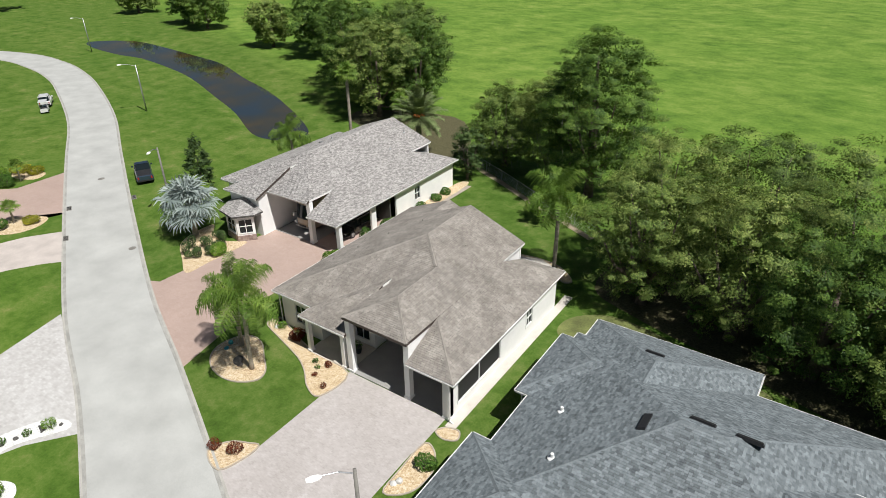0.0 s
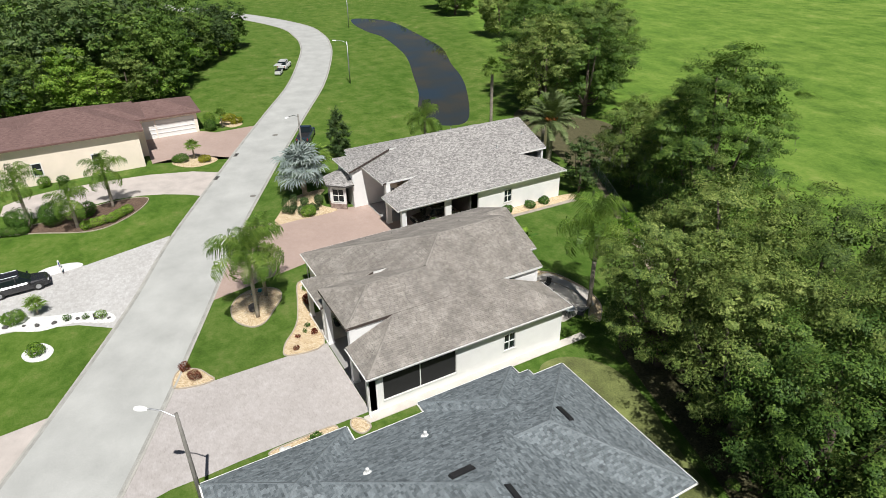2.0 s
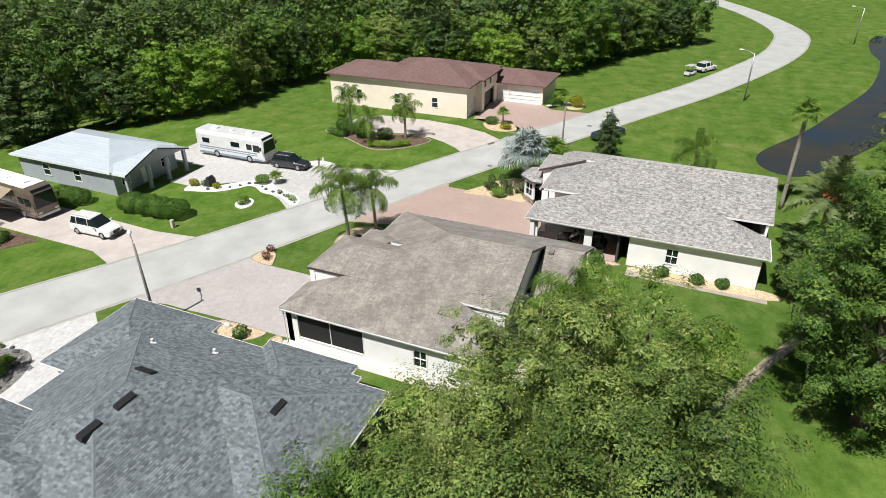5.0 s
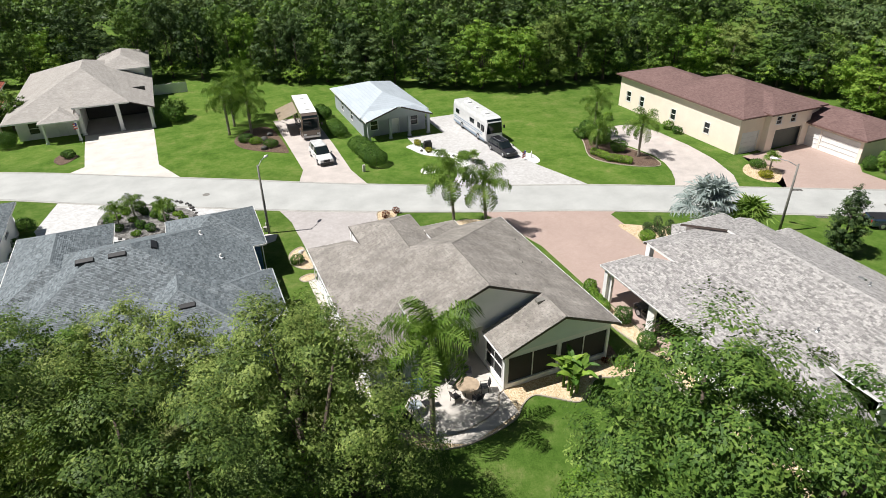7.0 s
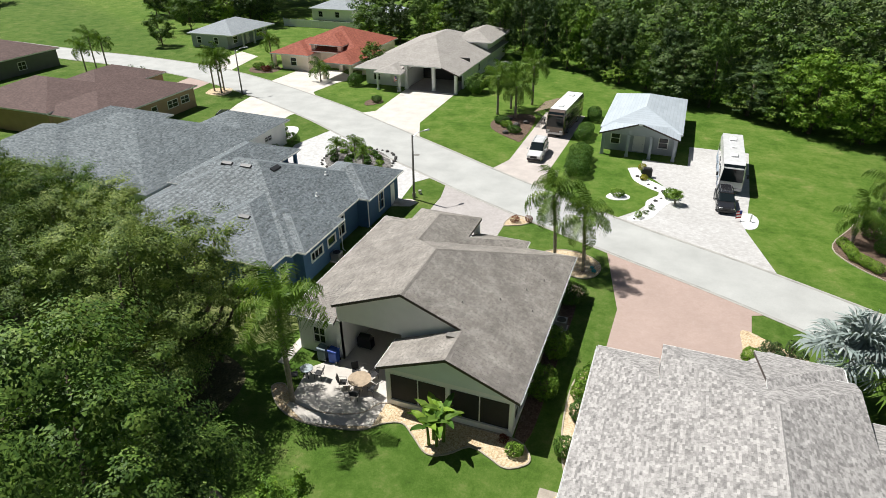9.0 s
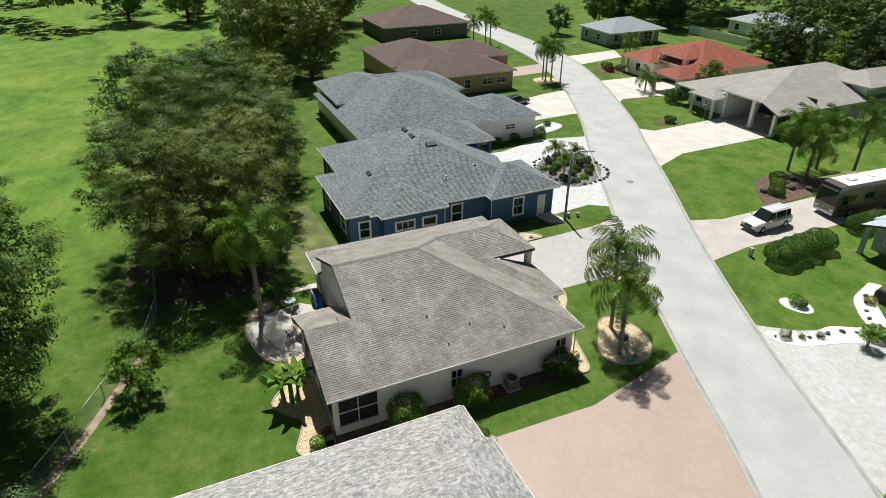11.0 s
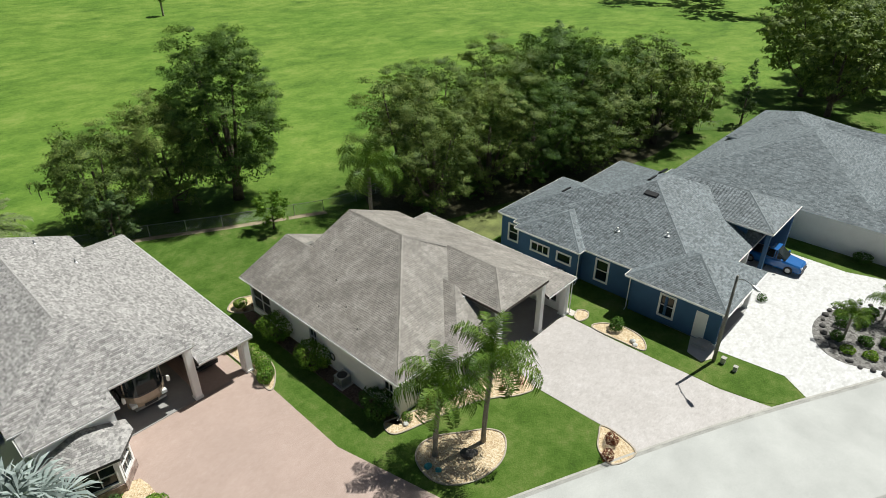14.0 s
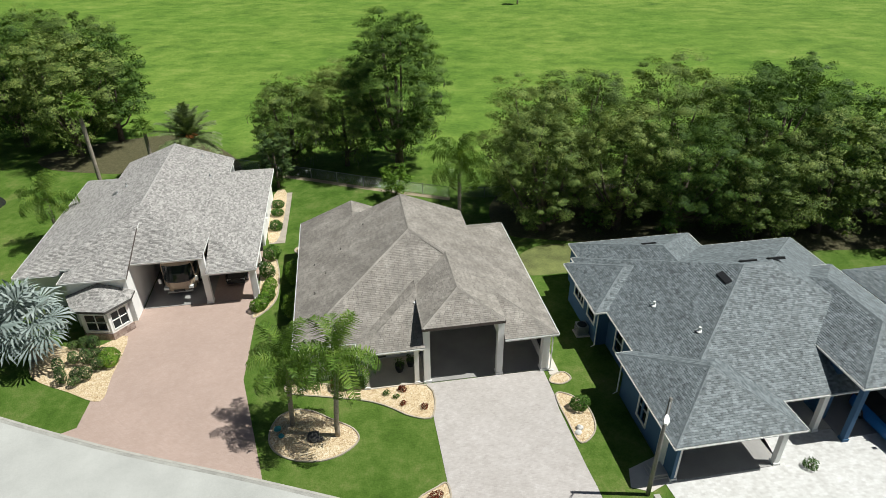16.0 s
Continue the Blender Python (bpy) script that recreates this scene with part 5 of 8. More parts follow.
# ---- trees and plants ----
def leaf_mesh(name, c, n, size, aspect, material, rng, droop=0.0):
    """Many separate leaf blades: centres c, facing n, of about the given length."""
    c, n = np.asarray(c, float), np.asarray(n, float)
    k = len(c)
    n = n / (np.linalg.norm(n, axis=1, keepdims=True) + 1e-9)
    r = rng.normal(size=(k, 3))
    r[:, 2] -= droop
    t = r - (r * n).sum(1, keepdims=True) * n
    t /= np.linalg.norm(t, axis=1, keepdims=True) + 1e-9
    b = np.cross(n, t)
    ln = (size * rng.uniform(0.65, 1.25, k))[:, None]
    w = ln * aspect
    v = np.stack([c - t * ln / 2 - b * w / 2, c - t * ln / 2 + b * w / 2, c + t * ln / 2 + n * w * 0.15], 1).reshape(-1, 3)
    me = bpy.data.meshes.new(name)
    me.vertices.add(3 * k)
    me.vertices.foreach_set("co", v.astype(np.float32).ravel())
    me.loops.add(3 * k)
    me.loops.foreach_set("vertex_index", np.arange(3 * k, dtype=np.int32))
    me.polygons.add(k)
    me.polygons.foreach_set("loop_start", np.arange(0, 3 * k, 3, dtype=np.int32))
    me.materials.append(material)
    me.update(calc_edges=True)
    return me


def lobe_leaves(rng, lobes, per_area, up=0.4, under=0.15, cap=0.95, cover=4.9):
    """Leaf places on the outer shells of some lobes (x, y, z, rx, rz), gathered into sprays of uneven size with dark gaps between them."""
    cs, ns = [], []
    L = np.array(lobes)
    for x, y, z, rx, rz in L:
        area = 4 * math.pi * rx * (rx + rz) / 2
        cr = min(cap, rx * 0.4)
        m = max(5, int(area / (cover * cr * cr)))
        d = rng.normal(size=(m, 3))
        d /= np.linalg.norm(d, axis=1, keepdims=True)
        d = d[(d[:, 2] > -0.3) | (rng.random(m) < under)]
        p = np.array([x, y, z]) + d * rng.uniform(0.7, 1.12, (len(d), 1)) * np.array([rx, rx, rz])
        # skip sprays deep inside another lobe
        q = (p[:, None, :] - L[None, :, :3]) / np.stack([L[:, 3], L[:, 3], L[:, 4]], 1)[None]
        keep = ~(np.linalg.norm(q, axis=2) < 0.7).any(1)
        p, d = p[keep], d[keep]
        if not len(p):
            continue
        k = max(6 if per_area > 20 else 3, int(per_area * 4.4 * cr * cr))
        size = np.repeat(cr * rng.uniform(0.5, 1.35, len(p)), k)[:, None]
        e = rng.normal(size=(len(p) * k, 3))
        e /= np.linalg.norm(e, axis=1, keepdims=True)
        e[:, 2] = np.where(e[:, 2] < -0.1, -e[:, 2] * rng.uniform(0.1, 1, len(e)), e[:, 2])
        spray = np.repeat(d, k, 0)
        reach = rng.random((len(e), 1)) ** 0.4
        c = np.repeat(p, k, 0) + e * size * reach * np.array([1.1, 1.1, 0.8]) + spray * size * (reach - 0.4) * 0.5
        n = e * 0.75 + spray * 0.95 + rng.normal(size=e.shape) * 0.2
        n[:, 2] += up
        cs.append(c)
        ns.append(n)
    return np.concatenate(cs), np.concatenate(ns)


def clipped_leaves(rng, lobes, per_area, loose=0.1):
    """Leaves spread evenly over the joint skin of some lobes, as on a clipped bush."""
    L = np.array(lobes)
    cs, ns = [], []
    for x, y, z, rx, rz in L:
        m = int(4 * math.pi * rx * (rx + rz) / 2 * per_area)
        d = rng.normal(size=(m, 3))
        d /= np.linalg.norm(d, axis=1, keepdims=True)
        lump = 1 + loose * np.sin(d[:, 0] * 7 + x * 3) * np.sin(d[:, 1] * 6 + y * 5) + rng.uniform(-1.2, 0.5, m) * loose
        c = np.array([x, y, z]) + d * lump[:, None] * np.array([rx, rx, rz])
        q = (c[:, None, :] - L[None, :, :3]) / np.stack([L[:, 3], L[:, 3], L[:, 4]], 1)[None]
        keep = ~(np.linalg.norm(q, axis=2) < 0.8).any(1) & (c[:, 2] > 0.02)
        cs.append(c[keep])
        ns.append(d[keep] + rng.normal(size=(int(keep.sum()), 3)) * 0.55)
    return np.concatenate(cs), np.concatenate(ns)


def crown_lobes(rng, r, base, top, count, lobe=(0.3, 0.46), flat=0.95, lean=(0, 0)):
    """Lobes that fill an uneven crown between two heights."""
    out = []
    mid, half = (base + top) / 2, (top - base) / 2
    for i in range(count):
        u = (i + 0.5) / count
        ph = i * 2.399963 + rng.uniform(-0.4, 0.4)
        zz = 1 - 1.9 * u
        rad = math.sqrt(max(0.0, 1 - zz * zz * 0.85)) * rng.uniform(0.55, 0.95)
        k = rng.uniform(*lobe) * r
        out.append((math.cos(ph) * rad * r + lean[0] * (zz + 1), math.sin(ph) * rad * r + lean[1] * (zz + 1), mid + zz * half * 0.84 + rng.uniform(-0.06, 0.06) * half, k, k * flat))
    return out


def tree(name, label, x, y, h, r, seed, base=0.28, lobes=22, size=0.24, area=42, material=None, trunk=0.35, group="", lobe=(0.28, 0.46), lean=(0, 0), moss=False, stems=6, cone=0.0):
    """A broadleaf tree: tapered trunk, limbs, and a crown of separate leaves."""
    rng = np.random.default_rng(seed)
    t = thing(name, x, y, 0, label, "tree", group)
    L = crown_lobes(rng, r, h * base, h, lobes, lobe, lean=lean)
    if cone:
        # a conical crown draws in towards its tip
        L = [(px * (1.15 - cone * pz / h), py * (1.15 - cone * pz / h), pz, pr * (1.25 - cone * pz / h), pr * 0.9) for px, py, pz, pr, _ in L]
    s = Shape()
    fork = h * max(base, 0.16) * 0.9
    s.tube([(0, 0, -0.2), (0.05, 0, fork * 0.5), (0.1 + lean[0] * 0.3, 0.05, fork), (lean[0] * 0.7, lean[1] * 0.7, h * 0.62)], [trunk * 1.25, trunk, trunk * 0.85, trunk * 0.3], 9)
    part("trunk", s, BARK, t, smooth=True)
    for lx, ly, lz, rx, rz in sorted(L, key=lambda q: -q[3])[:stems]:
        s = Shape()
        a = Vector((0.05, 0, fork * rng.uniform(0.75, 1.1)))
        b = Vector((lx, ly, lz))
        m = a.lerp(b, 0.5) + Vector((rng.uniform(-0.4, 0.4), rng.uniform(-0.4, 0.4), -0.08 * h))
        s.tube([a, m, b], [trunk * 0.5, trunk * 0.32, trunk * 0.1], 6)
        part("limb", s, BARK, t, smooth=True)
    c, n = lobe_leaves(rng, L, area)
    # inner foliage fills the heart of the crown
    q = np.repeat(np.array(L), 170, 0)
    d = rng.normal(size=(len(q), 3))
    d *= rng.random((len(q), 1)) ** 0.4 * 0.62 / np.linalg.norm(d, axis=1, keepdims=True)
    inner = q[:, :3] + d * np.stack([q[:, 3], q[:, 3], q[:, 4]], 1)
    inner[:, 2] = np.maximum(inner[:, 2], 0.3)
    sizes = np.concatenate([np.full(len(c), size), np.minimum(q[:, 3] * 0.3, size * 1.7)])
    ob = new("crown", leaf_mesh("crown", np.concatenate([c, inner]), np.concatenate([n, rng.normal(size=(len(q), 3))]), sizes, 0.6, material or OAK_LEAF, rng))
    ob.parent = t
    if moss:
        pick = c[rng.choice(len(c), 260)]
        pick = pick[pick[:, 2] < h * 0.62]
        cc = np.repeat(pick, 5, 0) + np.tile(np.arange(5)[:, None] * np.array([[0.01, 0.02, -0.24]]), (len(pick), 1)) + rng.normal(size=(len(pick) * 5, 3)) * 0.05
        mo = new("moss", leaf_mesh("moss", cc, rng.normal(size=(len(cc), 3)) * np.array([1, 1, 0.1]), 0.36, 0.35, MOSS, rng, droop=6))
        mo.parent = t
        tagged(mo, "grey hanging moss", kind="stuff")
    return t


def shrub(x, y, r, h, seed, label="rounded green shrub in a stone bed", material=None, size=0.12, area=70, group="shrubs", category="shrub", z=0.0, name="shrub"):
    rng = np.random.default_rng(seed)
    t = thing(name, x, y, z, label, category, group)
    L = [(0, 0, h * 0.5, r * 0.8, h * 0.5)] + [(math.cos(a) * r * 0.5, math.sin(a) * r * 0.5, h * rng.uniform(0.4, 0.65), r * 0.5, h * 0.36) for a in rng.uniform(0, 6.28, 5)]
    s = Shape()
    for a in (0, 2.1, 4.2):
        s.tube([(0, 0, -0.05), (math.cos(a) * r * 0.25, math.sin(a) * r * 0.25, h * 0.35), (math.cos(a) * r * 0.5, math.sin(a) * r * 0.5, h * 0.7)], [0.04, 0.03, 0.012], 5)
    part("stem", s, BARK, t)
    c, n = clipped_leaves(rng, L, area * 2.6, 0.06 if "clipped" in label else 0.16)
    c[:, 2] = np.maximum(c[:, 2], 0.02)
    ob = new("foliage", leaf_mesh("foliage", c, n, size, 0.6, material or SHRUB_LEAF, rng))
    ob.parent = t
    return t


def hedge(pts, w, h, seed, label, material=None):
    rng = np.random.default_rng(seed)
    x0, y0 = pts[0]
    t = thing("hedge", x0, y0, 0, label, "hedge")
    L, s = [], Shape()
    for (a, b), (c, d) in zip(pts, pts[1:]):
        n = max(2, int(math.hypot(c - a, d - b) / (w * 0.55)))
        for i in range(n):
            u = i / n
            px, py = a + u * (c - a) - x0, b + u * (d - b) - y0
            L.append((px + rng.uniform(-0.1, 0.1), py + rng.uniform(-0.1, 0.1), h * 0.52, w * 0.55, h * 0.5))
            s.tube([(px, py, -0.05), (px, py, h * 0.6)], [0.04, 0.02], 5)
    part("stem", s, BARK, t)
    c, n = clipped_leaves(rng, L, 230, 0.07)
    c[:, 2] = np.maximum(c[:, 2], 0.02)
    ob = new("foliage", leaf_mesh("foliage", c, n, 0.13, 0.6, material or SHRUB_LEAF, rng))
    ob.parent = t
    return t


def frond_mesh(name, length, leaflet, count, droop, arch, width, material, seed, hang=0.5, lift=0.6, ruffle=0.5):
    """A feather leaf: an arching rib with two rows of narrow leaflets."""
    rng = np.random.default_rng(seed)
    s = Shape()
    rib = []
    steps = 12
    p, ang = Vector((0, 0, 0)), lift
    for i in range(steps + 1):
        rib.append(p.copy())
        u = i / steps
        p = p + Vector((math.cos(ang), 0, math.sin(ang))) * (length / steps)
        ang -= (arch + droop * u) / steps
    s.tube(rib, [0.035 * (1 - 0.8 * i / steps) for i in range(steps + 1)], 4)
    for i in range(count):
        u = 0.12 + 0.88 * i / count
        f = u * steps
        k = min(int(f), steps - 1)
        q = rib[k].lerp(rib[k + 1], f - k)
        d = (rib[k + 1] - rib[k]).normalized()
        ll = leaflet * (0.55 + 0.75 * math.sin(math.pi * min(1, u * 0.95 + 0.05))) * rng.uniform(0.85, 1.15)
        for side in (1, -1):
            out = (Vector((0, side, 0)) * 0.9 + d * rng.uniform(0.25, 0.7) + Vector((0, 0, rng.uniform(-0.5, 0.7) * ruffle))).normalized()
            mid = q + out * ll * 0.5
            tip = q + out * ll * (0.95 - 0.25 * hang) + Vector((0, 0, -ll * hang * rng.uniform(0.7, 1.2)))
            wv = d * width
            s.poly([q - wv * 0.4, mid - wv * 0.6, tip, mid + wv * 0.6, q + wv * 0.4])
    me = s.mesh(name, material)
    return me


def fan_mesh(name, stalk, blade, count, material, seed, spread=2.5, fold=0.25, wide=0.55, full=0.9):
    """A fan leaf: a stalk and blades that radiate from its end."""
    rng = np.random.default_rng(seed)
    s = Shape()
    hub = Vector((stalk * 0.8, 0, stalk * 0.45))
    s.tube([(0, 0, 0), hub], [0.035, 0.02], 4)
    for i in range(count):
        a = (i / (count - 1) - 0.5) * 2 * spread
        d = Vector((math.cos(a) * 0.85, math.sin(a), 0.12 - 0.5 * abs(a) / spread * fold)).normalized()
        side = Vector((-math.sin(a), math.cos(a), 0))
        ll = blade * rng.uniform(0.88, 1.1)
        w = blade * spread / count * full
        mid = hub + d * ll * wide
        tip = hub + d * ll + Vector((0, 0, -ll * rng.uniform(0.12, 0.4)))
        up = Vector((0, 0, 0.03 * (1 if i % 2 else -1)))
        s.poly([hub, mid - side * w * 0.5 + up, tip, mid + side * w * 0.5 - up])
    return s.mesh(name, material)


ORANGE = plain("orange_stalks", (0.55, 0.2, 0.05), 0.7, vary=0.15)
FROND = {
    "queen": [frond_mesh("frond", 2.75, 0.64, 52, 1.9, 0.8, 0.036, PALM_LEAF, 11 + i, 1.0, 0.75 - 0.2 * i, 1.1) for i in range(3)],
    "date": [frond_mesh("frond", 3.0, 0.5, 60, 0.9, 0.55, 0.05, foliage("date_palm_leaves", [(0.08, 0.12, 0.045), (0.16, 0.21, 0.085), (0.26, 0.31, 0.14)], 0.45, 0.2), 31 + i, 0.15, 0.5) for i in range(3)],
    "silver": [fan_mesh("fan_leaf", 1.35, 0.95, 26, SILVER_LEAF, 41 + i, 2.8, 0.3, 0.7, 0.9) for i in range(3)],
    "fan": [fan_mesh("fan_leaf", 0.9, 0.8, 20, PALM_LEAF, 51 + i, 2.2, 0.6) for i in range(3)],
    "banana": [],
}


def palm(kind, x, y, h, label, seed, n=18, scale=1.0, trunk=0.16, low=-70, high=70, group="", lean=(0.0, 0.0), name="palm", category="palm tree", skirt=0):
    """A palm: ringed trunk, crownshaft and separate leaves."""
    rng = np.random.default_rng(seed)
    t = thing(name, x, y, 0, label, category, group)
    s = Shape()
    m = 9
    pts = [(lean[0] * (i / m) ** 1.6, lean[1] * (i / m) ** 1.6, -0.15 + (h + 0.15) * i / m) for i in range(m + 1)]
    s.tube(pts, [trunk * (1.25 if i == 0 else 1.0 + (0.06 if i % 2 else -0.03)) for i in range(m + 1)], 9)
    part("trunk", s, PALMBARK, t, smooth=True)
    if kind == "queen":
        s = Shape()
        s.tube([(lean[0], lean[1], h - 0.1), (lean[0], lean[1], h + 0.35), (lean[0], lean[1], h + 0.8)], [trunk * 0.95, trunk * 0.8, trunk * 0.25], 8)
        part("crownshaft", s, PALM_LEAF, t)
    if kind == "date":
        for i in range(26):
            s = Shape()
            a, u = i * 2.399963, rng.uniform(0.5, 1.1)
            s.tube([(0, 0, h + 0.1), (math.cos(a) * 0.45 * u, math.sin(a) * 0.45 * u, h + 0.75 * u), (math.cos(a) * 0.95 * u, math.sin(a) * 0.95 * u, h + 0.55 * u)], [0.05, 0.05, 0.09], 5)
            part("fruit_stalk", s, ORANGE, t, "bright orange fruit stalk")
    for i in range(n):
        ob = new("frond" if kind in ("queen", "date") else "fan_leaf", FROND[kind][i % 3])
        ob.parent = t
        e = high + (low - high) * ((i + 0.5) / n) ** 0.85 + rng.uniform(-8, 8)
        k = scale * rng.uniform(0.85, 1.1)
        ob.matrix_local = pose(lean[0], lean[1], h + 0.15, 0, -e, math.degrees(i * 2.399963) + rng.uniform(-12, 12)) @ Matrix.Diagonal((k, k, k, 1))
    return t


def far_woods(name, label, spots, seed, size=0.52, area=6.2, material=None):
    """The rows behind a wood's edge, where only crowns show: one mass of leaves."""
    rng = np.random.default_rng(seed)
    L = []
    for x, y, h, r in spots:
        for a, b, z, p, q in crown_lobes(rng, r, h * 0.35, h, 9, (0.36, 0.55)):
            L.append((x + a, y + b, z, p, q))
    cs, ns = [], []
    for i in range(0, len(L), 9):
        c, n = lobe_leaves(rng, L[i : i + 9], area, under=0.1, cap=1.5)
        cs.append(c)
        ns.append(n)
    ob = new(name, leaf_mesh(name, np.concatenate(cs), np.concatenate(ns), size, 0.65, material or WOOD_LEAF, rng))
    return tagged(ob, label, "woodland", kind="stuff")


# oaks behind the houses
OAK = "large live oak with dense dark green leaves"
for i, (x, y, h, r) in enumerate([(12.9, 15.8, 13.2, 4.9), (18.8, 18.0, 12.8, 5.2), (26.5, 14.2, 14.4, 6.0), (34.0, 10.8, 14.4, 6.2), (12.9, 11.6, 11.4, 4.4), (25.5, 8.8, 11.5, 5.0), (20.0, 10.4, 12.2, 4.6), (31.5, 6.4, 9.5, 4.4), (42.5, 10.0, 12.0, 5.6), (50.0, 8.5, 12.0, 5.2), (40.5, 17.0, 13.5, 5.5), (38.5, 6.4, 11.0, 4.5), (46.5, 4.4, 11.0, 4.4), (53.5, 2.6, 9.8, 3.8)]):
    near = i < 8
    tree("oak", OAK, x, y, h, r, 100 + i, base=0.07, lobes=34 if near else 26, size=0.14 if near else 0.2, area=86 if near else 44, trunk=0.42, group="oaks behind the houses", lobe=(0.22, 0.42), stems=8, material=WOOD_LEAF if i in (3, 5, 8, 10) else None)
tree("oak", "tall dark live oak hung with grey moss, standing alone", 0.9, 29.2, 17.4, 5.2, 131, base=0.06, lobes=60, size=0.15, area=100, material=WOOD_LEAF, trunk=0.5, lobe=(0.26, 0.44), moss=True, stems=10)
tree("oak", "small dark oak leaning on the mossy one", -5.2, 31.0, 11.8, 4.1, 134, base=0.05, lobes=36, size=0.15, area=88, trunk=0.25, moss=True)
tree("oak", "lower dark live oak beside the mossy one", -11.4, 32.3, 9.8, 3.9, 132, base=0.04, lobes=32, size=0.15, area=88, trunk=0.35, moss=True)
tree("cypress", "slim upright dark green tree at the pasture edge", 61.9, -1.1, 9.0, 1.5, 135, base=0.05, lobes=20, size=0.2, area=70, trunk=0.15, material=DEEP_LEAF, cone=0.8)
tree("citrus_tree", "small bright green citrus tree on the back lawn", -0.4, 20.7, 3.7, 1.8, 140, base=0.22, lobes=14, size=0.13, area=110, material=LIME_LEAF, trunk=0.1)
tree("magnolia", "dark green magnolia with a narrow crown", -13.0, 26.0, 6.6, 1.9, 141, base=0.06, lobes=20, size=0.16, area=110, trunk=0.16, material=DEEP_LEAF)
tree("conifer", "dense dark green juniper of conical shape", -37.1, 6.8, 6.6, 1.9, 142, base=0.02, lobes=30, size=0.12, area=200, trunk=0.16, material=DEEP_LEAF, cone=0.85)
for i, (x, y, h, r) in enumerate([(-38, 40, 14, 5.6), (-34.5, 45, 13.5, 5.2), (-46, 45, 15.5, 6.5), (-40, 51, 14.5, 6.0), (-54, 53, 14, 6), (-49, 60, 14, 6.5), (-60, 60, 12, 5.5), (-76, 68, 12, 6), (-84, 74, 12, 6), (-95, 70, 10, 5), (-130, 78, 11, 6), (-142, 82, 11, 6), (-175, 86, 10, 6)]):
    tree("tree", "broad green tree on the grass beyond the pond", x, y, h, r, 150 + i, base=0.08, lobes=26, size=0.21 if i < 6 else 0.4, area=48 if i < 6 else 12, material=WOOD_LEAF if i % 3 else OAK_LEAF, trunk=0.35, group="trees beyond the pond")

# palms
palm("queen", -9.9, -10.2, 5.0, "queen palm with drooping feathery green fronds in a stone island", 201, 16, 1.1, 0.15, -62, 66, group="front palms", lean=(0.35, -0.1))
palm("queen", -7.15, -11.6, 6.1, "taller queen palm with drooping feathery green fronds in a stone island", 202, 17, 1.15, 0.15, -70, 66, group="front palms", lean=(0.55, 0.0))
palm("queen", 4.9, 12.1, 7.3, "tall queen palm with drooping fronds behind the patio", 203, 20, 1.25, 0.17, -74, 62)
palm("queen", -32.5, 16.9, 4.7, "queen palm with drooping fronds beside the grey roof", 204, 18, 1.05, 0.16)
palm("date", -21.9, 28.6, 5.2, "date palm with stiff grey-green fronds and an orange heart", 205, 44, 1.35, 0.36, -40, 82)
palm("fan", -31.1, 26.0, 10.0, "tall fan palm with a small round crown", 206, 26, 1.1, 0.2, -60, 75)
palm("fan", -27.3, 31.8, 5.6, "fan palm near the pond", 207, 22, 1.0, 0.2, -50, 75)
palm("silver", -28.2, -0.8, 2.8, "silver-blue fan palm with stiff round leaves", 208, 32, 1.6, 0.3, -45, 88)
palm("fan", -31.0, 1.5, 2.1, "low green fan palm", 209, 30, 1.7, 0.2, -10, 80)
for i, (x, y, h) in enumerate([(-32.3, -23.6, 3.0), (-36.0, -20.0, 4.2), (-34.8, -27.8, 5.0)]):
    palm("queen", x, y, h, "queen palm in the planted oval of the cream house", 210 + i, 14, 0.95, 0.16, group="palms of the cream house")
for i, (x, y, h) in enumerate([(9.7, -50.5, 5.4), (6.8, -49.9, 4.6), (6.0, -57.0, 6.0), (8.6, -54.0, 5.0)]):
    palm("queen", x, y, h, "queen palm with yellowing lower fronds on the lawn", 220 + i, 16, 1.2, 0.17, group="palms on the lawn opposite")
for i, (x, y, h) in enumerate([(56.4, -46.3, 5.6), (58.3, -46.9, 5.2), (57.2, -48.0, 5.8), (86, -51, 5.5), (90, -52, 6), (88, -48, 5), (44.6, -58.5, 2.2), (62, -69, 4)]):
    palm("queen", x, y, h, "queen palm in a front garden down the street", 230 + i, 13, 0.95, 0.13, -60, 60, group="palms down the street")

# woodland edges
rngw = np.random.default_rng(7)
EDGE_W = [(-118, 12), (-104, 2), (-92, -6), (-80, -6), (-76, -16), (-79, -30), (-75, -42), (-64, -49), (-52, -53), (-40, -54), (-30, -58), (-18, -65), (-7, -73), (3, -81), (14, -86), (28, -92), (42, -94), (56, -97), (66, -101), (80, -104), (95, -103), (110, -104), (128, -108)]
front, back = [], []
for (x0, y0), (x1, y1) in zip(EDGE_W, EDGE_W[1:]):
    L = math.hypot(x1 - x0, y1 - y0)
    ox, oy = (y1 - y0) / L, -(x1 - x0) / L
    if x0 < -76 and y0 > -32:
        ox, oy = -abs(ox) if abs(ox) > 0.3 else ox, oy
    n = max(1, round(L / 5.0))
    for i in range(n):
        u = (i + 0.5) / n
        px, py = x0 + u * (x1 - x0), y0 + u * (y1 - y0)
        front.append((px + rngw.uniform(-1, 1), py + rngw.uniform(-1, 1), rngw.uniform(6.5, 13.5), rngw.uniform(2.8, 5.0)))
        for k in range(1, 7):
            back.append((px + ox * (6.5 * k) + rngw.uniform(-2, 2), py + oy * (6.5 * k) + rngw.uniform(-2, 2), rngw.uniform(9.5, 16.5), rngw.uniform(3.6, 5.4)))
kinds = []
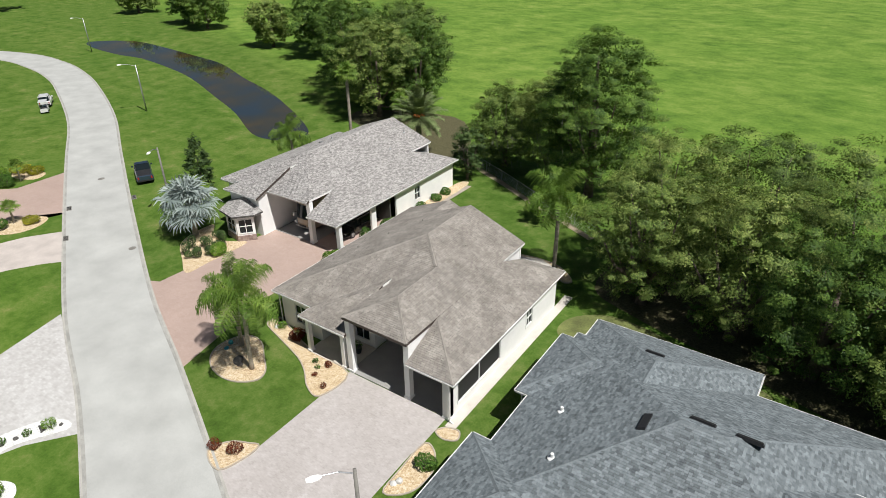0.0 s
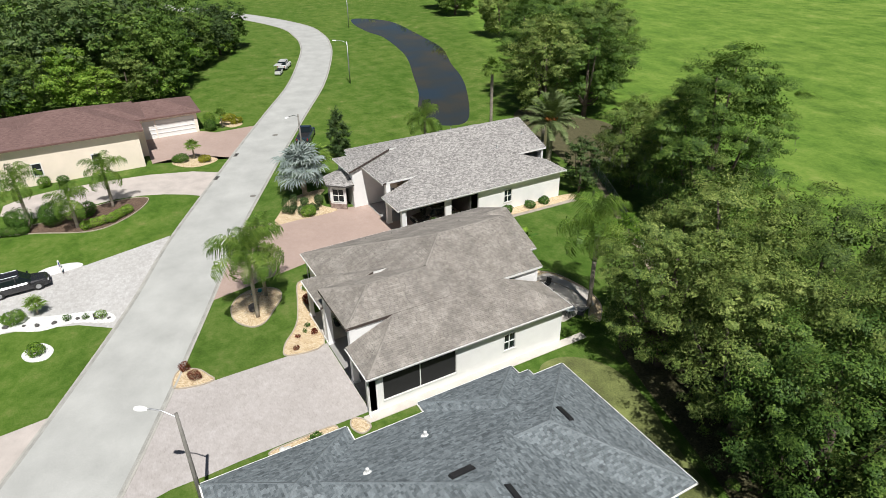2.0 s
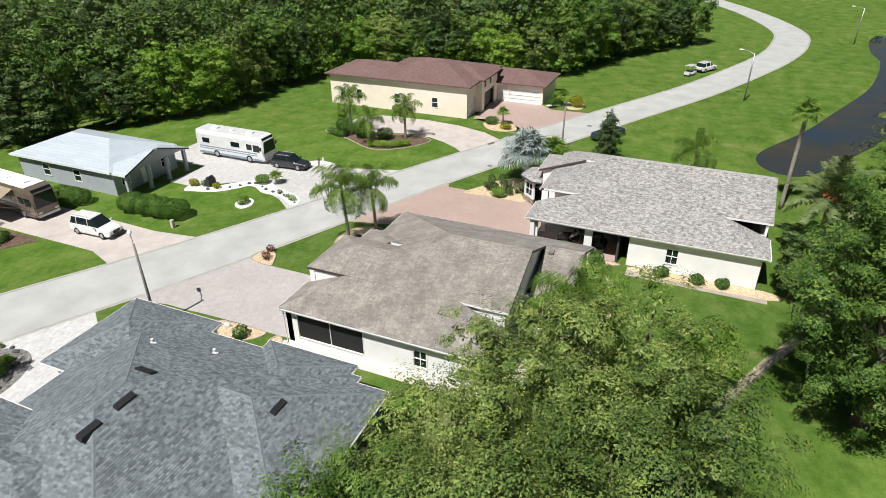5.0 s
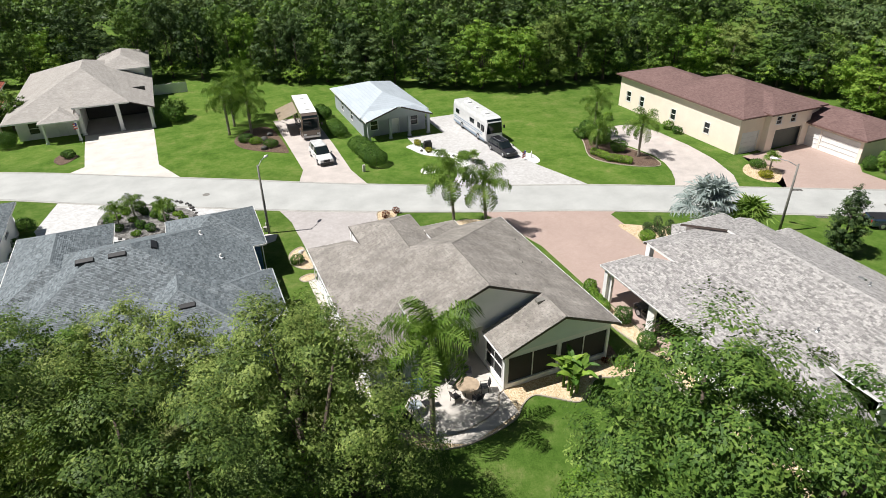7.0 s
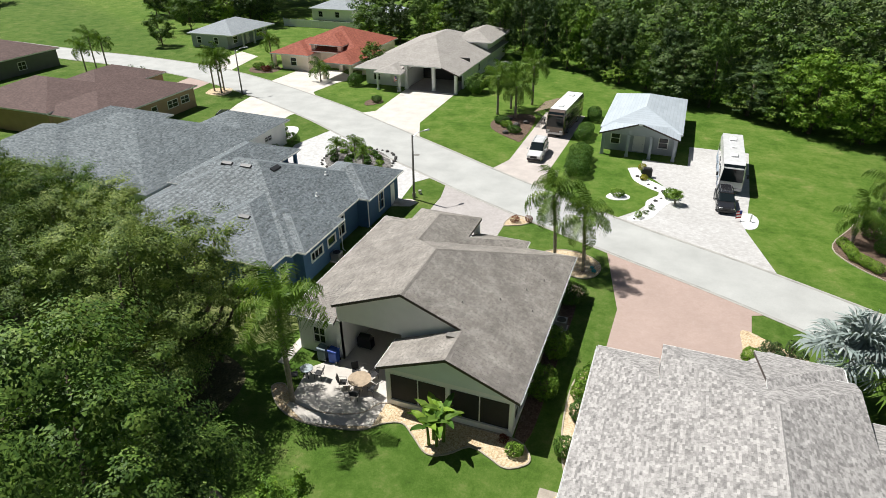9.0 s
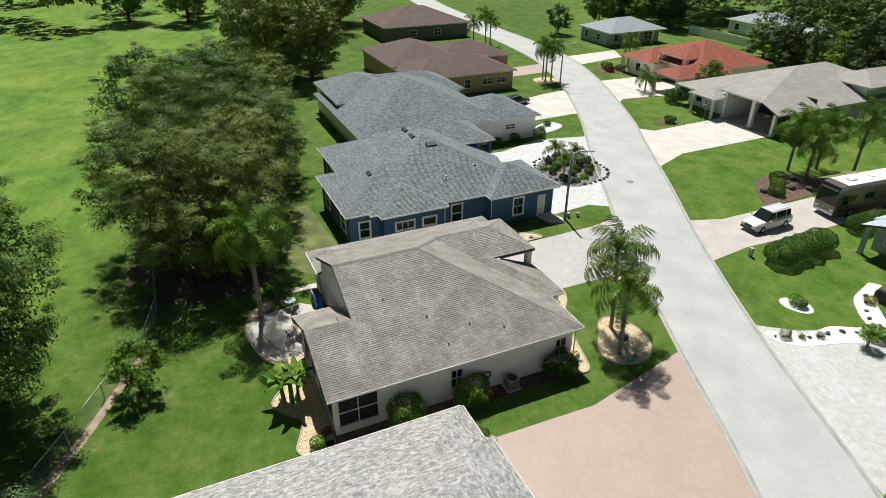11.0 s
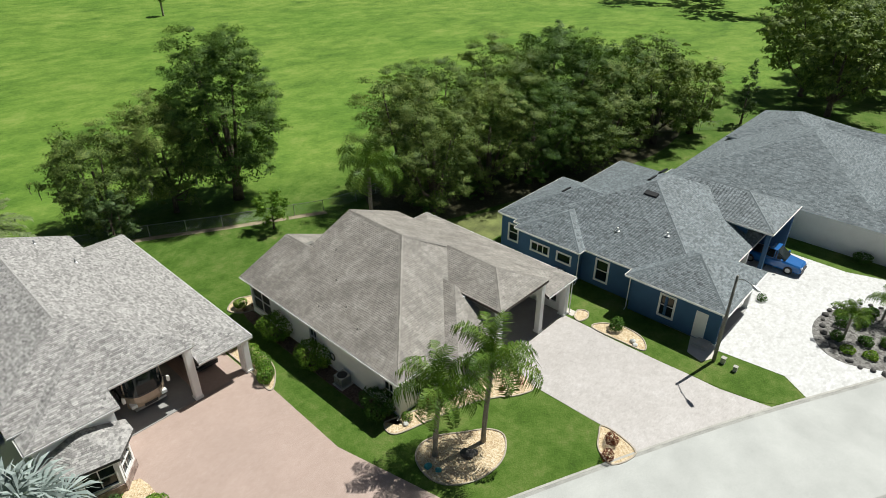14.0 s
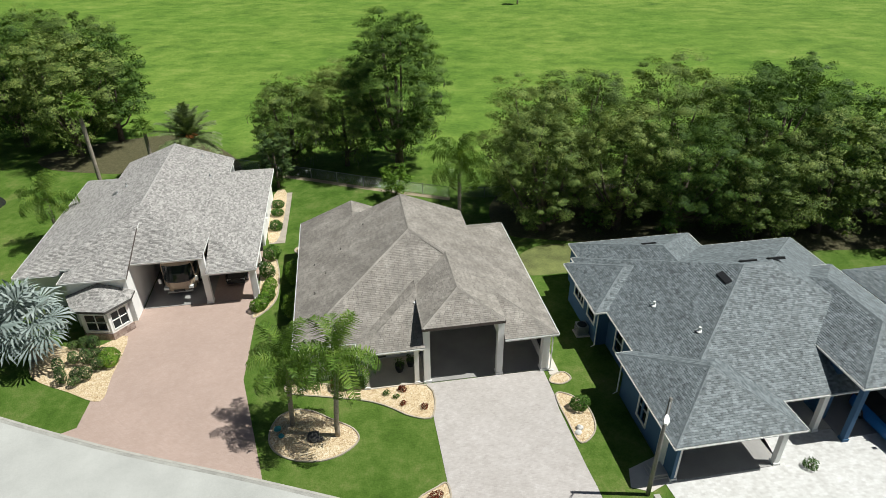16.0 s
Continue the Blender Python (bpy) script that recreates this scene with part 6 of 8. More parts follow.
for i in range(7):
    kinds.append(tree("tree", "leafy tree at the wood's edge", front[i][0], front[i][1], 10.5, 4.1, 300 + i, base=0.03, lobes=24, size=0.29, area=22, material=(WOOD_LEAF, DEEP_LEAF, DEEP_LEAF, WOOD_LEAF, OAK_LEAF, DEEP_LEAF, LIME_LEAF)[i], lobe=(0.22, 0.44), trunk=0.25, group="trees at the wood's edge", stems=4))
CLEARING = (57, 85, -128, -94)
front = [q for q in front if not (CLEARING[0] < q[0] < CLEARING[1] and CLEARING[2] < q[1] < CLEARING[3])]
back = [q for q in back if not (CLEARING[0] < q[0] < CLEARING[1] and CLEARING[2] < q[1] < CLEARING[3])]
for i, (x, y, h, r) in enumerate(front[7:]):
    pick = (0, 3, 4, 6, 6, 0, 5)[i % 7] if x < -22 else (0, 1, 2, 3, 5, 1, 6)[i % 7]
    copy_thing(kinds[pick], pose(x, y, 0, 0, 0, rngw.uniform(0, 360)) @ Matrix.Diagonal((r / 4.1, r / 4.1, h / 10.5, 1)))
under = [(x + rngw.uniform(-1.5, 1.5), y + rngw.uniform(-1.5, 1.5), rngw.uniform(2.2, 4.5), rngw.uniform(1.4, 2.4)) for x, y, h, r in front for _ in range(2)]
far_woods("undergrowth", "bright green undergrowth at the foot of the wood", [(x, y, h, r) for x, y, h, r in under], 322, size=0.3, area=15, material=LIME_LEAF)
far_woods("woodland", "dense dark green wood behind the houses opposite", [q for i, q in enumerate(back) if i % 6], 320, material=DEEP_LEAF)
far_woods("woodland", "lighter green crowns rising from the dark wood", [(x, y, h * rngw.uniform(0.95, 1.2), r * 0.85) for x, y, h, r in back[::6]], 319)
far_woods("understorey", "dark understorey bushes beneath the oaks", [(x, 15.5 - 0.13 * (x - 14) + rngw.uniform(-4.5, 4.0), rngw.uniform(1.2, 3.2), rngw.uniform(0.9, 1.8)) for x in np.linspace(11, 58, 46)], 323, size=0.24, area=22, material=SHRUB_LEAF)
EAST = [(74, -9, 14, 6), (82, -3, 15, 7), (90, -10, 14, 6.5), (98, -4, 15, 7), (106, -14, 14, 6.5), (112, -6, 14, 7), (121, -14, 14, 7), (118, -24, 13, 6), (130, -30, 13, 7), (134, -10, 13, 7), (145, 6, 13, 7), (152, 20, 14, 7), (148, 34, 13, 7), (160, 44, 14, 8), (172, 52, 14, 8), (150, 60, 13, 7),
        (188, 62, 14, 8), (200, 50, 14, 8), (170, 20, 14, 8), (160, 0, 14, 8), (210, 74, 14, 8)]
for i, (x, y, h, r) in enumerate(EAST[:12]):
    tree("oak", "broad dark oak at the edge of the pasture", x, y, h, r, 340 + i, base=0.14, lobes=22, size=0.4, area=12, trunk=0.4, group="oaks along the pasture")
ring = [(230 * math.cos(a) * rngw.uniform(0.95, 1.3), 40 + 210 * math.sin(a) * rngw.uniform(0.95, 1.25), rngw.uniform(11, 15), rngw.uniform(6, 9)) for a in np.linspace(-0.7, 3.4, 110)]
far_woods("distant_woodland", "distant line of dark trees round the pasture", EAST[12:] + ring, 321, size=1.3, area=1.9, material=OAK_LEAF)
palm("fan", 45.4, 139, 4.5, "lone cabbage palm out in the pasture", 250, 24, 1.2, 0.25, -60, 75)
for i, (x, y, h, r) in enumerate([(71, -43.5, 3.6, 1.8), (94, -73.9, 6.5, 2.8), (100.2, -90.6, 7.5, 4.2), (16.2, -61.5, 3.0, 1.7), (37.8, -66, 5.5, 2.6)]):
    tree("tree", "small garden tree on the grass down the street", x, y, h, r, 260 + i, base=0.15, lobes=14, size=0.28, area=34, material=WOOD_LEAF, trunk=0.14)


# ---- planting beds ----
def bed(name, pts, material, label, rim=None, top=0.035, smooth=4):
    out = arc_smooth(ccw(pts), smooth)
    slab(name, out, top, material, label, "planting bed")
    if rim:
        edging(name + "_edging", out, top, rim, "low curved concrete edging round a planting bed", 0.09, 0.05)


def rock(x, y, r, seed, material, label="rounded boulder", group="boulders", z=0.0):
    rng = np.random.default_rng(seed)
    bm = bmesh.new()
    bmesh.ops.create_icosphere(bm, subdivisions=2, radius=1.0)
    sx, sy, sz = r * rng.uniform(0.8, 1.2), r * rng.uniform(0.7, 1.1), r * rng.uniform(0.55, 0.8)
    for v in bm.verts:
        k = 1 + 0.22 * noise.noise(v.co * 1.3 + Vector((seed, 0, 0)))
        v.co = Vector((v.co.x * sx * k, v.co.y * sy * k, v.co.z * sz * k + sz * 0.55))
    me = bpy.data.meshes.new("boulder")
    bm.to_mesh(me)
    bm.free()
    me.materials.append(material)
    ob = new("boulder", me)
    ob.matrix_world = pose(x, y, z, 0, 0, rng.uniform(0, 360))
    return tagged(ob, label, "boulder", group)


EDGE = plain("bed_edging", (0.4, 0.345, 0.275), 0.9, vary=0.15, scale=2)
ROCK = plain("boulder_stone", (0.085, 0.08, 0.075), 0.9, vary=0.2, scale=4, fine=25, bumps=0.6)
ROCK_W = plain("white_rock", (0.6, 0.59, 0.56), 0.85, vary=0.12, scale=4, fine=25, bumps=0.5)
bed("front_bed", [(-10.3, -6.2), (-10.4, -7.3), (-8.0, -8.1), (-5.4, -8.9), (-3.9, -9.7), (-2.5, -10.8), (-1.15, -11.0), (-1.15, -8.2), (-5.4, -7.7), (-9.3, -6.4)], STONE_BED, "bed of tan river stone along the house front", EDGE)
bed("palm_island", [(-11.3, -11.0), (-10.9, -9.6), (-9.9, -9.0), (-8.7, -9.3), (-7.5, -10.2), (-6.2, -11.2), (-5.9, -12.2), (-6.9, -13.1), (-8.2, -13.4), (-9.7, -13.1), (-10.9, -12.2)], STONE_BED, "kidney-shaped island of tan river stone round two palms", EDGE)
bed("corner_bed", [(-1.15, -16.2), (-1.1, -17.3), (-1.7, -18.8), (-3.4, -18.2), (-2.9, -17.0), (-1.8, -16.4)], STONE_BED, "small corner bed of tan stone beside the drive", EDGE)
bed("side_bed", [(7.1, -10.5), (8.1, -10.8), (8.8, -12.2), (8.5, -13.9), (7.3, -14.7), (7.1, -13.0)], STONE_BED, "tan stone bed beside the drive", EDGE)
bed("port_bed", [(7.45, -8.7), (8.3, -8.5), (8.6, -9.2), (7.8, -9.6), (7.1, -9.3)], STONE_BED, "tiny tan stone bed at the port corner", EDGE)
bed("back_bed", [(6.9, 11.5), (5.6, 12.8), (4.2, 13.4), (2.4, 13.5), (-0.3, 12.9), (-1.5, 11.9), (-2.6, 11.5), (-3.7, 12.3), (-4.9, 13.2), (-6.0, 12.8), (-7.1, 11.8), (-8.4, 12.2), (-9.5, 12.6), (-10.6, 11.8), (-10.3, 10.9), (-9.2, 10.3), (-5.6, 10.3), (-1.0, 10.2), (0.2, 11.6), (2.5, 12.4), (4.6, 12.3), (6.2, 11.0)], STONE_BED, "winding bed of tan stone behind the house", EDGE)
bed("west_bed", [(-9.3, 10.0), (-9.3, -5.6), (-10.2, -5.8), (-10.35, -2), (-10.3, 4), (-10.2, 9.6)], MULCH, "shady mulch bed along the white side wall")
bed("grey_house_bed", [(-28.6, 1.6), (-27.0, 0.5), (-24.6, -0.1), (-22.5, 0.9), (-22.4, -3.7), (-22.5, -6.0), (-24.9, -4.7), (-27.6, -3.0), (-28.6, -1.0)], STONE_BED, "tan stone bed with clipped shrubs beside the pink drive")
bed("strip_bed", [(-13.5, 1.7), (-12.8, 2.0), (-11.95, 3.4), (-11.7, 5.2), (-11.9, 8.6), (-12.6, 11.6), (-13.3, 12.0), (-13.3, 4.4)], STONE_BED, "curved tan stone strip with a clipped hedge", EDGE)
bed("wall_bed", [(-13.3, 14.5), (-12.2, 14.5), (-12.0, 24.3), (-13.3, 24.3)], STONE_BED, "tan stone strip along the white wall", top=0.06)
bed("grey_island", [(22.7, -23.6), (24.9, -26.2), (25.3, -29.0), (23.9, -31.6), (20.8, -31.2), (17.6, -29.2), (15.7, -25.8), (16.6, -23.6), (19.5, -22.6)], STONE_GREY, "oval island of dark grey stone with boulders and palms", None)
bed("lawn_strip", [(7.2, -8.6), (10.6, -10.6), (11.0, -16.0), (10.3, -19.5), (10.9, -21), (10.4, -24.2), (8.3, -23.6), (7.2, -20)], GRASS, "strip of mown lawn between two drives", None, top=0.02, smooth=3)
bed("white_bed", [(-11.0, -35.6), (-11.2, -34.4), (-12.0, -32.0), (-13.7, -30.3), (-15.0, -29.2), (-13.8, -26.9), (-13.7, -24.5), (-12.3, -22.0), (-13.2, -21.6), (-14.6, -22.8), (-15.8, -26.4), (-16.9, -28.8), (-15.3, -31.2), (-13.2, -33.2), (-12.6, -35.9)], STONE_WHITE, "winding bed of white stone beside a paver drive")
bed("white_ring", [(-9.6, -26.4), (-10.6, -25.9), (-11.8, -26.5), (-12.0, -27.4), (-11.0, -28.0), (-9.9, -27.5)], STONE_WHITE, "ring of white stone round a low shrub")
bed("white_tip", [(-23.3, -23.6), (-24.3, -24.0), (-24.6, -26.0), (-23.9, -27.2), (-22.9, -26.4)], STONE_WHITE, "small bed of white stone with a garden ornament")
bed("oval_bed", [(-34.4, -31.6), (-33.0, -27.5), (-30.7, -22.9), (-31.2, -20.2), (-33.6, -17.6), (-36.4, -16.4), (-37.4, -18.8), (-36.8, -22.8), (-35.4, -26.2), (-35.2, -31.4)], MULCH, "planted oval with palms and hedges before a cream house", EDGE)
bed("cream_bed", [(-48.2, -9.6), (-45.2, -7.0), (-43.6, -8.6), (-44.0, -11.0), (-46.6, -12.4)], STONE_BED, "stone bed with shrubs beside a wide drive")
bed("cream_bed_far", [(-62.8, -1.4), (-58.4, -0.6), (-57.4, -2.6), (-60.6, -3.6)], STONE_BED, "stone bed with golden shrubs at the street")
bed("rv_bed", [(3.4, -41), (4.6, -40.6), (8.6, -44), (9.4, -48), (7, -51.5), (4, -51)], MULCH, "mulch bed with palms beside a parked motorhome")
bed("street_bed", [(28.6, -50.6), (30.2, -48.0), (31.4, -50.0), (30.4, -52.4)], MULCH, "small mulch bed at a lawn corner")
bed("red_bed", [(56.6, -60.8), (60.4, -60.0), (62.6, -63.0), (60.2, -65.8), (56.8, -64.6)], MULCH, "round mulch bed with bright plants")
bed("n3_bed", [(33.2, -30.4), (36.0, -31.8), (36.8, -34.6), (34.8, -35.4), (33.4, -33.2)], STONE_WHITE, "white stone bed on a front lawn")
bed("n4_bed", [(55.2, -45.4), (58.8, -45.2), (59.6, -48.4), (56.4, -49.2)], STONE_BED, "stone bed round three palms")
# litter patch whose dark colour includes the shade below the crowns
slab("shade_soil", arc_smooth([(9, 11.5), (13, 9.4), (20, 7.4), (30, 4.4), (38, 3), (46, 2.5), (56, 5), (60, 14), (46, 18), (34, 19), (22, 20.5), (13, 21.5), (9, 17)], 4), 0.012, SHADED_SOIL, "bare leaf litter under the oaks, coloured dark for their shade", "ground cover")
slab("dry_lawn", arc_smooth([(9.2, 3.9), (9.0, 6.4), (11.4, 8.4), (15.0, 8.2), (18.6, 6.9), (23.5, 5.6), (23.0, 4.2), (18.0, 3.9), (13.0, 3.6)], 5), 0.014, plain("dry_grass", (0.135, 0.155, 0.047), 0.95, vary=0.3, scale=0.55, fine=9.0, bumps=0.5, dist=0.03), "dry straw-coloured lawn in the oaks' edge", "ground cover")
slab("pond_soil", arc_smooth([(-26, 32), (-18, 31), (-20, 38), (-28, 46), (-42, 42), (-40, 36)], 4), 0.012, SHADED_SOIL, "bare brown ground under trees", "ground cover")
slab("fence_soil", [(-18.4, 31.6), (-9.2, 27.0), (-3.7, 23.9), (-0.2, 22.1), (5.2, 19.4), (5.4, 20.1), (0.1, 22.8), (-3.5, 24.6), (-9.1, 27.8), (-18.2, 32.4)], 0.01, plain("dry_soil", (0.3, 0.25, 0.17), 0.95, vary=0.25, scale=1.4, fine=20), "strip of dry pale soil along the chain-link fence", "ground cover")
slab("door_pad", [(9.3, -17.0), (11.2, -16.4), (11.2, -18.2), (9.9, -18.7), (8.9, -18.2)], 0.05, PATIO, "square concrete pad at a side door", "path")

# ---- shrubs ----
k = 400
for x, y, r, h, m, label in [
    (-9.9, 6.0, 1.35, 2.0, LIME_LEAF, "loose light green shrub against a white wall"), (-9.95, 1.4, 1.35, 1.95, LIME_LEAF, "loose light green shrub against a white wall"),
    (-9.9, -5.2, 1.25, 1.7, SHRUB_LEAF, "dark green round shrub at the house corner"), (-9.0, -7.0, 0.42, 0.6, LIME_LEAF, "small clipped green ball shrub"),
    (-7.0, -7.3, 0.6, 0.9, RED_LEAF, "bronze-red shrub in tan stone"), (-3.3, -9.0, 0.22, 0.3, SHRUB_LEAF, "tiny green plant in tan stone"), (-3.9, -8.6, 0.25, 0.35, SHRUB_LEAF, "tiny green plant in tan stone"),
    (-2.9, -9.7, 0.22, 0.3, RED_LEAF, "tiny red plant in tan stone"), (-1.6, -10.2, 0.26, 0.32, RED_LEAF, "tiny red plant in tan stone"), (-2.8, -8.4, 0.3, 0.4, RED_LEAF, "tiny red plant in tan stone"),
    (-3.3, -17.75, 0.42, 0.7, RED_LEAF, "bronze-red mound shrub at the drive corner"), (-1.95, -17.3, 0.48, 0.7, RED_LEAF, "bronze-red mound shrub at the drive corner"),
    (8.2, -11.9, 0.68, 0.9, SHRUB_LEAF, "round dark green shrub beside the drive"), (-9.6, 11.4, 0.6, 0.75, LIME_LEAF, "clipped round light green shrub"), (-8.8, 10.7, 0.35, 0.4, RED_LEAF, "small dark red plant"),
    (-12.5, 10.4, 0.8, 1.3, SHRUB_LEAF, "clipped dark green ball shrub"), (-12.7, 7.4, 0.7, 1.5, SHRUB_LEAF, "clipped dark green ball shrub"), (-12.6, 16.0, 0.7, 0.9, SHRUB_LEAF, "clipped round green shrub"), (-12.6, 19.0, 0.65, 0.8, SHRUB_LEAF, "clipped round green shrub"), (-12.7, 21.0, 0.65, 0.8, SHRUB_LEAF, "clipped round green shrub"),
    (-22.9, -2.2, 0.85, 1.1, LIME_LEAF, "clipped bright green round shrub"),
    (-16.0, -28.6, 0.9, 1.0, LIME_LEAF, "spiky light green shrub in white stone"), (-10.7, -27.0, 0.75, 0.8, LIME_LEAF, "low light green shrub in a white ring"), (-12.5, -35.4, 0.6, 0.8, YELLOW_LEAF, "golden shrub in white stone"), (-13.0, -32.6, 0.5, 0.6, YELLOW_LEAF, "golden shrub in white stone"),
    (-12.9, -34.2, 0.5, 0.7, SHRUB_LEAF, "green shrub in white stone"), (-14.4, -24.9, 0.35, 0.45, SHRUB_LEAF, "small green plant in white stone"), (-13.3, -22.5, 0.45, 0.7, LIME_LEAF, "upright green plant in white stone"), (-13.9, -23.6, 0.3, 0.4, SHRUB_LEAF, "small green plant in white stone"),
    (-46.5, -11.2, 1.1, 1.0, SHRUB_LEAF, "grey-green mounded shrub before the cream house"), (-45.0, -8.6, 0.9, 0.8, YELLOW_LEAF, "golden shrub in a stone bed"), (-61.0, -2.2, 1.2, 1.1, YELLOW_LEAF, "golden shrub at the street"), (-59.0, -1.4, 1.0, 1.0, YELLOW_LEAF, "golden shrub at the street"),
    (-57.6, -5.4, 0.9, 1.6, SHRUB_LEAF, "tall green shrub at the garage corner"), (-59.8, -5.0, 0.9, 2.0, LIME_LEAF, "tall green shrub at the garage corner"), (-46.3, -26.6, 0.8, 1.2, LIME_LEAF, "green shrub against the cream wall"), (-46.2, -24.6, 0.7, 1.0, SHRUB_LEAF, "green shrub against the cream wall"),
    (-34.6, -28.4, 1.4, 2.3, SHRUB_LEAF, "dense green shrub in the planted oval"), (-34.4, -25.6, 1.5, 2.4, SHRUB_LEAF, "dense green shrub in the planted oval"), (-34.9, -22.6, 1.1, 1.5, SHRUB_LEAF, "dense green shrub in the planted oval"), (-41.2, -33.4, 0.7, 1.2, LIME_LEAF, "green shrub on the lawn"),
    (16.6, -60.2, 1.7, 2.4, SHRUB_LEAF, "large dark round shrub beside the port"), (29.6, -50.4, 0.9, 1.0, SHRUB_LEAF, "clipped round green shrub"), (37.4, -58.0, 1.4, 2.2, SHRUB_LEAF, "large dark shrub at the house corner"),
    (58.2, -61.6, 1.0, 1.0, RED_LEAF, "red-leaved shrub in a round bed"), (60.4, -62.6, 1.2, 1.2, LIME_LEAF, "light green shrub in a round bed"), (58.4, -64.0, 1.1, 1.0, SHRUB_LEAF, "green shrub in a round bed"),
    (35.6, -33.4, 0.6, 0.7, SHRUB_LEAF, "green shrub in white stone"), (34.2, -31.6, 0.5, 0.6, LIME_LEAF, "green shrub in white stone"), (31.9, -26.0, 0.8, 1.0, SHRUB_LEAF, "dark shrub against a white wall"), (31.8, -23.0, 0.8, 0.9, SHRUB_LEAF, "dark shrub against a white wall"), (31.8, -29.6, 1.0, 1.4, SHRUB_LEAF, "dark shrub at a house corner"),
    (5.2, -43.4, 1.0, 1.0, SHRUB_LEAF, "green shrub under palms"), (8.0, -47.0, 1.1, 1.0, SHRUB_LEAF, "green shrub under palms"), (6.8, -45.4, 0.9, 0.9, LIME_LEAF, "green shrub under palms"), (19.6, -18.6, 0.45, 0.5, SHRUB_LEAF, "small dark green mound plant"),
]:
    k += 1
    shrub(x, y, r, h, k, label, m, size=0.09 if r < 0.5 else 0.13, area=90 if r < 0.5 else 75)
for i, (x, y) in enumerate([(-25.9, -0.1), (-25.1, -0.1), (-24.3, -0.5), (-23.6, -1.2), (-25.3, -1.8), (-24.4, -2.0), (-24.1, -1.3), (-23.4, -2.7), (-25.9, -2.8), (-24.7, -3.2), (-23.9, -3.6), (-25.4, -3.8), (-24.6, -4.1)]):
    shrub(x, y, 0.45, 0.55 + 0.35 * (i % 3), 470 + i, "clipped cushion of dark green leaves on bare stems", DEEP_LEAF, 0.1, 90, "cushion shrubs", z=0.15)
for i, (x, y) in enumerate([(17.2, -25.4), (18.4, -28.0), (21.4, -30.0), (23.6, -28.6), (23.2, -25.6), (20.2, -24.2), (22.0, -27.4), (19.0, -26.2), (20.8, -28.6), (17.6, -26.8), (19.8, -27.4), (21.2, -25.4), (22.6, -29.6), (19.6, -29.2), (24.2, -27.4), (21.6, -23.9), (18.2, -24.4)]):
    shrub(x, y, 0.55, 0.45 + 0.2 * (i % 3), 500 + i, "low green plant among grey stones", LIME_LEAF if i % 3 == 0 else SHRUB_LEAF, 0.14, 75, "island plants")
palm("queen", 18.8, -24.8, 1.8, "small feathery palm among grey stones", 520, 13, 0.62, 0.09, -20, 75, group="island palms")
palm("queen", 21.8, -28.4, 1.2, "small feathery palm among grey stones", 521, 13, 0.62, 0.09, -20, 75, group="island palms")
palm("queen", 23.2, -26.4, 1.5, "small feathery palm among grey stones", 526, 13, 0.62, 0.09, -20, 75, group="island palms")
palm("fan", -16.6, -27.0, 0.5, "low spiky palm in white stone", 522, 14, 0.7, 0.1, -5, 75)
palm("fan", -46.6, -9.6, 1.4, "small palm in a stone bed", 523, 14, 0.8, 0.1, -20, 75)
palm("fan", -58.2, -3.6, 1.6, "small palm beside the garage", 524, 14, 0.9, 0.1, -20, 75)
hedge([(-5.5, -31.2), (-5.2, -34.8), (-4.8, -38.6)], 2.6, 1.9, 530, "thick clipped green hedge along the drive")
hedge([(-4.2, -43.5), (-4.0, -47.5)], 2.0, 1.6, 531, "thick clipped green hedge along the drive")
hedge([(-4.2, -52.0), (-4.0, -55.0)], 1.8, 1.6, 532, "thick clipped green hedge along the drive")
hedge([(-13.2, 2.5), (-12.75, 3.0), (-12.4, 3.9), (-12.3, 5.0), (-12.35, 6.2)], 0.95, 1.0, 533, "curved clipped bright green hedge", LIME_LEAF)
hedge([(-33.9, -30.6), (-33.2, -27.8)], 0.9, 0.9, 534, "clipped hedge round the planted oval")
hedge([(-31.5, -22.8), (-31.9, -20.4), (-33.9, -18.2)], 0.9, 0.9, 535, "clipped hedge round the planted oval", LIME_LEAF)
rr = np.random.default_rng(12)
for i in range(34):
    a = 2 * math.pi * i / 34
    rock(20.5 + 4.6 * math.cos(a) * (1 + 0.05 * rr.uniform(-1, 1)), -27.0 + 4.0 * math.sin(a) + 0.3 * math.cos(a), rr.uniform(0.15, 0.27), 600 + i, ROCK, "dark grey boulder edging the planted island", "island boulders")
for i, u in enumerate(np.linspace(0, 1, 13)):
    p = arc_smooth([(-12.2, -33.2), (-13.9, -30.9), (-15.6, -29.2), (-14.5, -26.6), (-14.2, -24.4), (-13.0, -22.0)], 12, closed=False)
    q = p[int(u * (len(p) - 1))]
    rock(q[0], q[1], rr.uniform(0.14, 0.24), 640 + i, ROCK, "small dark boulder on white stone", "bed boulders")
for i, (x, y, r) in enumerate([(-8.6, -11.6, 0.4), (-8.2, -11.8, 0.25), (-9.4, -7.2, 0.25), (7.6, -13.6, 0.28), (7.4, -13.9, 0.2), (6.2, -42.6, 0.5), (7.4, -48.6, 0.5), (4.6, -47.8, 0.45), (5.6, -46.2, 0.5)]):
    rock(x, y, r, 660 + i, ROCK_W if i in (2, 3, 4) else ROCK, "weathered garden boulder in a planting bed", "garden boulders")


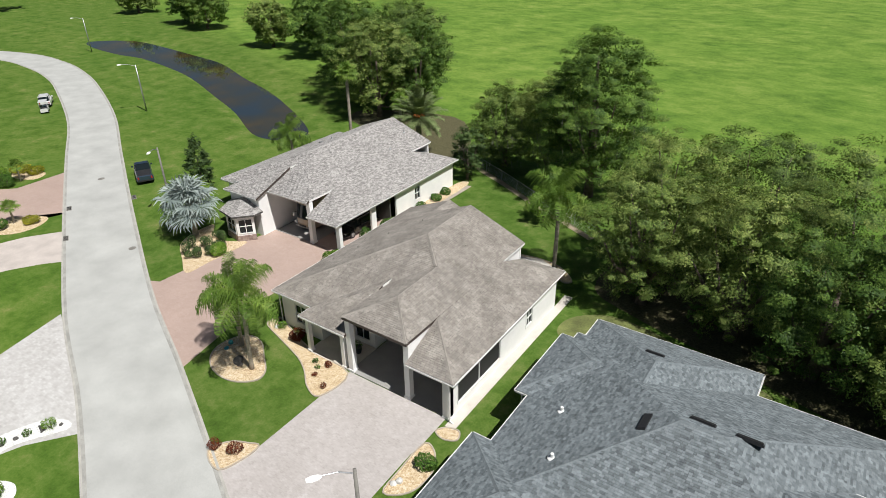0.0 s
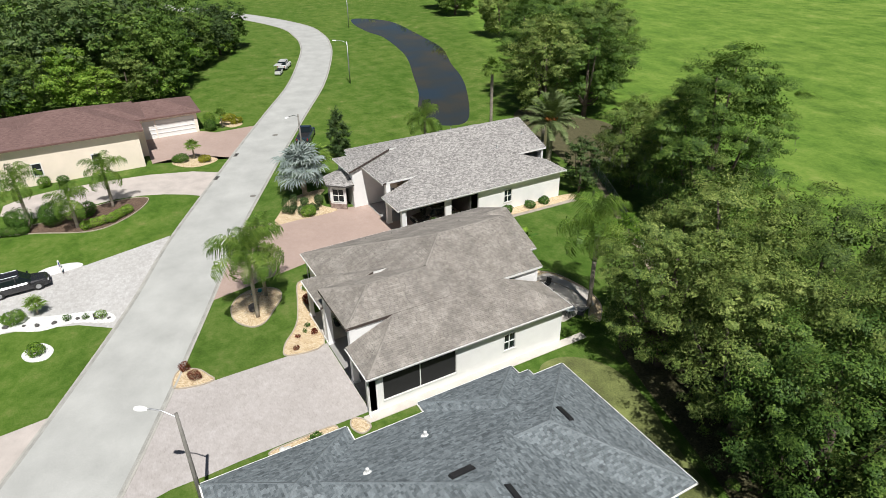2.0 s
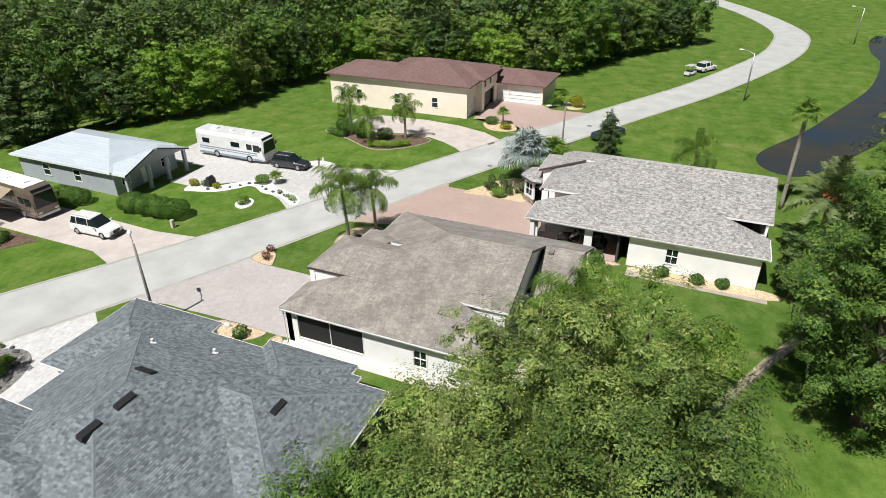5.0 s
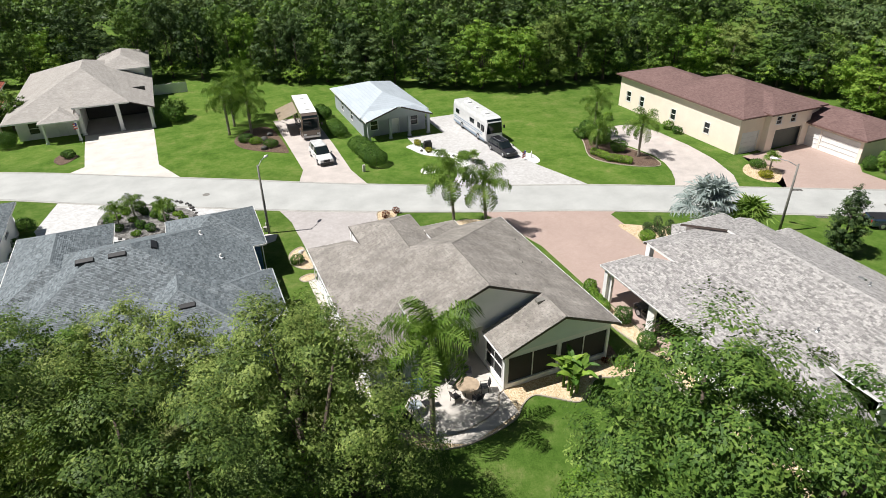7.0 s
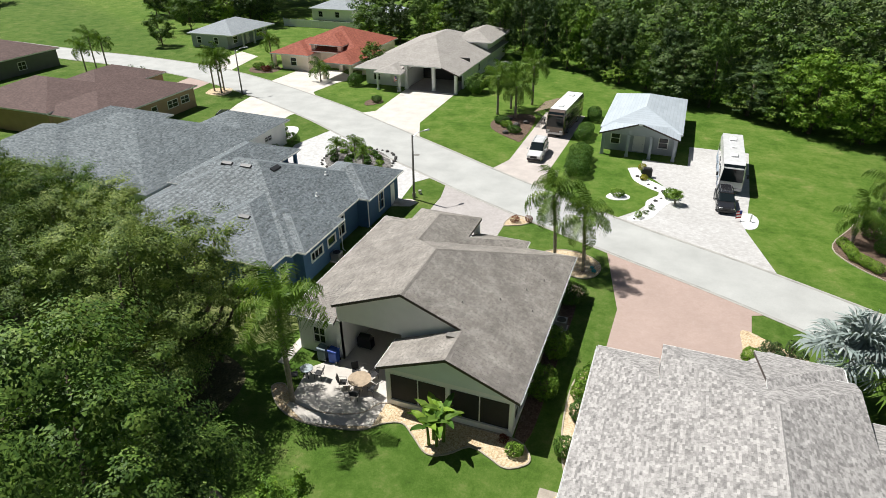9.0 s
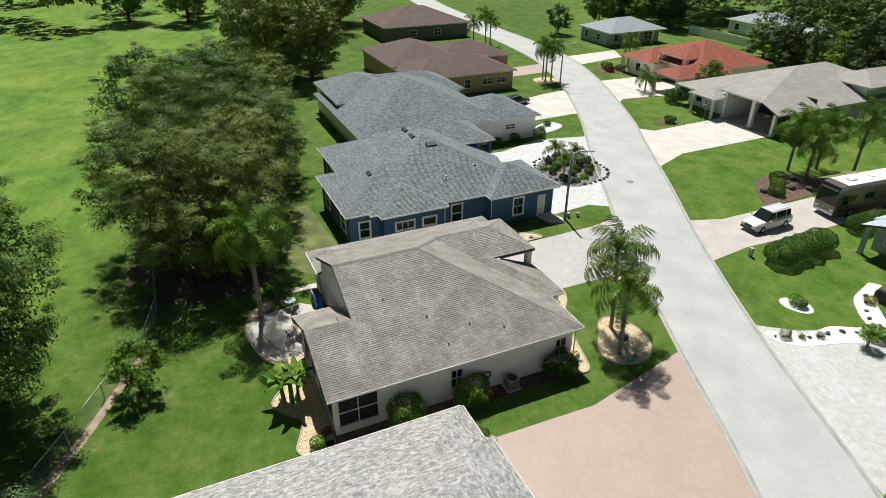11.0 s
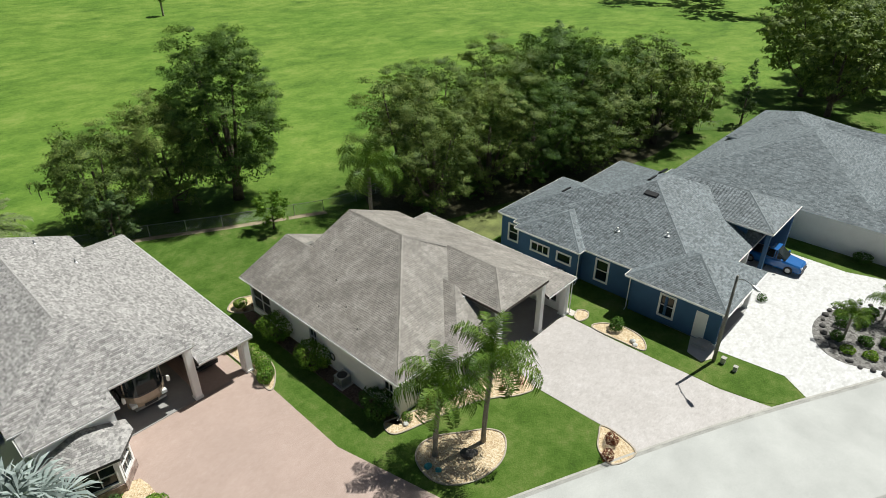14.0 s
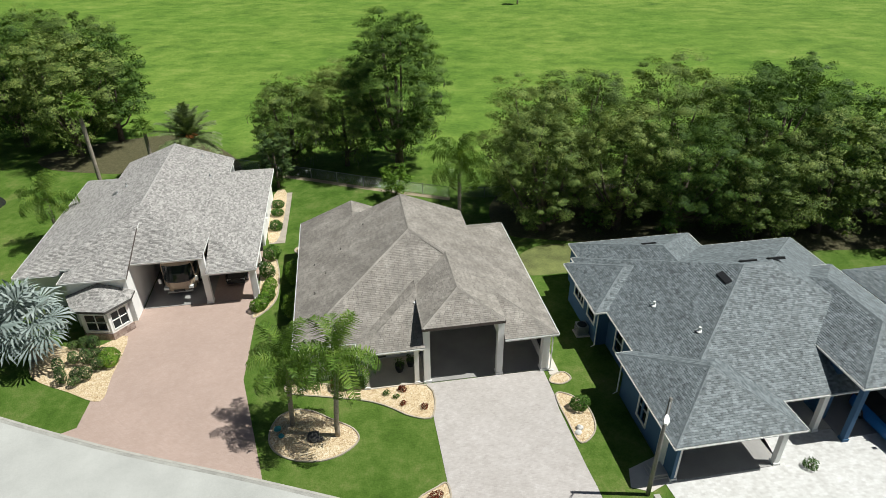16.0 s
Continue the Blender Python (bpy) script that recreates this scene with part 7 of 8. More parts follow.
# ---- banana clump behind the screened room ----
def banana(x, y):
    t = thing("banana_plant", x, y, 0, "lush banana plant with broad paddle leaves behind the house", "banana plant")
    rng = np.random.default_rng(700)
    for i in range(6):
        a = i * 1.05 + rng.uniform(-0.2, 0.2)
        s = Shape()
        reach = 0.15 if i == 0 else rng.uniform(0.35, 0.6)
        bx, by, top = math.cos(a) * reach, math.sin(a) * reach, rng.uniform(1.1, 1.9)
        s.tube([(bx, by, -0.1), (bx * 1.2, by * 1.2, top)], [0.11, 0.07], 7)
        part("stem", s, PALM_LEAF, t)
        for j in range(5):
            b = a + rng.uniform(-0.5, 0.5) + j * 1.257
            lift, ln = rng.uniform(0.75, 1.35), rng.uniform(1.2, 1.75)
            d = Vector((math.cos(b), math.sin(b), 0))
            sd = Vector((-d.y, d.x, 0))
            o = Vector((bx * 1.2, by * 1.2, top - 0.1))
            m = Shape()
            prev = None
            wide, sag = rng.uniform(0.2, 0.3), rng.uniform(0.35, 0.75)
            for q in range(9):
                u = q / 8
                c = o + d * ln * u * math.cos(lift * (1 - u * 0.5)) + Vector((0, 0, ln * (math.sin(lift) * u * 1.1 - sag * u * u)))
                w = wide * math.sin(math.pi * min(1, 0.06 + u * 0.94)) ** 0.7 * rng.uniform(0.8, 1.1) + 0.01
                row = (c - sd * w + Vector((0, 0, 0.09)), c, c + sd * w + Vector((0, 0, 0.09)))
                if prev:
                    m.poly([prev[0], prev[1], row[1], row[0]])
                    m.poly([prev[1], prev[2], row[2], row[1]])
                prev = row
            part("leaf", m, (PALM_LEAF, SHRUB_LEAF, LIME_LEAF)[(i + j) % 3], t)
    return t


banana(-5.0, 12.0)


# ---- street lamps ----
def street_lamp(x, y, h, arm, label, wood=True):
    """A tapered pole, a short bracket and a lamp head that leans over the street."""
    t = thing("street_lamp", x, y, 0, label, "street lamp", "street lamps")
    s = Shape()
    s.tube([(0, 0, -0.3), (0, 0, h * 0.5), (0, 0, h)], [0.13, 0.11, 0.085], 10)
    part("pole", s, POLE if wood else METAL, t, smooth=True)
    a = Vector((arm[0], arm[1], 0))
    s = Shape()
    s.tube([(0, 0, h - 0.25), tuple(a * 0.5 + Vector((0, 0, h + 0.12))), tuple(a + Vector((0, 0, h + 0.2)))], 0.035, 7)
    b = part("bracket", s, METAL, t, "grey metal bracket")
    d = a.normalized()
    sd = Vector((-d.y, d.x, 0))
    s = Shape()
    rows = []
    for u, w, z in ((0.0, 0.06, 0.0), (0.15, 0.13, 0.05), (0.45, 0.17, 0.07), (0.7, 0.1, 0.03)):
        c = a + d * u + Vector((0, 0, h + 0.2))
        rows.append([c - sd * w - Vector((0, 0, 0.06)), c + sd * w - Vector((0, 0, 0.06)), c + sd * w * 0.6 + Vector((0, 0, z)), c - sd * w * 0.6 + Vector((0, 0, z))])
    for p, q in zip(rows, rows[1:]):
        for i in range(4):
            j = (i + 1) % 4
            s.poly([p[i], p[j], q[j], q[i]])
    s.poly(rows[0])
    s.poly(rows[-1][::-1])
    part("lamp_head", s, TRIM, b, "white lamp head")
    return t


street_lamp(9.6, -18.8, 7.2, (-0.8, -1.15), "tall weathered street lamp pole beside a drive")
street_lamp(-35.6, 1.6, 7.0, (1.0, -1.4), "tall street lamp beside a dark juniper")
street_lamp(-72.2, 22.2, 7.4, (-1.0, -1.6), "tall pale street lamp on the grass by the pond", False)
street_lamp(-127.3, 43.8, 7.4, (-0.8, -1.6), "tall pale street lamp beyond the pond", False)
street_lamp(52.6, -46.8, 7.2, (-0.8, -1.3), "tall street lamp on a front lawn")


# ---- chain-link fence at the back ----
def fence(pts, h=1.2):
    t = thing("fence", pts[0][0], pts[0][1], 0, "galvanised chain-link fence between lawn and pasture", "fence")
    t.matrix_world = Matrix.Identity(4)
    for (x0, y0), (x1, y1) in zip(pts, pts[1:]):
        L = math.hypot(x1 - x0, y1 - y0)
        n = max(1, round(L / 3.0))
        for i in range(n):
            a, b = Vector((x0, y0, 0)).lerp(Vector((x1, y1, 0)), i / n), Vector((x0, y0, 0)).lerp(Vector((x1, y1, 0)), (i + 1) / n)
            s = Shape()
            s.tube([(a.x, a.y, -0.2), (a.x, a.y, h + 0.04)], 0.035, 7)
            part("post", s, METAL, t)
            s = Shape()
            s.tube([(a.x, a.y, h), (b.x, b.y, h)], 0.022, 6)
            part("rail", s, METAL, t)
            s = Shape()
            m = 14
            for j in range(-6, m):
                for up in (1, -1):
                    u0, u1 = j / m, (j + 6) / m
                    z0, z1 = (0.05, h - 0.02) if up > 0 else (h - 0.02, 0.05)
                    c0, c1 = max(0, u0), min(1, u1)
                    if c1 <= c0:
                        continue
                    f = lambda u: z0 + (z1 - z0) * (u - u0) / (u1 - u0)
                    p, q = a.lerp(b, c0), a.lerp(b, c1)
                    s.tube([(p.x, p.y, f(c0)), (q.x, q.y, f(c1))], 0.005, 3, False)
            part("chain_link", s, METAL, t)
    return t


fence([(-18.5, 32.6), (-9.4, 28.0), (-3.6, 24.7), (0.0, 22.9), (5.3, 20.2), (9.0, 19.4), (20.0, 19.2), (34.0, 15.5), (48.0, 8.0), (58.0, 0.0)])


# ---- vehicles ----
def wheel(parent, x, y, r, w):
    s = Shape()
    s.tube([(x, y - w / 2, r), (x, y - w / 2 + 0.03, r), (x, y + w / 2 - 0.03, r), (x, y + w / 2, r)], [r * 0.92, r, r, r * 0.92], 18)
    ob = part("wheel", s, RUBBER, parent)
    s = Shape()
    side = 1 if y > 0 else -1
    s.tube([(x, y + side * (w / 2 - 0.02), r), (x, y + side * (w / 2 + 0.012), r)], [r * 0.62, r * 0.55], 14)
    part("rim", s, METAL, ob, "silver alloy rim")


def loft(rows, material, name, parent, label=""):
    """A body through cross-sections (x, half width at foot, half width at top, z0, z1), with softened shoulders."""
    s, rings = Shape(), []
    for x, w0, w1, z0, z1 in rows:
        m = (z1 - z0) * 0.18
        ring = [(x, -w0 * 0.96, z0), (x, -w0, z0 + m), (x, -(w0 * 0.4 + w1 * 0.6), z1 - m), (x, -w1 * 0.9, z1), (x, w1 * 0.9, z1), (x, w0 * 0.4 + w1 * 0.6, z1 - m), (x, w0, z0 + m), (x, w0 * 0.96, z0)]
        rings.append(ring)
    for p, q in zip(rings, rings[1:]):
        for i in range(8):
            j = (i + 1) % 8
            s.poly([p[i], q[i], q[j], p[j]])
    s.poly(rings[0])
    s.poly(rings[-1][::-1])
    return part(name, s, material, parent, label)


def block(name, a, b, material, parent, label=""):
    s = Shape()
    s.box(a, b)
    return part(name, s, material, parent, label)


LIGHT_W, LIGHT_R = plain("headlight_lens", (0.7, 0.72, 0.72), 0.15, vary=0.03), plain("tail_lens", (0.35, 0.02, 0.02), 0.2, vary=0.05)


def car(x, y, turn, paint, label, L=4.8, W=1.9, H=1.75, pickup=False, category="car", z=0.03):
    """A car or pickup that faces +x in its own frame: body, glasshouse, roof, bumpers, lights, mirrors, wheels."""
    t = thing("car" if not pickup else "pickup_truck", x, y, z, label, category, turn=turn)
    h, w = L / 2, W / 2
    belt = H * 0.58
    loft([(-h, w * 0.86, w * 0.8, 0.45, belt * 0.92), (-h + 0.12, w * 0.97, w * 0.9, 0.32, belt), (-h * 0.4, w, w * 0.93, 0.28, belt), (h * 0.38, w, w * 0.93, 0.28, belt), (h * 0.45, w, w * 0.9, 0.28, belt * 0.98), (h - 0.2, w * 0.95, w * 0.82, 0.32, belt * 0.86), (h, w * 0.84, w * 0.7, 0.42, belt * 0.74)], paint, "body", t)
    back = -h + 0.25 if not pickup else -h * 0.18
    loft([(back, w * 0.86, w * 0.74, belt, belt + 0.04), (back + 0.28, w * 0.87, w * 0.74, belt, H - 0.06), (h * 0.12, w * 0.87, w * 0.74, belt, H - 0.05), (h * 0.46, w * 0.84, w * 0.7, belt - 0.03, belt + 0.02)], GLASS, "cabin_glass", t, "dark tinted windows")
    loft([(back + 0.22, w * 0.74, w * 0.7, H - 0.09, H - 0.02), (0, w * 0.75, w * 0.7, H - 0.08, H), (h * 0.15, w * 0.74, w * 0.68, H - 0.09, H - 0.02)], paint, "roof", t)
    for px in (back + 0.9, h * 0.0 if not pickup else h * 0.1):
        for sy in (1, -1):
            s = Shape()
            s.tube([(px, sy * w * 0.885, belt), (px, sy * w * 0.77, H - 0.06)], 0.05, 4)
            part("pillar", s, paint, t)
    if pickup:
        block("bed_liner", (-h + 0.12, -w * 0.8, belt - 0.02), (back - 0.05, w * 0.8, belt + 0.012), BLACK, t, "black bed liner")
    for sy in (1, -1):
        block("headlight", (h - 0.16, sy * w * 0.62 - 0.16, belt * 0.62), (h - 0.02, sy * w * 0.62 + 0.16, belt * 0.78), LIGHT_W, t)
        block("tail_light", (-h - 0.01, sy * w * 0.74 - 0.08, belt * 0.62), (-h + 0.1, sy * w * 0.74 + 0.08, belt * 0.9), LIGHT_R, t)
        block("mirror", (h * 0.34, sy * (w + 0.1) - 0.1, belt), (h * 0.4, sy * (w + 0.1) + 0.1, belt + 0.16), paint, t)
    block("front_bumper", (h - 0.1, -w * 0.8, 0.3), (h + 0.05, w * 0.8, 0.5), BLACK, t)
    block("rear_bumper", (-h - 0.06, -w * 0.84, 0.38), (-h + 0.1, w * 0.84, 0.56), BLACK, t)
    block("grille", (h - 0.06, -w * 0.4, 0.55), (h + 0.012, w * 0.4, belt * 0.76), BLACK, t)
    for sx in (-h * 0.6, h * 0.62):
        for sy in (1, -1):
            wheel(t, sx, sy * (w - 0.12), 0.37, 0.24)
    if not pickup:
        for sy in (1, -1):
            s = Shape()
            s.tube([(back + 0.4, sy * w * 0.6, H + 0.03), (h * 0.1, sy * w * 0.6, H + 0.03)], 0.02, 5)
            part("roof_rail", s, METAL, t)
    return t


WHITE_PAINT, BLACK_PAINT, BLUE_PAINT, TAN_PAINT, DARK_PAINT, BROWN_PAINT = (car_paint(n, c, m) for n, c, m in (("white_paint", (0.75, 0.75, 0.74), 0), ("black_paint", (0.03, 0.03, 0.033), 0.2), ("blue_paint", (0.02, 0.14, 0.42), 0.1), ("tan_paint", (0.45, 0.36, 0.26), 0.1), ("navy_paint", (0.03, 0.05, 0.08), 0.2), ("brown_paint", (0.16, 0.12, 0.095), 0.1)))
car(0.2, -36.0, 92, WHITE_PAINT, "white full-size SUV parked on a pale drive", 5.2, 2.0, 1.9)
car(-21.4, -28.4, 94, BLACK_PAINT, "black SUV parked behind a white motorhome", 4.7, 1.85, 1.65)
car(26.0, -17.2, -90, BLUE_PAINT, "bright blue pickup truck under the blue house's port", 5.2, 1.95, 1.85, True)
car(46.4, -34.6, -70, BLACK_PAINT, "black sedan on a pale drive", 4.7, 1.85, 1.5)
car(-46.6, 5.4, 152, DARK_PAINT, "dark blue pickup truck on the grass beside the street", 5.4, 1.95, 1.85, True)
car(-90.5, 15.4, 150, WHITE_PAINT, "white SUV parked on the grass beside the street", 4.7, 1.85, 1.75)
car(-15.2, 8.6, -90, BLACK_PAINT, "black car inside the low port of the grey-roofed house", 4.5, 1.8, 1.5, z=0.06)


def motorhome(x, y, turn, paint, label, L=10.2, W=2.5, H=3.35, stripe=None, awning=False, z=0.03, round_nose=False):
    """A class A motorhome that faces +x: body, windscreen, side windows, stripes, roof units, mirrors, wheels."""
    t = thing("motorhome", x, y, z, label, "motorhome", turn=turn)
    h, w = L / 2, W / 2
    if round_nose:
        h -= 0.75
        loft([(-h, w * 0.97, w * 0.93, 0.45, H - 0.1), (-h + 0.15, w, w * 0.97, 0.4, H), (h - 0.3, w, w * 0.97, 0.4, H), (h, w, w * 0.97, 0.42, H - 0.02)], paint, "body", t)
        rows = [(0.45, 0.5), (0.6, 0.68), (0.95, 0.72), (1.36, 0.66), (1.46, 0.63), (2.1, 0.5), (H - 0.45, 0.3), (H - 0.15, 0.1), (H - 0.03, -0.1)]

        def bow(i, zz, out):
            v = math.sin(i / 6 * math.pi / 2)
            return (h + out * (1 - abs(v) ** 3.5) - 0.02, v * w * (1 - 0.03 * max(0, zz - 1)), zz)
        for name, lo, hi, paint_of, words in (("nose", 0, 3, paint, ""), ("wiper_cowl", 3, 4, BLACK, "black strip under the windscreen"), ("windscreen", 4, 6, GLASS, "broad dark windscreen"), ("roof_cap", 6, 8, paint, "")):
            s = Shape()
            for (z0, o0), (z1, o1) in zip(rows[lo:hi], rows[lo + 1:hi + 1]):
                for i in range(-6, 6):
                    s.poly([bow(i, z0, o0), bow(i + 1, z0, o0), bow(i + 1, z1, o1), bow(i, z1, o1)])
            part(name, s, paint_of, t, words)
        for sy in (1, -1):
            s = Shape()
            s.tube([(h + 0.1, sy * w * 0.95, 1.75), (h + 0.35, sy * (w + 0.16), 1.62)], 0.03, 5)
            m = part("mirror_arm", s, BLACK, t)
            loft([(h + 0.25, 0.09, 0.07, 1.32, 1.68), (h + 0.42, 0.1, 0.08, 1.28, 1.7)], TRIM, "mirror", m, "white mirror housing").location.y += sy * (w + 0.2)
            block("headlight", (h + 0.2, sy * w * 0.78 - 0.22, 0.72), (h + 0.62, sy * w * 0.78 + 0.14, 0.94), LIGHT_W, t)
            block("window", (h - 1.3, sy * w - 0.02, 1.5), (h - 0.3, sy * w + 0.02, 2.4), GLASS, t)
            for sx in (h - 1.6, -h + 2.0):
                wheel(t, sx, sy * (w - 0.12), 0.48, 0.28)
        block("grille", (h + 0.6, -0.42, 0.56), (h + 0.715, 0.42, 0.74), BLACK, t)
        block("bumper", (h + 0.2, -w * 0.8, 0.4), (h + 0.6, w * 0.8, 0.56), METAL, t)
        return t
    loft([(-h, w * 0.97, w * 0.93, 0.45, H - 0.1), (-h + 0.15, w, w * 0.97, 0.4, H), (h - 0.9, w, w * 0.97, 0.4, H), (h - 0.25, w * 0.99, w * 0.94, 0.42, H - 0.1), (h, w * 0.94, w * 0.84, 0.5, H - 0.55)], paint, "body", t)
    s = Shape()
    s.poly([(h + 0.012, -w * 0.9, 1.4), (h + 0.012, w * 0.9, 1.4), (h + 0.012, w * 0.8, H - 0.58), (h + 0.012, -w * 0.8, H - 0.58)])
    s.poly([(h + 0.012, -w * 0.8, H - 0.58), (h + 0.012, w * 0.8, H - 0.58), (h - 0.22, w * 0.84, H - 0.14), (h - 0.22, -w * 0.84, H - 0.14)])
    part("windscreen", s, GLASS, t, "broad dark windscreen")
    for sy in (1, -1):
        y0, y1 = (sy * w - 0.02, sy * w + 0.02)
        y0, y1 = min(y0, y1), max(y0, y1)
        for x0, x1, z0, z1 in ((h - 1.5, h - 0.6, 1.55, 2.4), (h - 2.5, h - 1.7, 1.7, 2.4), (0.3, 1.6, 1.8, 2.4), (-h + 1.0, -h + 2.1, 1.8, 2.4)):
            block("window", (x0, y0, z0), (x1, y1, z1), GLASS, t)
        for i, (z0, z1) in enumerate(((1.25, 1.38), (0.9, 1.0))):
            block("stripe", (-h + 0.4, y0 * 0.999, z0 + 0.1 * i), (h - 1.0, y1 * 0.999, z1 + 0.1 * i), stripe or METAL, t, "long coloured side stripe")
        block("skirt", (-h + 0.2, y0 * 0.995, 0.36), (h - 0.4, y1 * 0.995, 0.62), stripe or METAL, t)
        s = Shape()
        s.tube([(h - 0.5, sy * w, 2.2), (h - 0.2, sy * (w + 0.25), 2.2)], 0.03, 5)
        m = part("mirror_arm", s, BLACK, t)
        block("mirror", (h - 0.25, sy * (w + 0.28) - 0.1, 1.9), (h - 0.12, sy * (w + 0.28) + 0.1, 2.3), BLACK, m)
        for sx in (h - 2.3, -h + 3.0):
            wheel(t, sx, sy * (w - 0.12), 0.48, 0.28)
        block("headlight", (h - 0.12, sy * w * 0.7 - 0.2, 0.78), (h + 0.012, sy * w * 0.7 + 0.2, 0.98), LIGHT_W, t)
    block("bumper", (h - 0.12, -w * 0.9, 0.42), (h + 0.06, w * 0.9, 0.7), METAL, t)
    for i, px in enumerate((-h * 0.55, -0.2, h * 0.5)):
        if i != 1:
            loft([(px - 0.45, 0.4, 0.32, H - 0.02, H + 0.2), (px + 0.45, 0.38, 0.28, H - 0.02, H + 0.16)], TRIM, "roof_unit", t, "white rooftop air conditioner")
        else:
            block("roof_vent", (px - 0.25, -0.25, H - 0.02), (px + 0.25, 0.25, H + 0.1), TRIM, t)
    if awning:
        s = Shape()
        for i in range(6):
            u, v = i / 6, (i + 1) / 6
            s.poly([(-3.2, -w - 2.6 * u, H - 0.35 - 0.95 * u), (2.4, -w - 2.6 * u, H - 0.35 - 0.95 * u), (2.4, -w - 2.6 * v, H - 0.35 - 0.95 * v), (-3.2, -w - 2.6 * v, H - 0.35 - 0.95 * v)])
        part("awning", s, TAN_PAINT, t, "unrolled tan awning")
        for px in (-3.1, 2.3):
            s = Shape()
            s.tube([(px, -w - 2.55, H - 1.28), (px, -w - 0.05, 1.0)], 0.025, 5)
            part("awning_arm", s, METAL, t)
    return t


STRIPE_BLUE, STRIPE_BROWN = plain("blue_grey_stripe", (0.2, 0.26, 0.33), 0.4), plain("brown_stripe", (0.12, 0.085, 0.065), 0.4)
motorhome(-21.9, -36.9, 90, WHITE_PAINT, "white motorhome with grey side stripes on a paver drive", 10.4, 2.5, 3.4, STRIPE_BLUE)
motorhome(-0.7, -48.6, 86, BROWN_PAINT, "brown and white motorhome with an awning", 10.6, 2.5, 3.5, STRIPE_BROWN, True)
block("roof_sheet", (-4.9, -1.1, 3.44), (4.2, 1.1, 3.53), TRIM, bpy.data.objects["motorhome.001"], "white rubber roof")
motorhome(-19.5, 8.75, -90, TAN_PAINT, "tan motorhome parked nose out inside the tall port", 6.6, 2.45, 3.2, STRIPE_BROWN, z=0.06, round_nose=True)


def golf_cart(x, y, turn):
    t = thing("golf_cart", x, y, 0, "small white golf cart on the grass", "golf cart", turn=turn)
    loft([(-1.2, 0.55, 0.5, 0.25, 0.75), (0.2, 0.58, 0.52, 0.25, 0.7), (1.2, 0.5, 0.42, 0.28, 0.85)], WHITE_PAINT, "body", t)
    block("seat", (-0.7, -0.5, 0.75), (-0.1, 0.5, 0.95), BLACK, t)
    block("canopy", (-1.0, -0.6, 1.8), (0.9, 0.6, 1.86), WHITE_PAINT, t)
    for sx in (-0.95, 0.85):
        for sy in (1, -1):
            s = Shape()
            s.tube([(sx, sy * 0.52, 0.7), (sx * 0.97, sy * 0.55, 1.82)], 0.025, 5)
            part("post", s, METAL, t)
    for sx in (-0.8, 0.8):
        for sy in (1, -1):
            wheel(t, sx, sy * 0.5, 0.25, 0.18)


golf_cart(-86.0, 13.0, 150)


# ---- patio furniture and small things ----
def round_table(x, y, r, label, top_mat):
    t = thing("patio_table", x, y, 0.05, label, "table")
    s = Shape()
    s.tube([(0, 0, 0.69), (0, 0, 0.7), (0, 0, 0.73), (0, 0, 0.74)], [r * 0.98, r, r, r * 0.98], 28)
    part("tabletop", s, top_mat, t)
    for i in range(4):
        a = math.pi / 4 + i * math.pi / 2
        s = Shape()
        s.tube([(math.cos(a) * r * 0.7, math.sin(a) * r * 0.7, 0), (math.cos(a) * r * 0.45, math.sin(a) * r * 0.45, 0.35), (math.cos(a) * r * 0.6, math.sin(a) * r * 0.6, 0.69)], 0.022, 6)
        part("leg", s, BLACK, t)
    return t


def patio_chair(x, y, turn):
    t = thing("patio_chair", x, y, 0.05, "black metal patio chair with a dark sling seat", "chair", "chairs round the patio tables", turn=turn)
    block("seat", (-0.24, -0.25, 0.42), (0.24, 0.25, 0.46), BLACK, t)
    s = Shape()
    s.poly([(-0.25, -0.24, 0.48), (-0.25, 0.24, 0.48), (-0.38, 0.24, 0.98), (-0.38, -0.24, 0.98)])
    s.poly([(-0.28, -0.24, 0.48), (-0.41, -0.24, 0.98), (-0.41, 0.24, 0.98), (-0.28, 0.24, 0.48)])
    s.poly([(-0.38, -0.24, 0.98), (-0.38, 0.24, 0.98), (-0.41, 0.24, 0.98), (-0.41, -0.24, 0.98)])
    part("backrest", s, BLACK, t)
    for sx in (-0.22, 0.22):
        for sy in (-0.24, 0.24):
            s = Shape()
            s.tube([(sx * 1.1, sy, 0), (sx, sy, 0.44)], 0.015, 5)
            part("leg", s, BLACK, t)
    for sy in (-0.26, 0.26):
        s = Shape()
        s.tube([(0.22, sy, 0.44), (0.22, sy, 0.65), (-0.3, sy, 0.66)], 0.016, 5)
        part("armrest", s, BLACK, t)
    return t


TABLE_TOP, GLASS_TOP = plain("stone_tabletop", (0.4, 0.31, 0.22), 0.4, vary=0.15), plain("pale_tabletop", (0.4, 0.45, 0.47), 0.2)
round_table(1.35, 9.5, 0.78, "round patio table with a tan stone top", TABLE_TOP)
for a in (20, 100, 165, 245, 310):
    patio_chair(1.35 + 1.12 * math.cos(radians(a)), 9.5 + 1.12 * math.sin(radians(a)), a + 180)
round_table(5.2, 9.8, 0.45, "small round patio table with a glass top", GLASS_TOP)
for a in (40, 190):
    patio_chair(5.2 + 0.85 * math.cos(radians(a)), 9.8 + 0.85 * math.sin(radians(a)), a + 180)


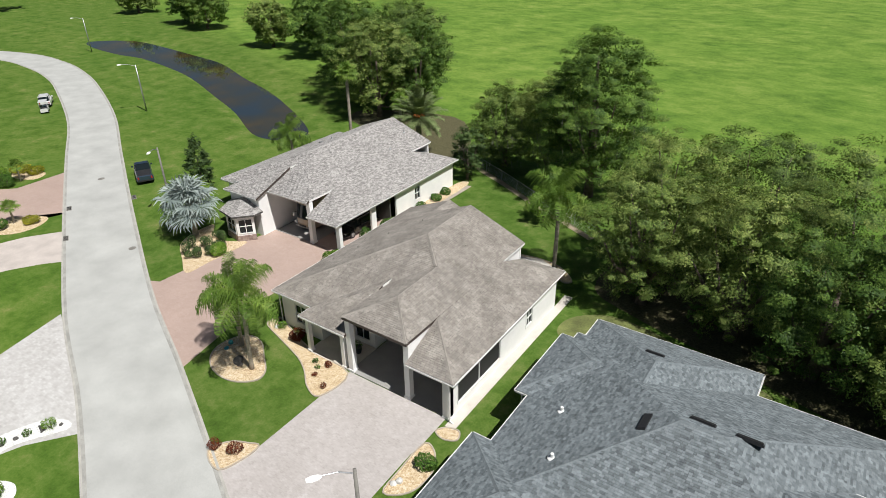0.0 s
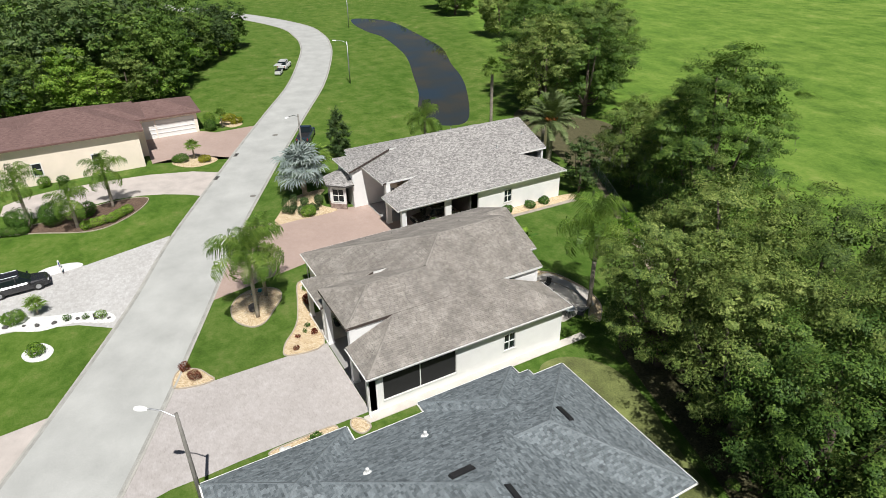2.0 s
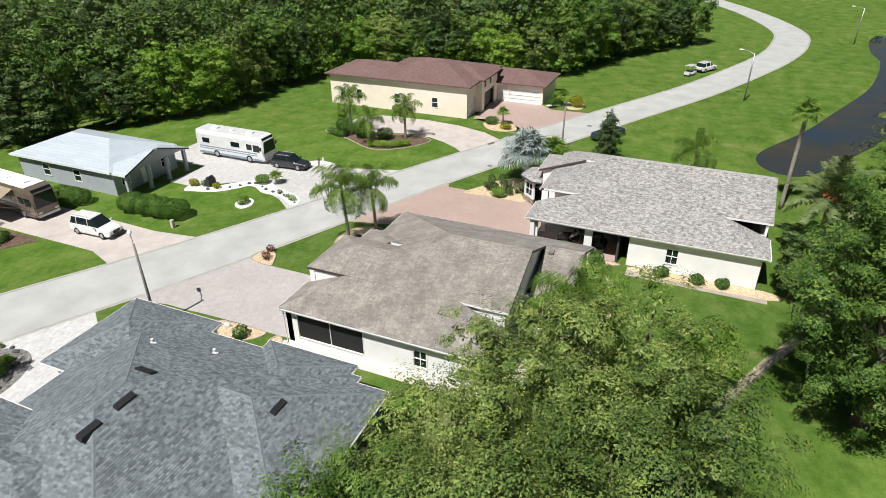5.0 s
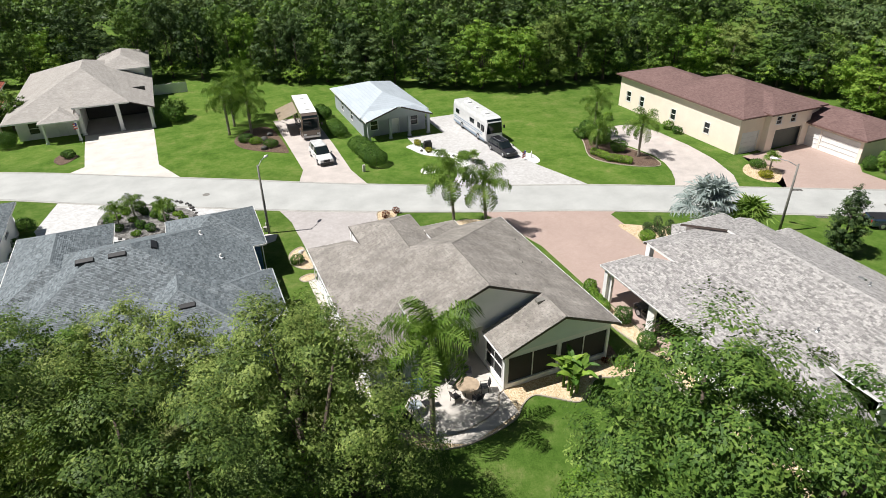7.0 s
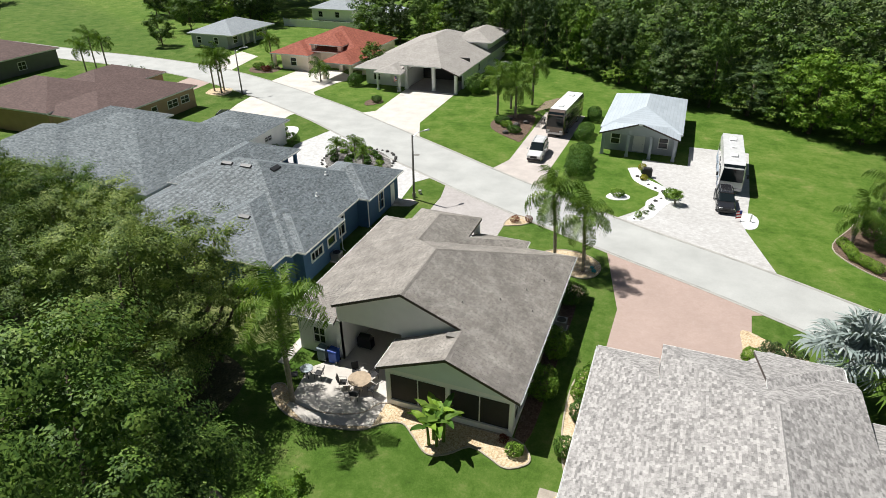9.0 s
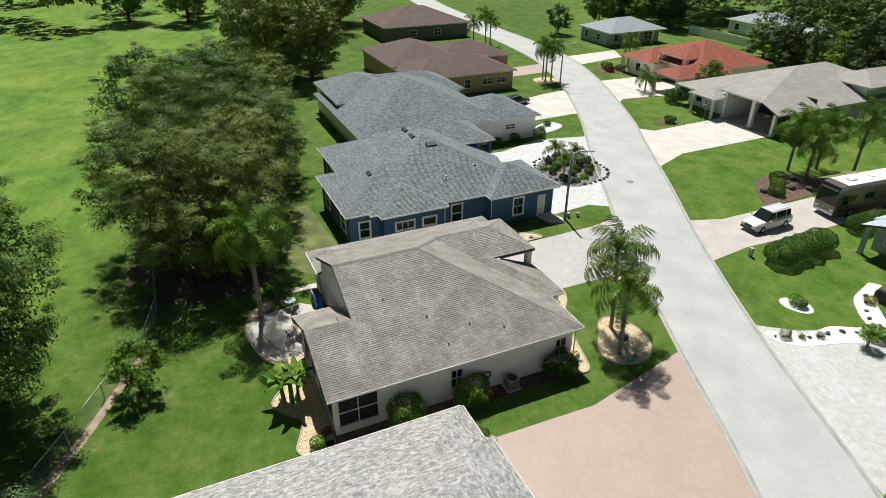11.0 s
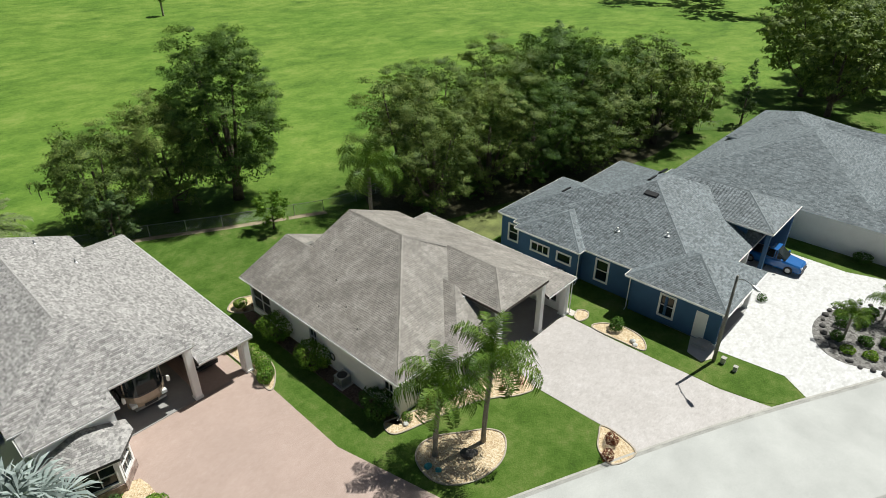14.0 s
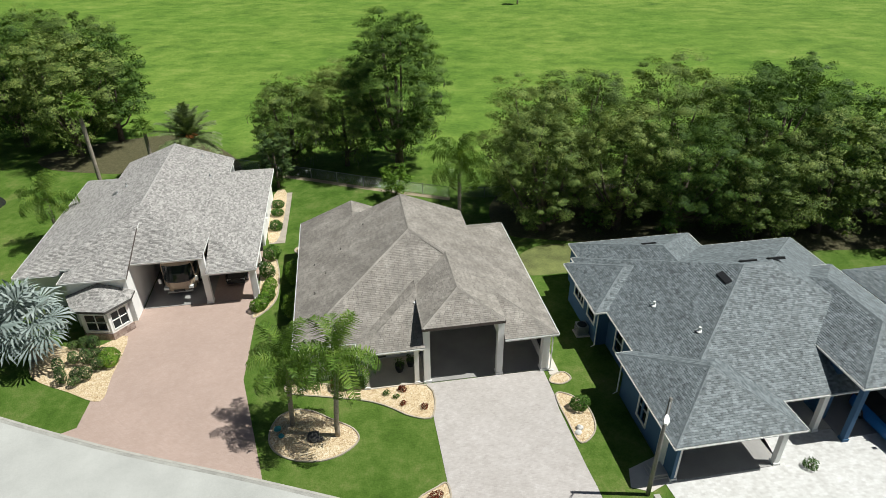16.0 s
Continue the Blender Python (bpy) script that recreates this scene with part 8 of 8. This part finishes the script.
def bin_can(x, y, material, label):
    t = thing("wheeled_bin", x, y, 0.05, label, "bin")
    loft([(-0.3, 0.26, 0.26, 0.04, 0.95), (0.3, 0.3, 0.3, 0.04, 1.0)], material, "body", t)
    loft([(-0.32, 0.3, 0.26, 0.96, 1.04), (0.34, 0.33, 0.28, 1.0, 1.1)], material, "lid", t)
    for sy in (1, -1):
        wheel(t, -0.28, sy * 0.24, 0.12, 0.06)


bin_can(4.25, 7.75, plain("blue_plastic", (0.02, 0.08, 0.4), 0.5), "blue wheeled recycling bin against the white wall")
bin_can(5.1, 7.8, plain("grey_green_plastic", (0.12, 0.17, 0.19), 0.5), "grey-green wheeled bin against the white wall")


def grill(x, y, z, label):
    t = thing("barbecue_grill", x, y, z, label, "grill")
    block("cabinet", (-0.55, -0.28, 0.1), (0.55, 0.28, 0.85), BLACK, t)
    s = Shape()
    s.tube([(-0.42, 0, 0.88), (0.42, 0, 0.88)], 0.27, 12)
    part("hood", s, BLACK, t)
    s = Shape()
    s.tube([(-0.3, -0.31, 0.98), (0.3, -0.31, 0.98)], 0.018, 6)
    part("handle", s, METAL, t)
    for sx in (-0.4, 0.4):
        wheel(t, sx, 0.22, 0.1, 0.06)


grill(2.9, 5.6, 0.07, "black covered barbecue grill under the back roof")
grill(-13.2, -33.6, 0.04, "black barbecue grill on white stone")


def air_unit(x, y):
    t = thing("air_conditioner", x, y, 0.0, "grey outdoor air conditioner against the white wall", "air conditioner")
    block("pad", (-0.5, -0.5, -0.05), (0.5, 0.5, 0.09), PATIO, t)
    block("case", (-0.4, -0.4, 0.09), (0.4, 0.4, 0.85), METAL, t)
    for i in range(9):
        z = 0.16 + i * 0.075
        block("louvre", (-0.415, -0.36, z), (0.415, 0.36, z + 0.025), POLE, t)
    s = Shape()
    s.tube([(0, 0, 0.85), (0, 0, 0.88)], [0.36, 0.33], 20)
    part("fan_guard", s, BLACK, t)


air_unit(-9.75, -1.5)
air_unit(11.0, -4.6)


def hose_reel(x, y, z):
    s = Shape()
    for k in range(4):
        r = 0.22 + 0.03 * k
        s.tube([(x - 0.05 - 0.02 * (k % 2), y + r * math.cos(a), z + r * math.sin(a)) for a in np.linspace(0, 2 * math.pi, 17)], 0.016, 5)
    solid("garden_hose", s, BLACK, "dark coiled garden hose on the white wall", "hose")


hose_reel(-9.2, 0.1, 1.2)


def utility_box(x, y, label, w=0.4, h=0.6):
    t = thing("utility_box", x, y, 0, label, "utility box")
    loft([(-w / 2, w / 2, w * 0.46, 0, h), (w / 2, w / 2, w * 0.46, 0, h * 0.92)], PATIO, "case", t)
    block("lid", (-w / 2 - 0.02, -w / 2 - 0.02, h), (w / 2 + 0.02, w / 2 + 0.02, h + 0.05), KERB, t)


utility_box(9.85, -19.35, "small pale utility pedestal on the grass", 0.3, 0.45)
utility_box(9.55, -20.3, "small pale utility pedestal on the grass", 0.26, 0.4)
utility_box(-3.5, -29.9, "small pale utility pedestal on the grass", 0.3, 0.8)


def ornament(x, y, h, material, label):
    s = Shape()
    prof = [(0.14, 0), (0.16, 0.06), (0.07, 0.14), (0.1, 0.4), (0.13, 0.55), (0.09, 0.72), (0.1, 0.85), (0.03, 1.0)]
    s.tube([(x, y, u * h) for _, u in prof], [r * h for r, _ in prof], 12)
    solid("garden_ornament", s, material, label, "ornament", smooth=True)


ornament(-23.8, -25.3, 0.9, TRIM, "white garden ornament on white stone")
ornament(-13.4, -23.0, 0.6, ROCK, "dark garden ornament on white stone")
TEAL = plain("teal_glaze", (0.05, 0.3, 0.32), 0.3)
rock(-10.8, -10.5, 0.24, 681, TEAL, "flat teal glazed garden turtle shape", "glazed stones")
rock(-10.55, -11.1, 0.2, 682, TEAL, "flat teal glazed garden turtle shape", "glazed stones")
for i, (x, y, r) in enumerate([(-50.5, 2.1, 0.4), (-30.9, -6.0, 0.35), (14.5, -31.0, 0.4)]):
    s = Shape()
    s.tube([(x, y, 0.0), (x, y, 0.036)], r, 20)
    solid("manhole_cover", s, POLE, "round dark manhole cover in the street", "manhole cover", "manholes")
for x, y, a in ((-38.4, -8.5, -28), (-45.2, -4.6, -28), (-42.0, 1.1, -28)):
    t = thing("storm_drain", x, y, 0.0, "dark storm drain grate in the gutter", "drain", "drains", turn=a)
    block("frame", (-0.6, -0.25, 0), (0.6, 0.25, 0.042), POLE, t)
    for i in range(7):
        block("bar", (-0.5 + 0.15 * i, -0.2, 0.042), (-0.43 + 0.15 * i, 0.2, 0.055), BLACK, t)

# gutters' downpipes on the houses are white tubes
for hs, x, y, z in (("house", -9.3, -6.6, 3.1), ("house", 7.42, -8.2, 3.1), ("house.002", 11.35, -6.3, 3.1), ("house.002", 11.05, -11.1, 3.1)):
    s = Shape()
    s.tube([(x, y, z), (x, y, 0.2), (x - 0.25 if x < 0 or x > 9 else x + 0.25, y, 0.06)], 0.045, 6)
    part("downpipe", s, TRIM, bpy.data.objects[hs])


# ---- small flags on the lawns ----
FLAG_RED, FLAG_BLUE = plain("flag_red", (0.5, 0.05, 0.05), 0.8), plain("flag_blue", (0.04, 0.07, 0.28), 0.8)


def garden_flag(x, y, h, label):
    """A thin staff with a drooping striped cloth."""
    t = thing("garden_flag", x, y, 0, label, "flag", "garden flags")
    s = Shape()
    s.tube([(0, 0, -0.1), (0, 0, h)], 0.02, 6)
    part("staff", s, TRIM, t)
    for i in range(5):
        z = h - 0.05 - 0.16 * i
        s = Shape()
        s.poly([(0.02, 0.0, z), (0.5, 0.08, z - 0.12), (0.5, 0.08, z - 0.28), (0.02, 0.0, z - 0.16)])
        s.poly([(0.02, 0.01, z), (0.02, 0.01, z - 0.16), (0.5, 0.09, z - 0.28), (0.5, 0.09, z - 0.12)])
        part("stripe", s, TRIM if i % 2 else FLAG_RED, t)
    block("canton", (0.02, -0.01, h - 0.45), (0.22, 0.05, h - 0.06), FLAG_BLUE, t)
    return t


garden_flag(28.4, -55.6, 3.0, "red, white and blue flag on a staff by a front porch")
garden_flag(-22.9, -25.2, 1.2, "small red, white and blue garden flag on white stone")


# ---- pots on the porch ----
def planter(x, y, z, r, h, label):
    t = thing("planter", x, y, z, label, "planter", "porch planters")
    s = Shape()
    s.tube([(0, 0, 0), (0, 0, h * 0.5), (0, 0, h * 0.92), (0, 0, h)], [r * 0.7, r, r * 0.95, r * 1.05], 16)
    part("pot", s, BLACK, t, smooth=False)
    rng = np.random.default_rng(int(x * 100) % 97)
    c, n = clipped_leaves(rng, [(0, 0, h + r * 0.5, r * 1.2, r)], 160, 0.3)
    ob = new("foliage", leaf_mesh("foliage", c, n, 0.12, 0.5, SHRUB_LEAF, rng))
    ob.parent = t


planter(-2.8, -6.5, 0.08, 0.3, 0.6, "dark glazed planter with a leafy plant on the porch")
planter(-2.0, -6.1, 0.08, 0.26, 0.55, "dark glazed planter with a leafy plant on the porch")
